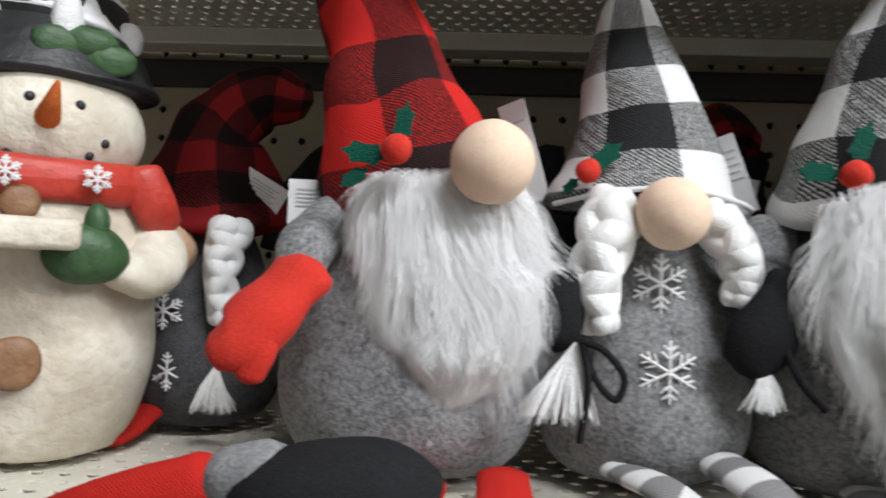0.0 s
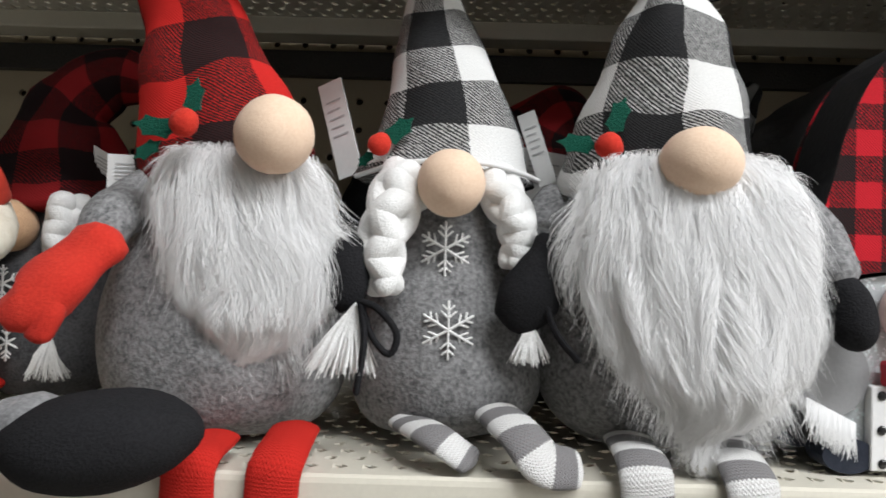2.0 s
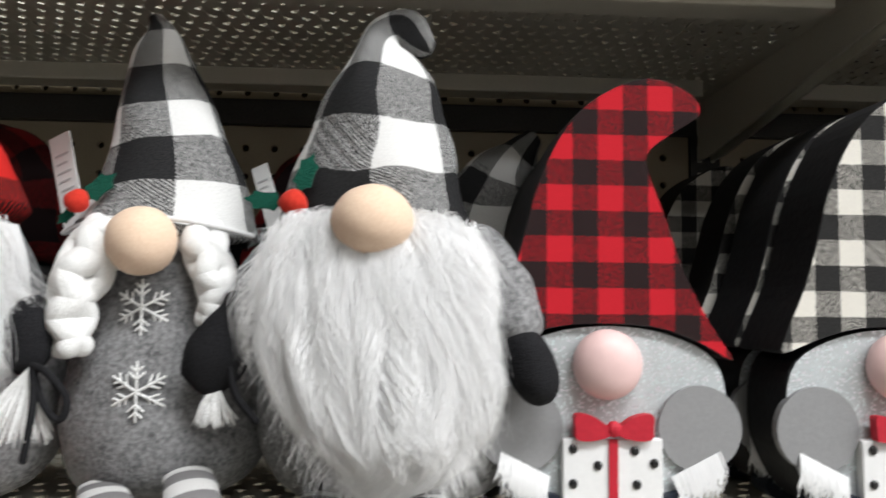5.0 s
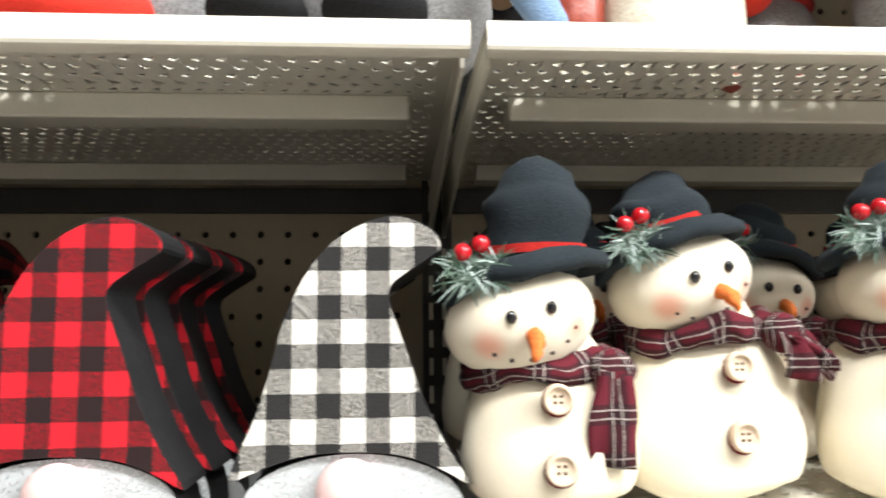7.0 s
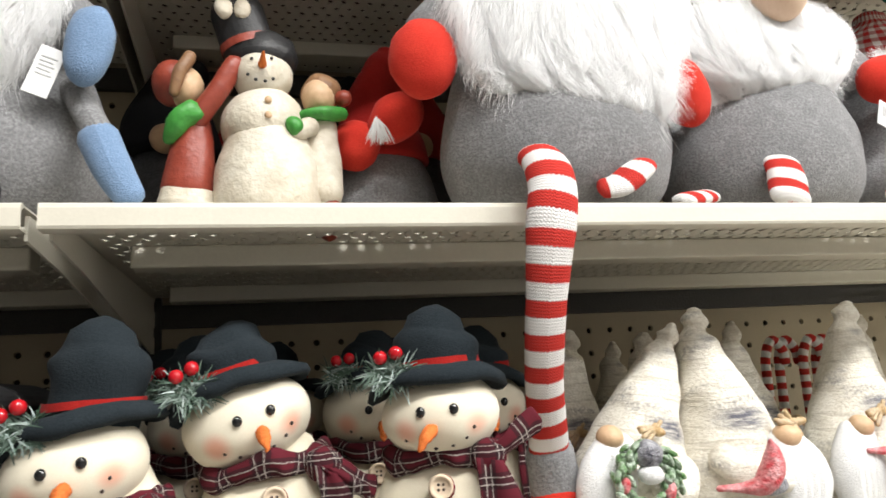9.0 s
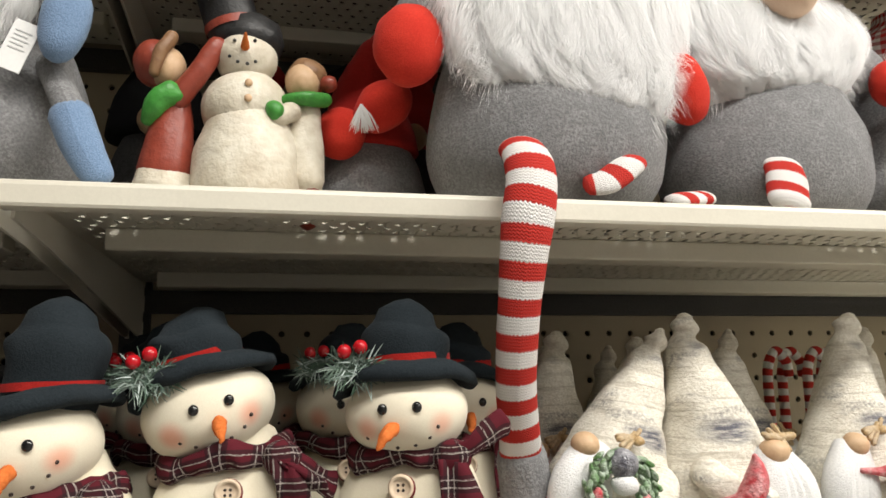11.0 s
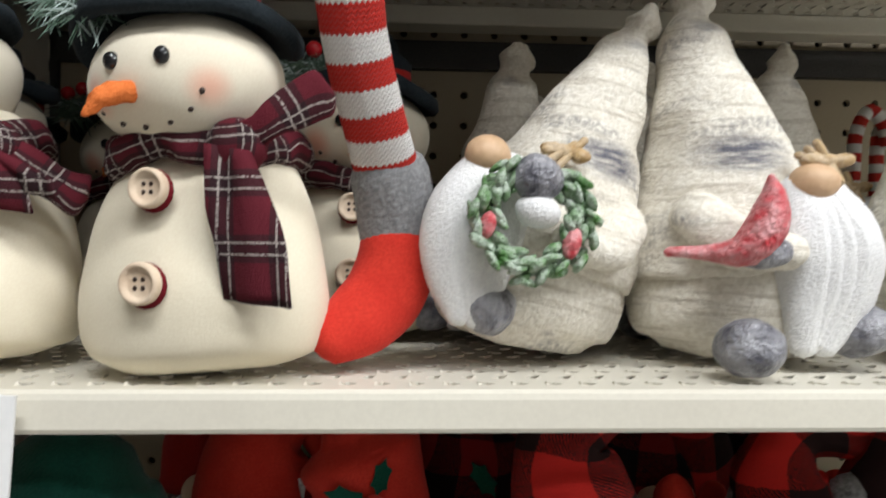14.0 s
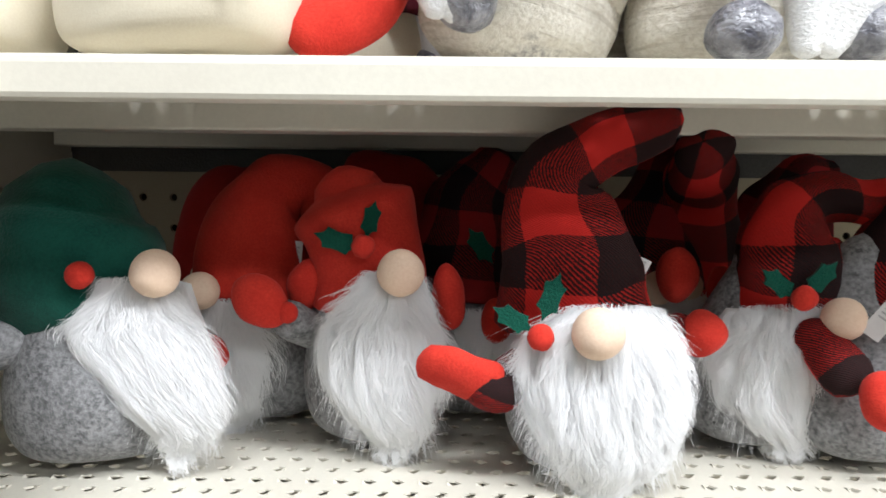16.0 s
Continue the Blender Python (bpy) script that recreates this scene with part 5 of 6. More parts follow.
# ---- plush snowmen ----
def plush_snowman(x, y, z, head_roll, head_dx, lean, label, nose_dx=0.0, tail=1, turn=0.0, low=0.0, fat=1.0, nod=0.0, fwd=0.0, hs=1.0, crown=1.0, cock=0.0, slide=0.0, ends=((0.000, 0.050, 0.0125), (0.017, 0.034, 0.0105)), flare=0):
    """A cream fleece snowman: squat body, broad head, felt top hat with pine sprig, plaid scarf, two wooden buttons."""
    th = thing("snowman_plush", pose(x, y, z, 0, 0, turn), label, "snowman plush", "snowmen on the shelf")
    g = Geo()
    tube(g, [(0, 0, 0.005, 0.036), (0.0, 0, 0.012, 0.046), (lean * 0.2, 0, 0.028, 0.0485), (lean * 0.4, 0.001, 0.048, 0.0455), (lean * 0.7, 0.002, 0.070, 0.0410), (lean, 0.003, 0.088, 0.0345), (lean, 0.003, 0.100, 0.027)], 40, 28, 0.86, True, 0.004, 22, foot=0.12)
    g.v = [(p[0] * fat, p[1], p[2] * (1 - low * 6)) for p in g.v]
    part("body", g, CREAM, th)
    hr = Matrix.Rotation(math.radians(-head_roll), 3, "Y")
    hc = Vector((head_dx, -0.002 - fwd, 0.1195 - low - nod))
    sx, sy, sz = 0.0415 * hs, 0.0365 * hs, 0.0305 * hs

    def on_face(u, w):
        d = math.sqrt(max(0.02, 1 - (u / sx) ** 2 - (w / sz) ** 2))
        return hc + hr @ Vector((u, -sy * d, w))

    spots = [(*(hc + hr @ Vector((u, -0.031, -0.010))), 0.0135) for u in (-0.025, 0.026)]
    g = Geo()
    egg(g, *hc, sx, sy, sz, 36, 24, 0.0012, 40, turn=hr)
    head = part("head", g, blushed("cream_fleece_face", (0.80, 0.74, 0.60), (0.76, 0.69, 0.55), spots, (0.80, 0.33, 0.22)), th)
    for u in (-0.0095 + nose_dx * 0.4, 0.0115 + nose_dx * 0.4):
        g = Geo()
        p = on_face(u, 0.003)
        egg(g, p.x, p.y - 0.0008, p.z, 0.0031, 0.0023, 0.0034, 16, 12)
        part("eye", g, BEAD, head, "glossy black bead eye")
    p = on_face(nose_dx, -0.0085)
    tip = p + hr @ Vector((nose_dx * 0.6 - 0.004, -0.013, -0.010))
    mid = (p + tip) / 2 + Vector((0, -0.003, 0.001))
    g = Geo()
    tube(g, [(*p, 0.0044), (*mid, 0.0038), (*tip, 0.0018)], 14, 12, 1.0, True, 0.0014, 260)
    part("nose", g, CARROT, head, "orange felt carrot nose")
    for u, w in ((-0.021, -0.0135), (-0.013, -0.0185), (-0.003, -0.0205), (0.008, -0.0195), (0.017, -0.0155), (0.0225, -0.0095)):
        g = Geo()
        p = on_face(u + nose_dx * 0.3, w)
        egg(g, p.x, p.y, p.z, 0.0013, 0.0008, 0.0013, 8, 6)
        part("mouth_dot", g, BROWNBEAD, head)
    # hat
    up = hr @ Vector((0, 0, 1))
    ax = hr @ Vector((1, 0, 0))
    bc = hc + up * 0.0235 * hs + ax * slide + Vector((0, 0.002, 0))
    g = Geo()
    rows, seg = [], 40
    for r, dz in ((0.028, 0.003), (0.038, -0.002), (0.0445, -0.006), (0.0478, -0.003), (0.0470, 0.0025), (0.039, 0.0070), (0.028, 0.008)):
        for k in range(seg):
            a = 2 * math.pi * k / seg
            droop = -0.0055 * math.cos(2 * a) + 0.0024 * math.sin(3 * a + x * 60)
            q = bc + ax * (r * math.cos(a)) + Vector((0, 1, 0)) * (r * 0.86 * math.sin(a)) + up * (dz + droop * (r / 0.05))
            rows.append(q + noise.noise_vector((q + Vector((x, y, 0))) * 45) * 0.0030)
    g.add(rows, [(i * seg + k, i * seg + (k + 1) % seg, (i + 1) * seg + (k + 1) % seg, (i + 1) * seg + k) for i in range(6) for k in range(seg)])
    hat = part("hat_brim", g, HATB, th, "charcoal felt hat brim")
    g = Geo()
    c0, c1, c2, c3 = (bc + up * d * crown + ax * (e + cock * f) for d, e, f in ((0.003, 0, 0.35), (0.012, 0.0005, 0.6), (0.023, 0.002, 0.9), (0.029, 0.003, 1.0)))
    tube(g, [(*c0, 0.0285), (*c1, 0.0282), (*c2, 0.0275 * crown**0.1), (*c3, 0.0205 * crown**0.1)], 34, 14, 0.85, True, 0.0042, 40, side=tuple(ax))
    part("hat_crown", g, HATB, th, "charcoal felt hat crown")
    g = Geo()
    tube(g, [(*(bc + up * 0.0085 + ax * cock * 0.42), 0.0300), (*(bc + up * 0.0135 + ax * cock * 0.48), 0.0298)], 34, 4, 0.86, False, 0.0008, 60, side=tuple(ax))
    part("hat_band", g, DRED, th, "dark red hat band")
    sp = bc + ax * -0.030 + Vector((0, -0.030, 0)) + up * 0.006
    g, f = Geo(), Geo()
    roots, frost = [], []
    for _ in range(230):
        a = random.uniform(-0.6, 6.0)
        d = Vector((math.cos(a), random.uniform(-0.7, 0.15), math.sin(a) * 0.85)).normalized()
        s = sp + Vector((random.uniform(-0.010, 0.014), random.uniform(-0.003, 0.003), random.uniform(-0.006, 0.006)))
        ln = random.uniform(0.007, 0.016)
        (frost if random.random() < 0.25 else roots).append(([s, s + d * ln * 0.55, s + d * ln + Vector((0, 0, -0.001))], 1.0))
    strands(g, roots, wide=0.0006)
    strands(f, frost, wide=0.00055)
    sprig = part("pine_sprig", g, NEEDLE, th, "green pine sprig")
    part("frosted_needles", f, FROST, sprig, "frosted white needles")
    for dx, dz in ((-0.004, 0.011), (0.006, 0.013)):
        g = Geo()
        q = sp + ax * dx + up * dz
        egg(g, q.x, q.y - 0.003, q.z, 0.0046, 0.0046, 0.0046, 14, 10)
        part("berry", g, BERRY, sprig, "glossy red berry")
    # scarf: a collar, a knot at one side and hanging ends
    g = Geo()
    seg = 34
    nz = 0.0925 - low - nod * 0.45
    ring = [(lean + head_dx * 0.3 + 0.0385 * math.cos(a), 0.002 + 0.034 * math.sin(a), nz + head_dx * 0 + 0.006 * math.cos(a) * math.sin(math.radians(head_roll)) * 3 + 0.0022 * math.sin(4 * a + x * 50), 0.0076 + 0.0012 * math.sin(5 * a + x * 90)) for a in [2 * math.pi * k / seg - math.pi for k in range(seg + 1)]]
    tube(g, ring, 16, 90, 0.62, False, 0.0026, 95, side=(0, 0, 1))
    scarf = part("scarf", g, PLAID, th, "maroon plaid scarf collar")
    kx, ky = lean + tail * 0.029, -0.031
    g = Geo()
    egg(g, kx, ky, nz - 0.001, 0.0125, 0.0085, 0.0115, 16, 12, 0.002, 90)
    part("scarf_knot", g, PLAID, scarf)
    if flare:
        # the knot's upper end, sticking out
        g = Geo()
        tube(g, [(kx, ky, nz, 0.0075), (kx + tail * 0.012, ky - 0.002, nz + flare * 0.006, 0.0065), (kx + tail * 0.024, ky + 0.002, nz + flare * 0.015, 0.0085), (kx + tail * 0.033, ky + 0.006, nz + flare * 0.019, 0.0095)], 16, 14, 0.38, True, 0.0022, 90)
        part("scarf_end", g, PLAID, scarf, "stiff plaid scarf end")
    for dx, ln, wd in ends:
        g, rows = Geo(), []
        n = 12
        for i in range(n + 1):
            t = i / n
            cx = kx + dx * min(1, t * 1.6) + tail * 0.004 * t
            cy = ky - 0.007 - 0.009 * math.sin(t * 1.9) + (0.010 if dx else 0) * t
            cz = nz - 0.002 - ln * t
            w = wd * (0.6 + 0.4 * min(1, t * 2.2))
            for j in range(7):
                u = j / 6 - 0.5
                rows.append((cx + 2 * w * u, cy + 0.0022 * math.cos(9 * u + 3 * t + dx * 90) + (0.006 * abs(u) if not dx else 0), cz - 0.003 * u * tail))
        faces = [(i * 7 + j, i * 7 + j + 1, (i + 1) * 7 + j + 1, (i + 1) * 7 + j) for i in range(n) for j in range(6)]
        g.add(rows, faces, [(r[0] * 0.9, r[2]) for r in rows])
        end = part("scarf_end", g, PLAID, scarf, "hanging plaid scarf end")
        end.modifiers.new("cloth", "SOLIDIFY").thickness = 0.0012
    for bz, r, ly in ((0.0755 - low * 0.9, 0.0078, 0.0378), (0.0395 - low * 0.75, 0.0082, 0.0425)):
        g = Geo()
        bx = lean * bz / 0.09 - 0.002
        by = -ly - 0.001
        egg(g, bx + 0.0004, by + 0.0012, bz - 0.0008, r * 1.10, 0.0022, r * 1.10, 26, 8)
        felt = part("button_felt", g, MAROON, th, "maroon felt disc under the button")
        g = Geo()
        n = 26
        prof = [(0.001, -0.0022), (0.55, -0.0022), (0.70, -0.0026), (0.80, -0.0040), (0.92, -0.0040), (1.0, -0.0028), (1.0, 0.0)]
        rows = [(bx + r * f * math.cos(2 * math.pi * k / n), by + dy, bz + r * f * math.sin(2 * math.pi * k / n)) for f, dy in prof for k in range(n)]
        g.add(rows, [(i * n + k, i * n + (k + 1) % n, (i + 1) * n + (k + 1) % n, (i + 1) * n + k) for i in range(len(prof) - 1) for k in range(n)])
        part("button", g, BUTTON, felt, "pale wooden four-hole button")
        g = Geo()
        for hx, hz in ((-1, -1), (1, -1), (-1, 1), (1, 1)):
            egg(g, bx + hx * r * 0.2, by - 0.0023, bz + hz * r * 0.2, r * 0.12, 0.0004, r * 0.12, 8, 6)
        part("button_holes", g, BROWNBEAD, felt)
    return th


SN = "cream fleece snowman with felt hat and plaid scarf"
plush_snowman(0.5695, 0.347, SH_R, 13, -0.0160, 0.0, SN + ", head tilted down", 0.000, 1, low=0.016, nod=0.002, fwd=0.010, crown=1.55, cock=0.017, slide=0.009, ends=((-0.007, 0.047, 0.0125),))
plush_snowman(0.6650, 0.360, SH_R, 16, -0.013, 0.003, SN + ", head tilted aside", 0.005, 1, turn=4, nod=-0.003, hs=1.02, fat=1.12, ends=((0.004, 0.024, 0.0105), (0.016, 0.018, 0.0085)), flare=-1)
plush_snowman(0.7815, 0.346, SH_R, 3, 0.000, 0.0, SN + ", sitting in front", -0.006, 1, turn=-14, fat=1.08, fwd=0.013, hs=0.96, crown=1.15, ends=((0.008, 0.058, 0.0140),), flare=1)
plush_snowman(0.7480, 0.458, SH_R, -4, 0.0, 0.0, SN + ", standing behind", 0.004, 1)
plush_snowman(0.6140, 0.462, SH_R, 5, 0.0, 0.0, SN + ", standing behind", 0.006, 1)
plush_snowman(0.8400, 0.462, SH_R, 0, 0.0, 0.0, SN + ", standing behind", 0.002, 1)
plush_snowman(0.5720, 0.560, SH_R, -6, 0.0, 0.0, SN + ", standing behind", 0.003, 1)
plush_snowman(0.6750, 0.566, SH_R, 6, 0.0, 0.0, SN + ", standing behind", -0.003, 1)
plush_snowman(0.7900, 0.566, SH_R, 2, 0.0, 0.0, SN + ", standing behind", 0.0, 1)

# ---- birch resin gnomes ----
def birch_gnome(x, y, z, lean, face, label, style, s=1.0, turn=0.0, tilt=0.0, fat=1.0):
    """A snowy birch-bark gnome figurine: egg body, drooping pointed hat, side-swept beard, boots; holds a wreath or a cardinal."""
    th = thing("birch_gnome_figurine", pose(x, y, z, 0, tilt, turn) @ Matrix.Diagonal((s * fat, s * fat, s, 1)), label, "gnome figurine", "birch gnome figurines")
    BARK = birch("birch_bark_resin", lean) if y < 0.45 else BIRCH
    g = Geo()
    tube(g, [(0, 0, 0.004, 0.034), (0, 0, 0.016, 0.045), (lean * 0.1, 0, 0.036, 0.048), (lean * 0.2, 0, 0.06, 0.043), (lean * 0.3, 0, 0.085, 0.036)], 36, 20, 0.86, True, 0.0022, 45, foot=0.1)
    part("body", g, BARK, th, "white birch bark body")
    g = Geo()
    tube(g, [(lean * 0.12, 0, 0.045, 0.049), (lean * 0.2, 0, 0.062, 0.047), (lean * 0.35, 0, 0.090, 0.038), (lean * 0.55, 0, 0.118, 0.0285), (lean * 0.78, 0, 0.146, 0.0200), (lean * 0.93, 0, 0.164, 0.0145), (lean * 0.98 + 0.002, 0, 0.174, 0.0085), (lean * 1.03 + 0.004, 0, 0.181, 0.0105), (lean * 1.05 + 0.005, 0, 0.189, 0.005)], 32, 40, 0.9, True, 0.0034, 55, foot=0.1)
    part("hat", g, BARK, th, "long pointed birch bark hat")
    fx = face
    g = Geo()
    far = 0.006 if style == "wreath" else (-0.013 if fat > 1 else 0.0)
    for k in range(4):
        w = (k - 1.5) / 1.5
        tube(g, [(fx * (0.028 + far) + w * 0.004, -0.036, 0.082, 0.011), (fx * (0.034 + far) + w * 0.008, -0.040, 0.060, 0.0145), (fx * (0.034 + far) + w * 0.008, -0.039, 0.036, 0.0135), (fx * (0.028 + far) + w * 0.004, -0.041, 0.014 - 0.003 * abs(w), 0.006)], 16, 14, 0.8, True, 0.0008, 90)
    part("beard", g, SNOWY, th, "sculpted white beard")
    g = Geo()
    egg(g, fx * (0.042 if style == "wreath" else 0.026 if fat == 1 else 0.015), -0.040, 0.0855, 0.0105, 0.0095, 0.0095, 18, 12, 0.0006, 90)
    part("nose", g, RSKIN, th, "tan painted nose")
    for bx, bz in ((fx * 0.026, 0.018),) if style == "wreath" else ((fx * (-0.014 if fat == 1 else -0.020), 0.013), (fx * (0.046 if fat == 1 else 0.038), 0.018)):
        g = Geo()
        egg(g, bx, -0.058 if bx * fx < 0.02 else -0.036, bz, 0.0135, 0.014, 0.0125, 22, 14, 0.0018, 110)
        part("boot", g, SLATE, th, "frosted dark boot sole")
    g = Geo()
    tube(g, [(-fx * 0.030, -0.030, 0.072, 0.013), (-fx * 0.020, -0.044, 0.058, 0.012), (fx * 0.000, -0.050, 0.054, 0.009)], 16, 12, 0.85, True, 0.0015, 70)
    part("arm", g, BIRCH, th)
    g = Geo()
    for k in range(3):
        tube(g, [(fx * 0.008 + 0.004 * k, -0.040, 0.098 + 0.003 * k, 0.0018), (fx * 0.018 + 0.003 * k, -0.043, 0.094 - 0.004 * k, 0.0022)], 8, 5)
        egg(g, fx * 0.014 + 0.006 * k, -0.041, 0.096, 0.006, 0.003, 0.0035, 10, 8, 0.001, 150)
    part("hat_leaves", g, TWIG, th, "ochre frosted leaves on the hat")
    if style == "wreath":
        wx, wz = -0.020, 0.060
        g = Geo()
        tube(g, [(wx + 0.021 * math.cos(2 * math.pi * k / 24), -0.057, wz + 0.021 * math.sin(2 * math.pi * k / 24), 0.0042) for k in range(25)], 10, 49, 0.8, False, 0.0008, 200, side=(0, 1, 0))
        wr = part("wreath", g, WREATHG, th, "frosted green wreath")
        for k in range(120):
            a = 2 * math.pi * k / 120
            r = 0.0210 + random.uniform(-0.0062, 0.0062)
            q = Vector((wx + r * math.cos(a), -0.058 + random.uniform(-0.005, 0.002), wz + r * math.sin(a)))
            g = Geo()
            egg(g, *q, 0.0052, 0.0034, 0.0020, 8, 6, 0.001, 200, turn=Matrix.Rotation(-a + random.uniform(0.7, 1.9), 3, "Y"))
            part("leaf", g, WREATHG, wr)
        g = Geo()
        egg(g, wx - 0.003, -0.062, wz + 0.0175, 0.0115, 0.008, 0.0105, 18, 12, 0.001, 90)
        part("bird", g, SLATE, wr, "small grey bird on the wreath")
        g = Geo()
        egg(g, wx, -0.062, wz + 0.0035, 0.0095, 0.007, 0.0075, 16, 10, 0.001, 90)
        part("bird_breast", g, SNOWY, wr, "white bird breast")
        g = Geo()
        egg(g, wx + 0.018, -0.062, wz - 0.006, 0.004, 0.004, 0.007, 12, 8, 0.0008, 120)
        part("cone", g, CARDINAL, wr, "red frosted pine cone")
        g = Geo()
        egg(g, wx - 0.019, -0.062, wz - 0.007, 0.0035, 0.004, 0.006, 12, 8, 0.0008, 120)
        part("cone", g, CARDINAL, wr, "red frosted pine cone")
    else:
        g = Geo()
        ox = -0.011 if fat > 1 else 0.0
        tube(g, [(1.6 * ox + 0.88 * p[0], p[1], p[2] + ox * 1.2, 0.9 * p[3]) for p in ((-0.036, -0.050, 0.067, 0.0030), (-0.020, -0.054, 0.0665, 0.0048), (-0.006, -0.059, 0.068, 0.0100), (0.002, -0.061, 0.078, 0.0110), (0.005, -0.061, 0.090, 0.0075), (0.004, -0.061, 0.0985, 0.0022))], 16, 16, 0.8, True, 0.0006, 120)
        part("cardinal", g, CARDINAL, th, "frosted red cardinal bird")
        g = Geo()
        egg(g, ox - 0.004, -0.057, 0.0540, 0.0120, 0.009, 0.0075, 16, 12, 0.001, 120)
        part("glove", g, SLATE, th, "dark frosted glove")
    return th


birch_gnome(0.9200, 0.382, SH_R + 0.006, 0.024, -1, "tilted white birch gnome figurine holding a wreath", "wreath", 0.95, 6, 13, fat=1.03)
birch_gnome(1.0340, 0.388, SH_R, -0.024, 1, "white birch gnome figurine holding a red cardinal", "cardinal", 0.99, fat=1.10)
birch_gnome(1.1600, 0.402, SH_R, 0.010, -1, "white birch gnome figurine with red cardinal", "cardinal", 1.0)
birch_gnome(1.1050, 0.470, SH_R, -0.006, 1, "white birch gnome figurine with a wreath behind", "wreath", 0.95)
birch_gnome(0.9270, 0.480, SH_R, 0.006, -1, "white birch gnome figurine standing behind", "cardinal", 0.95)
birch_gnome(1.0200, 0.505, SH_R, 0.004, 1, "white birch gnome figurine standing behind", "cardinal", 0.93)
birch_gnome(1.2400, 0.480, SH_R, 0.012, 1, "white birch gnome figurine standing behind", "cardinal", 0.97)
birch_gnome(0.9650, 0.610, SH_R, 0.004, 1, "white birch gnome figurine at the back", "cardinal", 0.92)
birch_gnome(1.0500, 0.620, SH_R, -0.004, 1, "white birch gnome figurine at the back", "cardinal", 0.92)
birch_gnome(1.1500, 0.620, SH_R, 0.004, -1, "white birch gnome figurine at the back", "cardinal", 0.92)


def candy_cane(x, y, z, h=0.175):
    th = thing("candy_cane_ornament", pose(x, y, z), "red and white striped candy cane ornament", "candy cane", "candy canes at the back")
    g = Geo()
    pts = [(0, 0, 0.005, 0.0055), (0, 0, h * 0.7, 0.0055), (0.003, 0, h * 0.88, 0.0055), (0.014, 0, h * 0.97, 0.0055), (0.026, 0, h * 0.9, 0.0055), (0.028, 0, h * 0.82, 0.0055)]
    tube(g, pts, 14, 40)
    part("cane", g, CANE, th)


for k in range(4):
    candy_cane(1.235 + 0.026 * k, 0.605 + 0.01 * (k % 2), SH_R)


# ---- upper shelf ----
def carol_figurine():
    """A painted resin group: a snowman between two small carollers, cast in one piece."""
    x, y, z = 0.667, 0.402, Z_UP
    g = at_base(x, y, z)()
    W, RD, GR, TN, BK, BR, OR, CR = range(8)
    tube(g, [(x, y, z + 0.004, 0.032), (x, y, z + 0.02, 0.040), (x, y, z + 0.045, 0.041), (x, y, z + 0.068, 0.034)], 34, 18, 0.9, True, 0.002, 45, W, foot=0.1)
    egg(g, x - 0.003, y, z + 0.088, 0.033, 0.03, 0.030, 30, 18, 0.002, 45, W)
    egg(g, x - 0.003, y - 0.002, z + 0.128, 0.0235, 0.022, 0.022, 26, 16, 0.001, 60, W)
    tube(g, [(x - 0.003, y - 0.024, z + 0.129, 0.0034), (x - 0.002, y - 0.037, z + 0.133, 0.001)], 10, 5, mat=OR)
    for ex, ez in ((-0.011, 0.134), (0.004, 0.135), (-0.014, 0.121), (-0.008, 0.117), (-0.001, 0.116), (0.005, 0.118)):
        egg(g, x + ex, y - 0.0228, z + ez, 0.0014, 0.001, 0.0014, 8, 6, mat=BK)
    tube(g, [(x - 0.001, y, z + 0.146, 0.026), (x - 0.001, y, z + 0.149, 0.025)], 26, 4, 0.85, True, 0.002, 50, BK, side=(1, 0, 0.25))
    tube(g, [(x - 0.013, y, z + 0.150, 0.0205), (x - 0.022, y, z + 0.183, 0.0215)], 26, 8, 0.85, True, 0.001, 50, BK)
    tube(g, [(x - 0.014, y, z + 0.152, 0.0212), (x - 0.016, y, z + 0.158, 0.0212)], 26, 3, 0.86, False, 0, 50, RD)
    for lx in (-0.032, -0.018):
        egg(g, x + lx, y - 0.018, z + 0.178, 0.007, 0.004, 0.009, 12, 8, 0.002, 90, W)
    for bz in (0.098, 0.086):
        egg(g, x + 0.001, y - 0.030, z + bz, 0.003, 0.0016, 0.003, 10, 6, mat=TN)
    # child in a red coat
    cx = x - 0.060
    tube(g, [(cx - 0.008, y, z + 0.004, 0.008), (cx - 0.006, y, z + 0.02, 0.007)], 12, 5, mat=CR)
    tube(g, [(cx + 0.006, y, z + 0.004, 0.008), (cx + 0.006, y, z + 0.02, 0.007)], 12, 5, mat=CR)
    tube(g, [(cx, y, z + 0.022, 0.0225), (cx + 0.001, y, z + 0.034, 0.020)], 20, 6, 0.8, True, 0.001, 60, CR)
    tube(g, [(cx + 0.001, y, z + 0.036, 0.020), (cx + 0.004, y, z + 0.07, 0.016), (cx + 0.004, y, z + 0.092, 0.0125)], 20, 10, 0.85, True, 0.001, 60, RD)
    tube(g, [(cx + 0.008, y - 0.008, z + 0.090, 0.009), (cx + 0.024, y - 0.012, z + 0.112, 0.008), (cx + 0.036, y - 0.012, z + 0.134, 0.0075)], 14, 8, 0.9, True, 0.001, 60, RD)
    tube(g, [(cx - 0.012, y - 0.008, z + 0.072, 0.0055), (cx - 0.006, y - 0.014, z + 0.084, 0.008), (cx + 0.006, y - 0.014, z + 0.094, 0.009)], 14, 8, 0.8, True, 0.002, 90, GR)
    egg(g, cx - 0.001, y, z + 0.118, 0.0135, 0.014, 0.0165, 20, 14, 0, 1, TN)
    egg(g, cx - 0.011, y + 0.004, z + 0.123, 0.016, 0.018, 0.0185, 20, 14, 0.001, 60, RD)
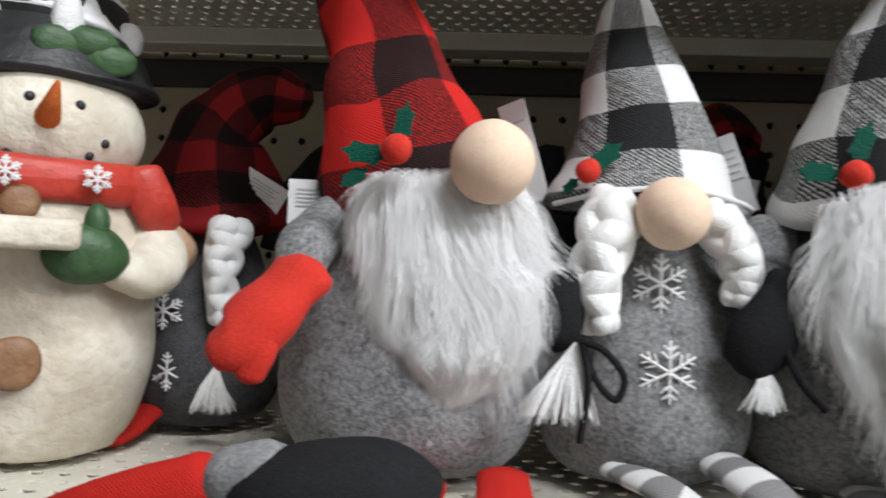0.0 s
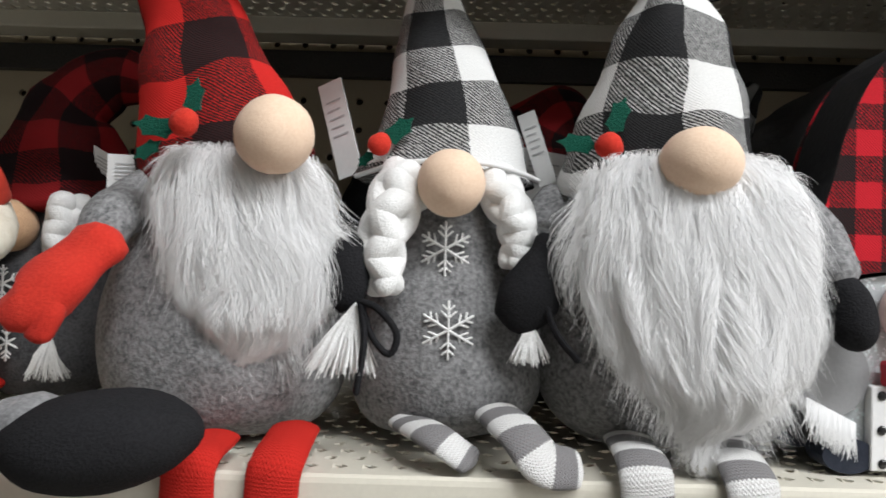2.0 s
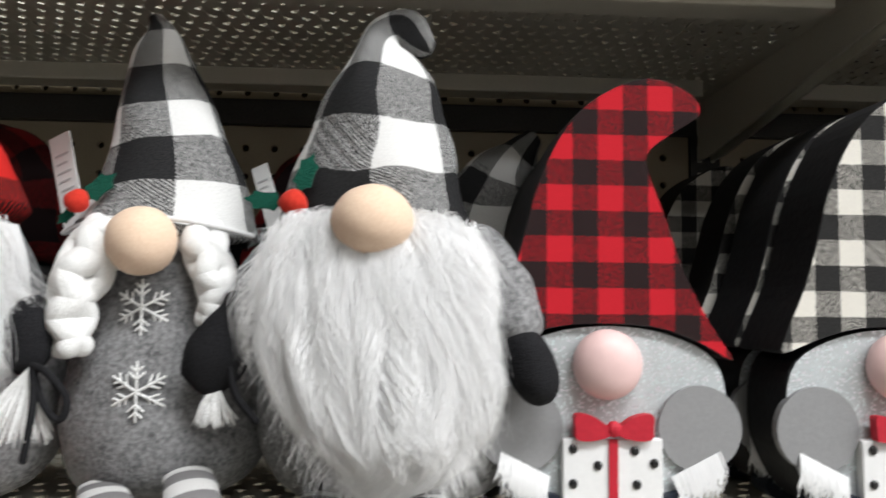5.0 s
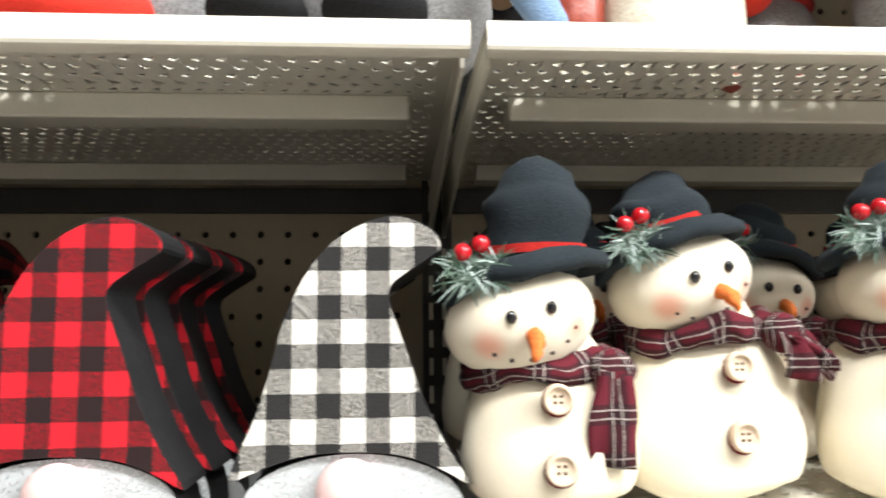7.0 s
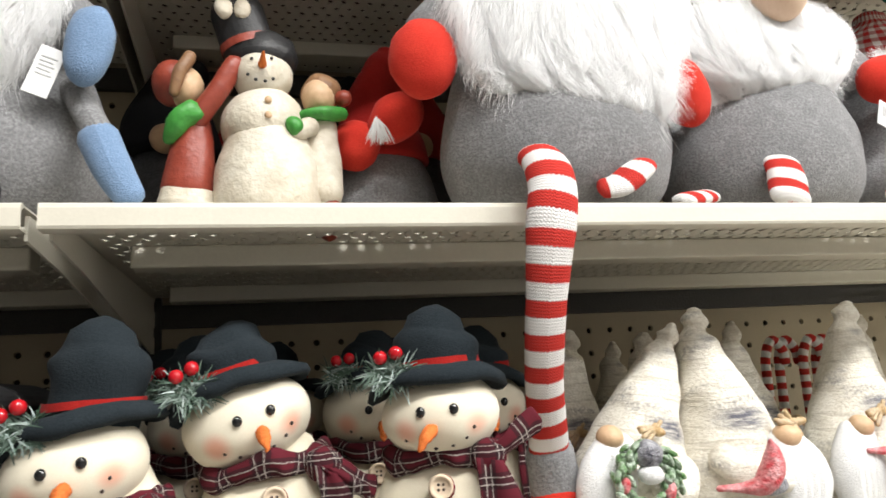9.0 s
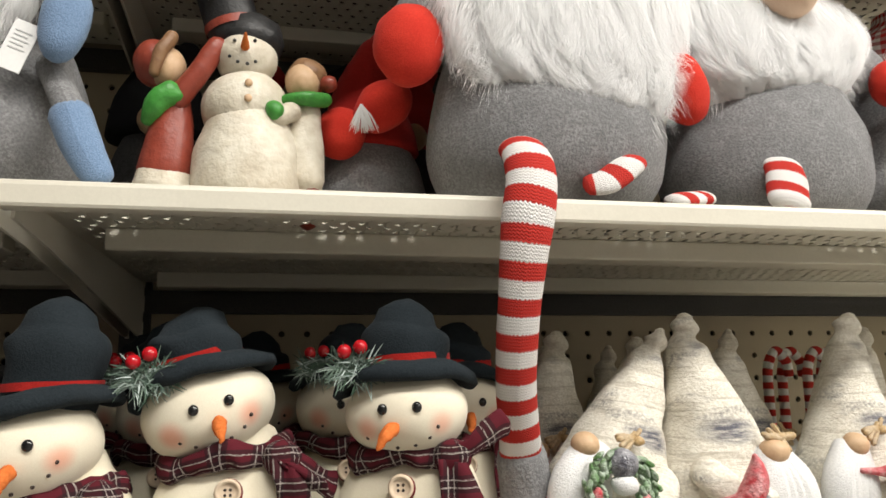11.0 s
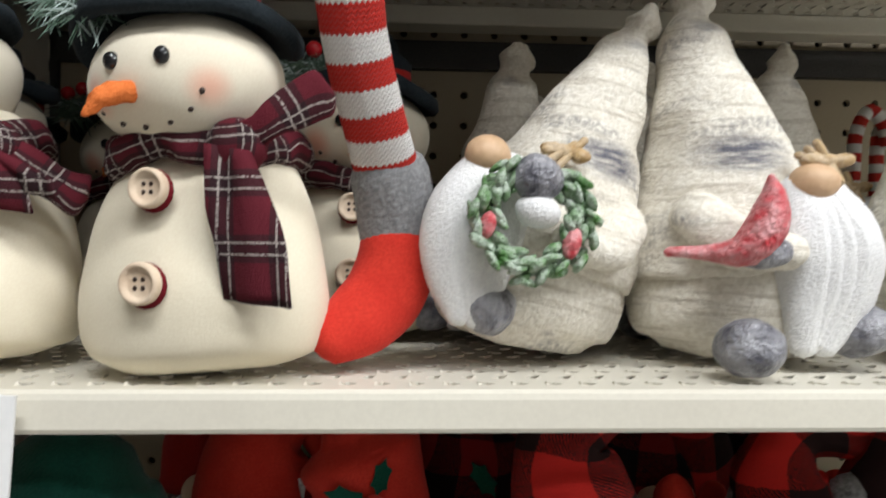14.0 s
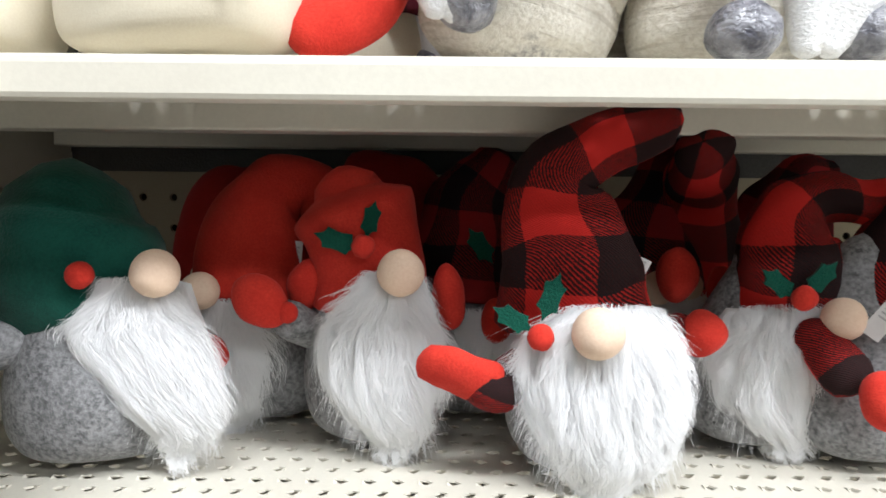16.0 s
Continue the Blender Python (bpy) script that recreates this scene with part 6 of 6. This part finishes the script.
    tube(g, [(cx - 0.008, y - 0.014, z + 0.108, 0.004), (cx - 0.004, y - 0.016, z + 0.124, 0.005), (cx + 0.003, y - 0.012, z + 0.138, 0.005)], 12, 8, 1, True, 0.001, 90, BR)
    # child in a cream coat
    cx = x + 0.046
    tube(g, [(cx, y, z + 0.004, 0.010), (cx, y, z + 0.03, 0.009)], 12, 6, mat=RD)
    tube(g, [(cx - 0.006, y, z + 0.034, 0.018), (cx - 0.005, y, z + 0.062, 0.016), (cx - 0.004, y, z + 0.09, 0.012)], 20, 10, 0.85, True, 0.001, 60, CR)
    tube(g, [(cx - 0.014, y - 0.012, z + 0.084, 0.008), (cx - 0.024, y - 0.02, z + 0.076, 0.007)], 12, 6, 1, True, 0, 1, CR)
    egg(g, cx - 0.026, y - 0.024, z + 0.080, 0.007, 0.006, 0.008, 14, 10, 0.001, 90, GR)
    tube(g, [(cx - 0.018, y - 0.012, z + 0.092, 0.006), (cx - 0.004, y - 0.015, z + 0.094, 0.0065), (cx + 0.012, y - 0.008, z + 0.096, 0.006)], 12, 8, 0.8, True, 0.001, 90, GR)
    egg(g, cx - 0.006, y - 0.002, z + 0.112, 0.0135, 0.014, 0.0155, 20, 14, 0, 1, TN)
    egg(g, cx - 0.003, y + 0.004, z + 0.119, 0.0165, 0.016, 0.0155, 20, 14, 0.002, 80, BR)
    egg(g, cx + 0.014, y - 0.004, z + 0.112, 0.007, 0.007, 0.007, 12, 8, 0.001, 90, RD)
    return solo("carol_singer_figurine", g, [RESIN, RRUST, RBRIGHT, RSKIN, RBLACK, RBROWN, CARROT, RESIN], "painted resin snowman with two small carol singers", "figurine", smooth=True, m=pose(x, y, z))


carol_figurine()

UPG = "gnomes on the upper shelf"
gnome("large grey plush gnome with white beard and dangling striped leg", (0.900, 0.384, Z_UP), (0.097, 0.078, 0.215),
      ([(0.905, 0.41, 1.807, 0.085), (0.905, 0.41, 1.823, 0.07), (0.908, 0.41, 1.841, 0.05), (0.915, 0.412, 1.859, 0.03), (0.93, 0.414, 1.870, 0.012)], CHECK_NORDIC, 0.85, 0.004),
      (0.920, 0.325, 1.835, 0.026, SKIN), ([(1.845, 0.815, 1.000), (1.790, 0.810, 0.999), (1.740, 0.817, 0.993), (1.715, 0.832, 0.985), (1.695, 0.862, 0.970), (1.674, 0.900, 0.945)], 0.350, 0.044, 4600, 0.045),
      [([(0.812, 0.38, 1.80, 0.022), (0.792, 0.36, 1.775, 0.020)], LGREY, (0.783, 0.345, 1.744, 0.027, 0.020, 0.032, 12, 0), RED), ([(0.990, 0.38, 1.80, 0.022), (1.000, 0.36, 1.76, 0.020)], LGREY, (0.998, 0.340, 1.722, 0.021, 0.018, 0.030, -14, 0), RED)],
      [([(0.853, 0.303, 1.652, 0.0165), (0.852, 0.288, 1.640, 0.0168), (0.851, 0.280, 1.622, 0.0170), (0.846, 0.277, 1.595, 0.0168), (0.843, 0.288, 1.55, 0.0140), (0.846, 0.312, 1.50, 0.0135), (0.855, 0.338, 1.462, 0.0140), (0.859, 0.350, 1.448, 0.0145)], KNIT_RW, 0.62), ([(0.945, 0.350, 1.660, 0.012), (0.938, 0.318, 1.652, 0.0125), (0.918, 0.311, 1.636, 0.012), (0.905, 0.314, 1.633, 0.010)], KNIT_RW, 0.5)],
      (), None, (), UPG, LGREY,
      lambda G, th: [part("cuff", tube(G(), [(0.860, 0.351, 1.448, 0.0178), (0.865, 0.357, 1.422, 0.0185)], 24, 8, 0.8, True, 0.0008, 60), LGREY, th, "grey felt boot cuff"),
                     part("boot", tube(G(), [(0.865, 0.357, 1.420, 0.0180), (0.863, 0.356, 1.406, 0.0185), (0.857, 0.352, 1.393, 0.0180), (0.847, 0.346, 1.383, 0.0160), (0.836, 0.341, 1.376, 0.0120)], 26, 18, 0.8, True, 0.001, 50), RED, th, "red felt boot")])
gnome("large grey plush gnome with white beard and patterned hat", (1.115, 0.412, Z_UP), (0.095, 0.075, 0.20),
      ([(1.115, 0.425, 1.800, 0.082), (1.115, 0.425, 1.818, 0.066), (1.118, 0.427, 1.836, 0.045), (1.125, 0.43, 1.856, 0.022), (1.13, 0.43, 1.867, 0.01)], CHECK_NORDIC, 0.85, 0.004),
      (1.110, 0.348, 1.822, 0.025, SKIN), ([(1.830, 0.990, 1.205), (1.790, 0.985, 1.203), (1.755, 1.000, 1.180), (1.737, 1.028, 1.152), (1.718, 1.060, 1.120)], 0.388, 0.042, 3600, 0.040),
      [([(1.200, 0.40, 1.80, 0.020), (1.213, 0.385, 1.77, 0.019)], LGREY, (1.222, 0.365, 1.755, 0.026, 0.018, 0.022, -30, 0), RED)],
      [([(1.078, 0.338, 1.662, 0.0160), (1.075, 0.331, 1.650, 0.0165), (1.070, 0.325, 1.636, 0.0165), (1.067, 0.320, 1.628, 0.0165)], KNIT_RW, 0.5), ([(1.02, 0.36, 1.64, 0.012), (0.995, 0.345, 1.634, 0.012), (0.985, 0.34, 1.631, 0.010)], KNIT_RW, 0.5)], (), None, (), UPG, LGREY)
gnome("large grey plush girl gnome with patterned red hat", (1.300, 0.440, Z_UP), (0.090, 0.072, 0.19),
      ([(1.30, 0.44, 1.790, 0.08), (1.30, 0.44, 1.814, 0.065), (1.30, 0.44, 1.832, 0.045), (1.30, 0.44, 1.854, 0.02)], CHECK_NORDIC, 0.85, 0.004), (1.285, 0.365, 1.80, 0.025, SKIN), (1.235, 1.365, 1.80, 1.30, 1.70, 0.395, 0.035, 1500, 0.05),
      [], [([(1.25, 0.38, 1.65, 0.015), (1.225, 0.35, 1.645, 0.015), (1.19, 0.335, 1.636, 0.014)], KNIT_RW, 0.6)], (), (1.255, 0.36, 1.835, 0.010), [(1.25, 0.362, 1.835, 150, 0.014)], UPG, LGREY)
gnome("small grey plush gnome with red mittens", (0.765, 0.465, Z_UP), (0.052, 0.045, 0.10),
      ([(0.765, 0.465, 1.700, 0.045), (0.765, 0.465, 1.740, 0.035), (0.77, 0.467, 1.790, 0.018), (0.775, 0.468, 1.809, 0.008)], DRED, 0.85, 0.003), None, None,
      [(None, None, (0.738, 0.420, 1.700, 0.021, 0.016, 0.022, 20, 0), RED), (None, None, (0.772, 0.410, 1.722, 0.027, 0.018, 0.020, -40, 0), RED)],
      [([(0.768, 0.43, 1.645, 0.010), (0.765, 0.405, 1.634, 0.011), (0.763, 0.395, 1.632, 0.010)], KNIT_RW, 0.6)], (), None, (), UPG, LGREY,
      lambda G, th: part("tassel", (lambda g: (tassel(g, 0.752, 0.392, 1.715, 0.022, 0.1, 90), g)[1])(G()), YARN, th, "white yarn tassel"))


def blue_bits(G, th):
    g = G()
    mitten(g, 0.549, 0.345, 1.742, 0.0165, 0.012, 0.030, 8, 0)
    part("mitten", g, BLUE, th, "dusty blue felt mitten")
    g = G()
    tube(g, [(0.556, 0.35, 1.678, 0.014), (0.566, 0.345, 1.655, 0.013), (0.578, 0.342, 1.634, 0.010)], 18, 8, 0.8, True, 0.001, 60)
    part("boot", g, BLUE, th, "dusty blue felt boot")
    g = G()
    tube(g, [(0.535, 0.37, 1.72, 0.010), (0.548, 0.358, 1.695, 0.010), (0.556, 0.35, 1.68, 0.010)], 14, 8)
    part("leg", g, LGREY, th)


gnome("large grey plush gnome with dusty blue mittens", (0.470, 0.415, Z_UP), (0.082, 0.068, 0.19),
      ([(0.47, 0.415, 1.790, 0.07), (0.47, 0.415, 1.818, 0.055), (0.47, 0.415, 1.841, 0.03), (0.47, 0.415, 1.859, 0.012)], BLUE, 0.85, 0.004), (0.47, 0.34, 1.81, 0.024, SKIN), (0.405, 0.535, 1.81, 0.47, 1.70, 0.372, 0.035, 1500, 0.05),
      [([(0.525, 0.39, 1.79, 0.016), (0.543, 0.365, 1.768, 0.015)], LGREY, None, None)], [], [((0.410, 0.330, Z_UP + 0.0135, 0.028, 0.024, 0.015), BLACK), ((0.475, 0.328, Z_UP + 0.0155, 0.030, 0.024, 0.017), BLACK)], None, (), UPG, LGREY, blue_bits)
gnome("large grey plush gnome with red trousers", (0.330, 0.420, Z_UP), (0.078, 0.065, 0.19),
      ([(0.33, 0.42, 1.790, 0.07), (0.33, 0.42, 1.818, 0.055), (0.33, 0.42, 1.841, 0.03), (0.33, 0.42, 1.859, 0.012)], CHECK_NORDIC, 0.85, 0.004), (0.33, 0.345, 1.81, 0.024, SKIN), (0.27, 0.39, 1.81, 0.33, 1.70, 0.375, 0.035, 1200, 0.05),
      [], [([(0.33, 0.36, 1.642, 0.018), (0.300, 0.335, 1.640, 0.018), (0.262, 0.325, 1.640, 0.017)], RED, 0.9)], [], None, (), UPG, LGREY)
swing_tag(0.522, 0.345, 1.722, 0.016, 0.036, 18, 10)
swing_tag(1.205, 0.350, 1.712, 0.022, 0.024, 20, 10)

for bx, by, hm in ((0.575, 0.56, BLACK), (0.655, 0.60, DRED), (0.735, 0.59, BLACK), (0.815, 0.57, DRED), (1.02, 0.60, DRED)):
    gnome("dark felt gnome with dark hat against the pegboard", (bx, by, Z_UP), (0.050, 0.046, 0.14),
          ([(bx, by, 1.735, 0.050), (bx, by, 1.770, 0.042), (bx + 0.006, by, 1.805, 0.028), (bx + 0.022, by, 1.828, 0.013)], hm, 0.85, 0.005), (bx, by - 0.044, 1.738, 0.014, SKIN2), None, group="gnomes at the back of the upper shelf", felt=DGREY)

# ---- lower shelf ----
LOWG = "gnomes on the lower shelf"
gnome("grey felt gnome with white beard and green hat", (0.714, 0.405, Z_LOW), (0.047, 0.046, 0.108),
      ([(0.706, 0.404, 1.244, 0.0400), (0.702, 0.404, 1.260, 0.0445), (0.699, 0.404, 1.276, 0.0455), (0.698, 0.405, 1.289, 0.0420), (0.698, 0.406, 1.297, 0.0350)], TEAL, 0.85, 0.0035),
      (0.7590, 0.366, 1.2705, 0.0115, SKIN), ([(1.266, 0.722, 0.767), (1.251, 0.709, 0.772), (1.237, 0.704, 0.777), (1.213, 0.726, 0.781), (1.193, 0.750, 0.781), (1.179, 0.760, 0.769)], 0.388, 0.023, 2800, 0.032),
      [([(0.690, 0.39, 1.245, 0.013), (0.676, 0.375, 1.232, 0.013), (0.668, 0.368, 1.238, 0.0125)], GREY, (0.656, 0.362, 1.249, 0.014, 0.010, 0.012, 40, 0), RED)], [], (), (0.7235, 0.3655, 1.2695, 0.0066), (), LOWG)
gnome("grey felt gnome with white beard and bent red hat", (0.782, 0.478, Z_LOW), (0.042, 0.040, 0.105),
      ([(0.777, 0.470, 1.247, 0.038), (0.779, 0.470, 1.277, 0.0345), (0.786, 0.471, 1.297, 0.030), (0.797, 0.472, 1.309, 0.0225), (0.814, 0.472, 1.309, 0.0165), (0.824, 0.470, 1.292, 0.0115)], RED, 0.85, 0.004),
      (0.755, 0.436, 1.252, 0.0110, SKIN), ([(1.245, 0.750, 0.784), (1.228, 0.756, 0.791), (1.208, 0.761, 0.794), (1.185, 0.763, 0.787), (1.171, 0.766, 0.775)], 0.455, 0.018, 1500, 0.034),
      [([(0.818, 0.46, 1.235, 0.011), (0.822, 0.43, 1.232, 0.0115), (0.812, 0.415, 1.240, 0.0115)], GREY, (0.798, 0.405, 1.252, 0.0165, 0.010, 0.0135, 38, 1), RED), (None, None, (0.769, 0.415, 1.222, 0.008, 0.007, 0.010, -20, 0), RED)], [], (), None, (), LOWG)
gnome("grey felt gnome with white beard and red felt hat", (0.853, 0.440, Z_LOW), (0.040, 0.038, 0.110),
      ([(0.853, 0.432, 1.246, 0.0335), (0.853, 0.432, 1.268, 0.0310), (0.848, 0.433, 1.288, 0.0325), (0.843, 0.434, 1.301, 0.0340), (0.840, 0.435, 1.309, 0.0190)], RED, 0.85, 0.003),
      (0.8725, 0.390, 1.2695, 0.0120, SKIN), ([(1.268, 0.850, 0.884), (1.250, 0.838, 0.889), (1.235, 0.832, 0.891), (1.210, 0.836, 0.891), (1.190, 0.850, 0.887), (1.176, 0.862, 0.878)], 0.410, 0.021, 2400, 0.034),
      [(None, None, (0.818, 0.425, 1.258, 0.010, 0.009, 0.0145, 10, 0), RED), (None, None, (0.8965, 0.425, 1.252, 0.009, 0.009, 0.019, -6, 0), RED)], [], (), (0.8525, 0.4005, 1.2815, 0.0062), [(0.8495, 0.4035, 1.2805, 162, 0.0130), (0.8535, 0.4045, 1.286, 76, 0.0105)], LOWG)
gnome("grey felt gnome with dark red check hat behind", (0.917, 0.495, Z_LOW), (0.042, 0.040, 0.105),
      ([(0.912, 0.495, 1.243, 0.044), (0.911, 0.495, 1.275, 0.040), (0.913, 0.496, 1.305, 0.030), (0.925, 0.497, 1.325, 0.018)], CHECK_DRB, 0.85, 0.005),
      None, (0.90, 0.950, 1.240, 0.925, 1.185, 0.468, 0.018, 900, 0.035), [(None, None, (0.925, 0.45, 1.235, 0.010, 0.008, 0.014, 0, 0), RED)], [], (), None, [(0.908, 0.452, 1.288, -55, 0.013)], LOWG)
gnome("grey felt gnome with white beard and tall red check hat", (0.972, 0.402, Z_LOW), (0.045, 0.043, 0.098),
      ([(0.960, 0.402, 1.244, 0.0400), (0.958, 0.402, 1.268, 0.0370), (0.955, 0.403, 1.290, 0.0310), (0.951, 0.403, 1.308, 0.0250), (0.954, 0.402, 1.323, 0.0195), (0.968, 0.400, 1.331, 0.0165), (0.986, 0.398, 1.337, 0.0150), (1.003, 0.396, 1.344, 0.0120)], CHECK_RBS, 0.85, 0.007, 0.006, 0.0),
      (0.9635, 0.348, 1.2485, 0.0118, SKIN), ([(1.258, 0.947, 1.000), (1.243, 0.935, 1.006), (1.222, 0.931, 1.009), (1.200, 0.937, 1.006), (1.185, 0.947, 0.999), (1.169, 0.957, 0.986)], 0.378, 0.025, 3000, 0.030),
      [([(0.936, 0.39, 1.222, 0.012), (0.922, 0.372, 1.217, 0.0125), (0.914, 0.366, 1.220, 0.0125)], CHECK_RB, [(0.915, 0.366, 1.221, 0.0128), (0.906, 0.363, 1.225, 0.0130), (0.896, 0.361, 1.229, 0.0130), (0.888, 0.360, 1.232, 0.0100)], RED), ([(1.005, 0.395, 1.238, 0.012), (1.013, 0.39, 1.24, 0.012)], CHECK_RB, (1.022, 0.385, 1.242, 0.0120, 0.010, 0.0125, 30, 0), RED)],
      [], (), (0.9385, 0.3530, 1.2455, 0.0062), [(0.935, 0.357, 1.248, 150, 0.0110), (0.940, 0.358, 1.253, 70, 0.0120)], LOWG)
gnome("grey felt gnome with white beard and folded check hat", (1.070, 0.440, Z_LOW), (0.040, 0.038, 0.098),
      ([(1.086, 0.436, 1.248, 0.0350), (1.087, 0.436, 1.270, 0.0320), (1.086, 0.437, 1.289, 0.0260), (1.095, 0.438, 1.304, 0.0185), (1.116, 0.439, 1.307, 0.0145), (1.146, 0.440, 1.303, 0.0130)], CHECK_RBS, 0.85, 0.006, 0.02, 0.01),
      (1.0965, 0.395, 1.2485, 0.0110, SKIN), ([(1.252, 1.047, 1.100), (1.237, 1.039, 1.103), (1.222, 1.036, 1.103), (1.198, 1.046, 1.098), (1.176, 1.070, 1.088)], 0.420, 0.020, 2000, 0.034),
      [(None, None, (1.032, 0.46, 1.262, 0.012, 0.01, 0.017, 6, 0), RED)], [], (), (1.0755, 0.3935, 1.2590, 0.0064), [(1.072, 0.397, 1.259, 140, 0.0115), (1.079, 0.398, 1.261, 48, 0.0115)], LOWG)
gnome("grey felt gnome with red check sleeve", (1.122, 0.425, Z_LOW), (0.045, 0.043, 0.10),
      ([(1.150, 0.425, 1.25, 0.042), (1.152, 0.425, 1.28, 0.036), (1.158, 0.426, 1.305, 0.024), (1.165, 0.427, 1.325, 0.012)], CHECK_RB, 0.85, 0.005), (1.165, 0.375, 1.25, 0.0115, SKIN), (1.13, 1.185, 1.25, 1.15, 1.19, 0.395, 0.02, 1200, 0.036),
      [([(1.085, 0.40, 1.238, 0.012), (1.094, 0.385, 1.222, 0.0125)], CHECK_RB, (1.104, 0.368, 1.214, 0.012, 0.010, 0.015, -20, 0), RED)], [], (), None, (), LOWG)
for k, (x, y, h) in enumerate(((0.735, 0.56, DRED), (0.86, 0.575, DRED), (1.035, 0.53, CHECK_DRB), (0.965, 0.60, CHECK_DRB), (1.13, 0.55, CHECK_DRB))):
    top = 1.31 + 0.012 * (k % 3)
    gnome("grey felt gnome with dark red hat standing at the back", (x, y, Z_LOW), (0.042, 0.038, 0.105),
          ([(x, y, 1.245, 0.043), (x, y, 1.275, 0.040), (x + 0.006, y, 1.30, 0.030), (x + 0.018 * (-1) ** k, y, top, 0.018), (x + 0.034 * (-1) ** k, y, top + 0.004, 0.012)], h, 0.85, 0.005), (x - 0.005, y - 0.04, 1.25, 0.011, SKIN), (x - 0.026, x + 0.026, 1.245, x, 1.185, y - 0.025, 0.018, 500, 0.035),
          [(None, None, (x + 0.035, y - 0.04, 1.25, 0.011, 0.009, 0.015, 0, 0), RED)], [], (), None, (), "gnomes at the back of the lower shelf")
# a check hat tip that has flopped forward from the back row
gnome("grey felt gnome with forward-flopped check hat", (1.060, 0.545, Z_LOW), (0.040, 0.038, 0.10),
      ([(1.06, 0.54, 1.25, 0.042), (1.06, 0.53, 1.285, 0.036), (1.058, 0.51, 1.315, 0.026), (1.045, 0.46, 1.328, 0.018), (1.034, 0.43, 1.336, 0.0145)], CHECK_RB, 0.85, 0.004, 0.0, 0.0), (1.05, 0.50, 1.25, 0.011, SKIN), (1.035, 1.085, 1.245, 1.06, 1.185, 0.515, 0.018, 500, 0.035), group="gnomes at the back of the lower shelf")
swing_tag(0.995, 0.41, 1.2745, 0.014, 0.007, 25, 0)
swing_tag(1.112, 0.385, 1.252, 0.010, 0.026, 35, -25)
swing_tag(0.806, 0.452, 1.272, 0.008, 0.016, 5, 0)

# ---- price sign on the shelf edge ----
sign = thing("price_sign", pose(0.7275, FRONT - 0.0065, Z_MID_R - 0.001, 0, 3.6, 0), "white card price sign with a coral red panel", "sign")
part("card", box(Geo(), -0.100, 0, -0.0006, 0.0006, -0.150, 0.0), CARD, sign, smooth=False)
part("red_panel", box(Geo(), -0.093, -0.0065, -0.0011, -0.0008, -0.066, -0.009), SALE, sign, "coral red printed panel", smooth=False)
part("clip", box(Geo(), -0.062, -0.038, 0.001, 0.004, -0.012, 0.004, bevel=0.0006), CARD, sign, "clear plastic sign clip", smooth=False)
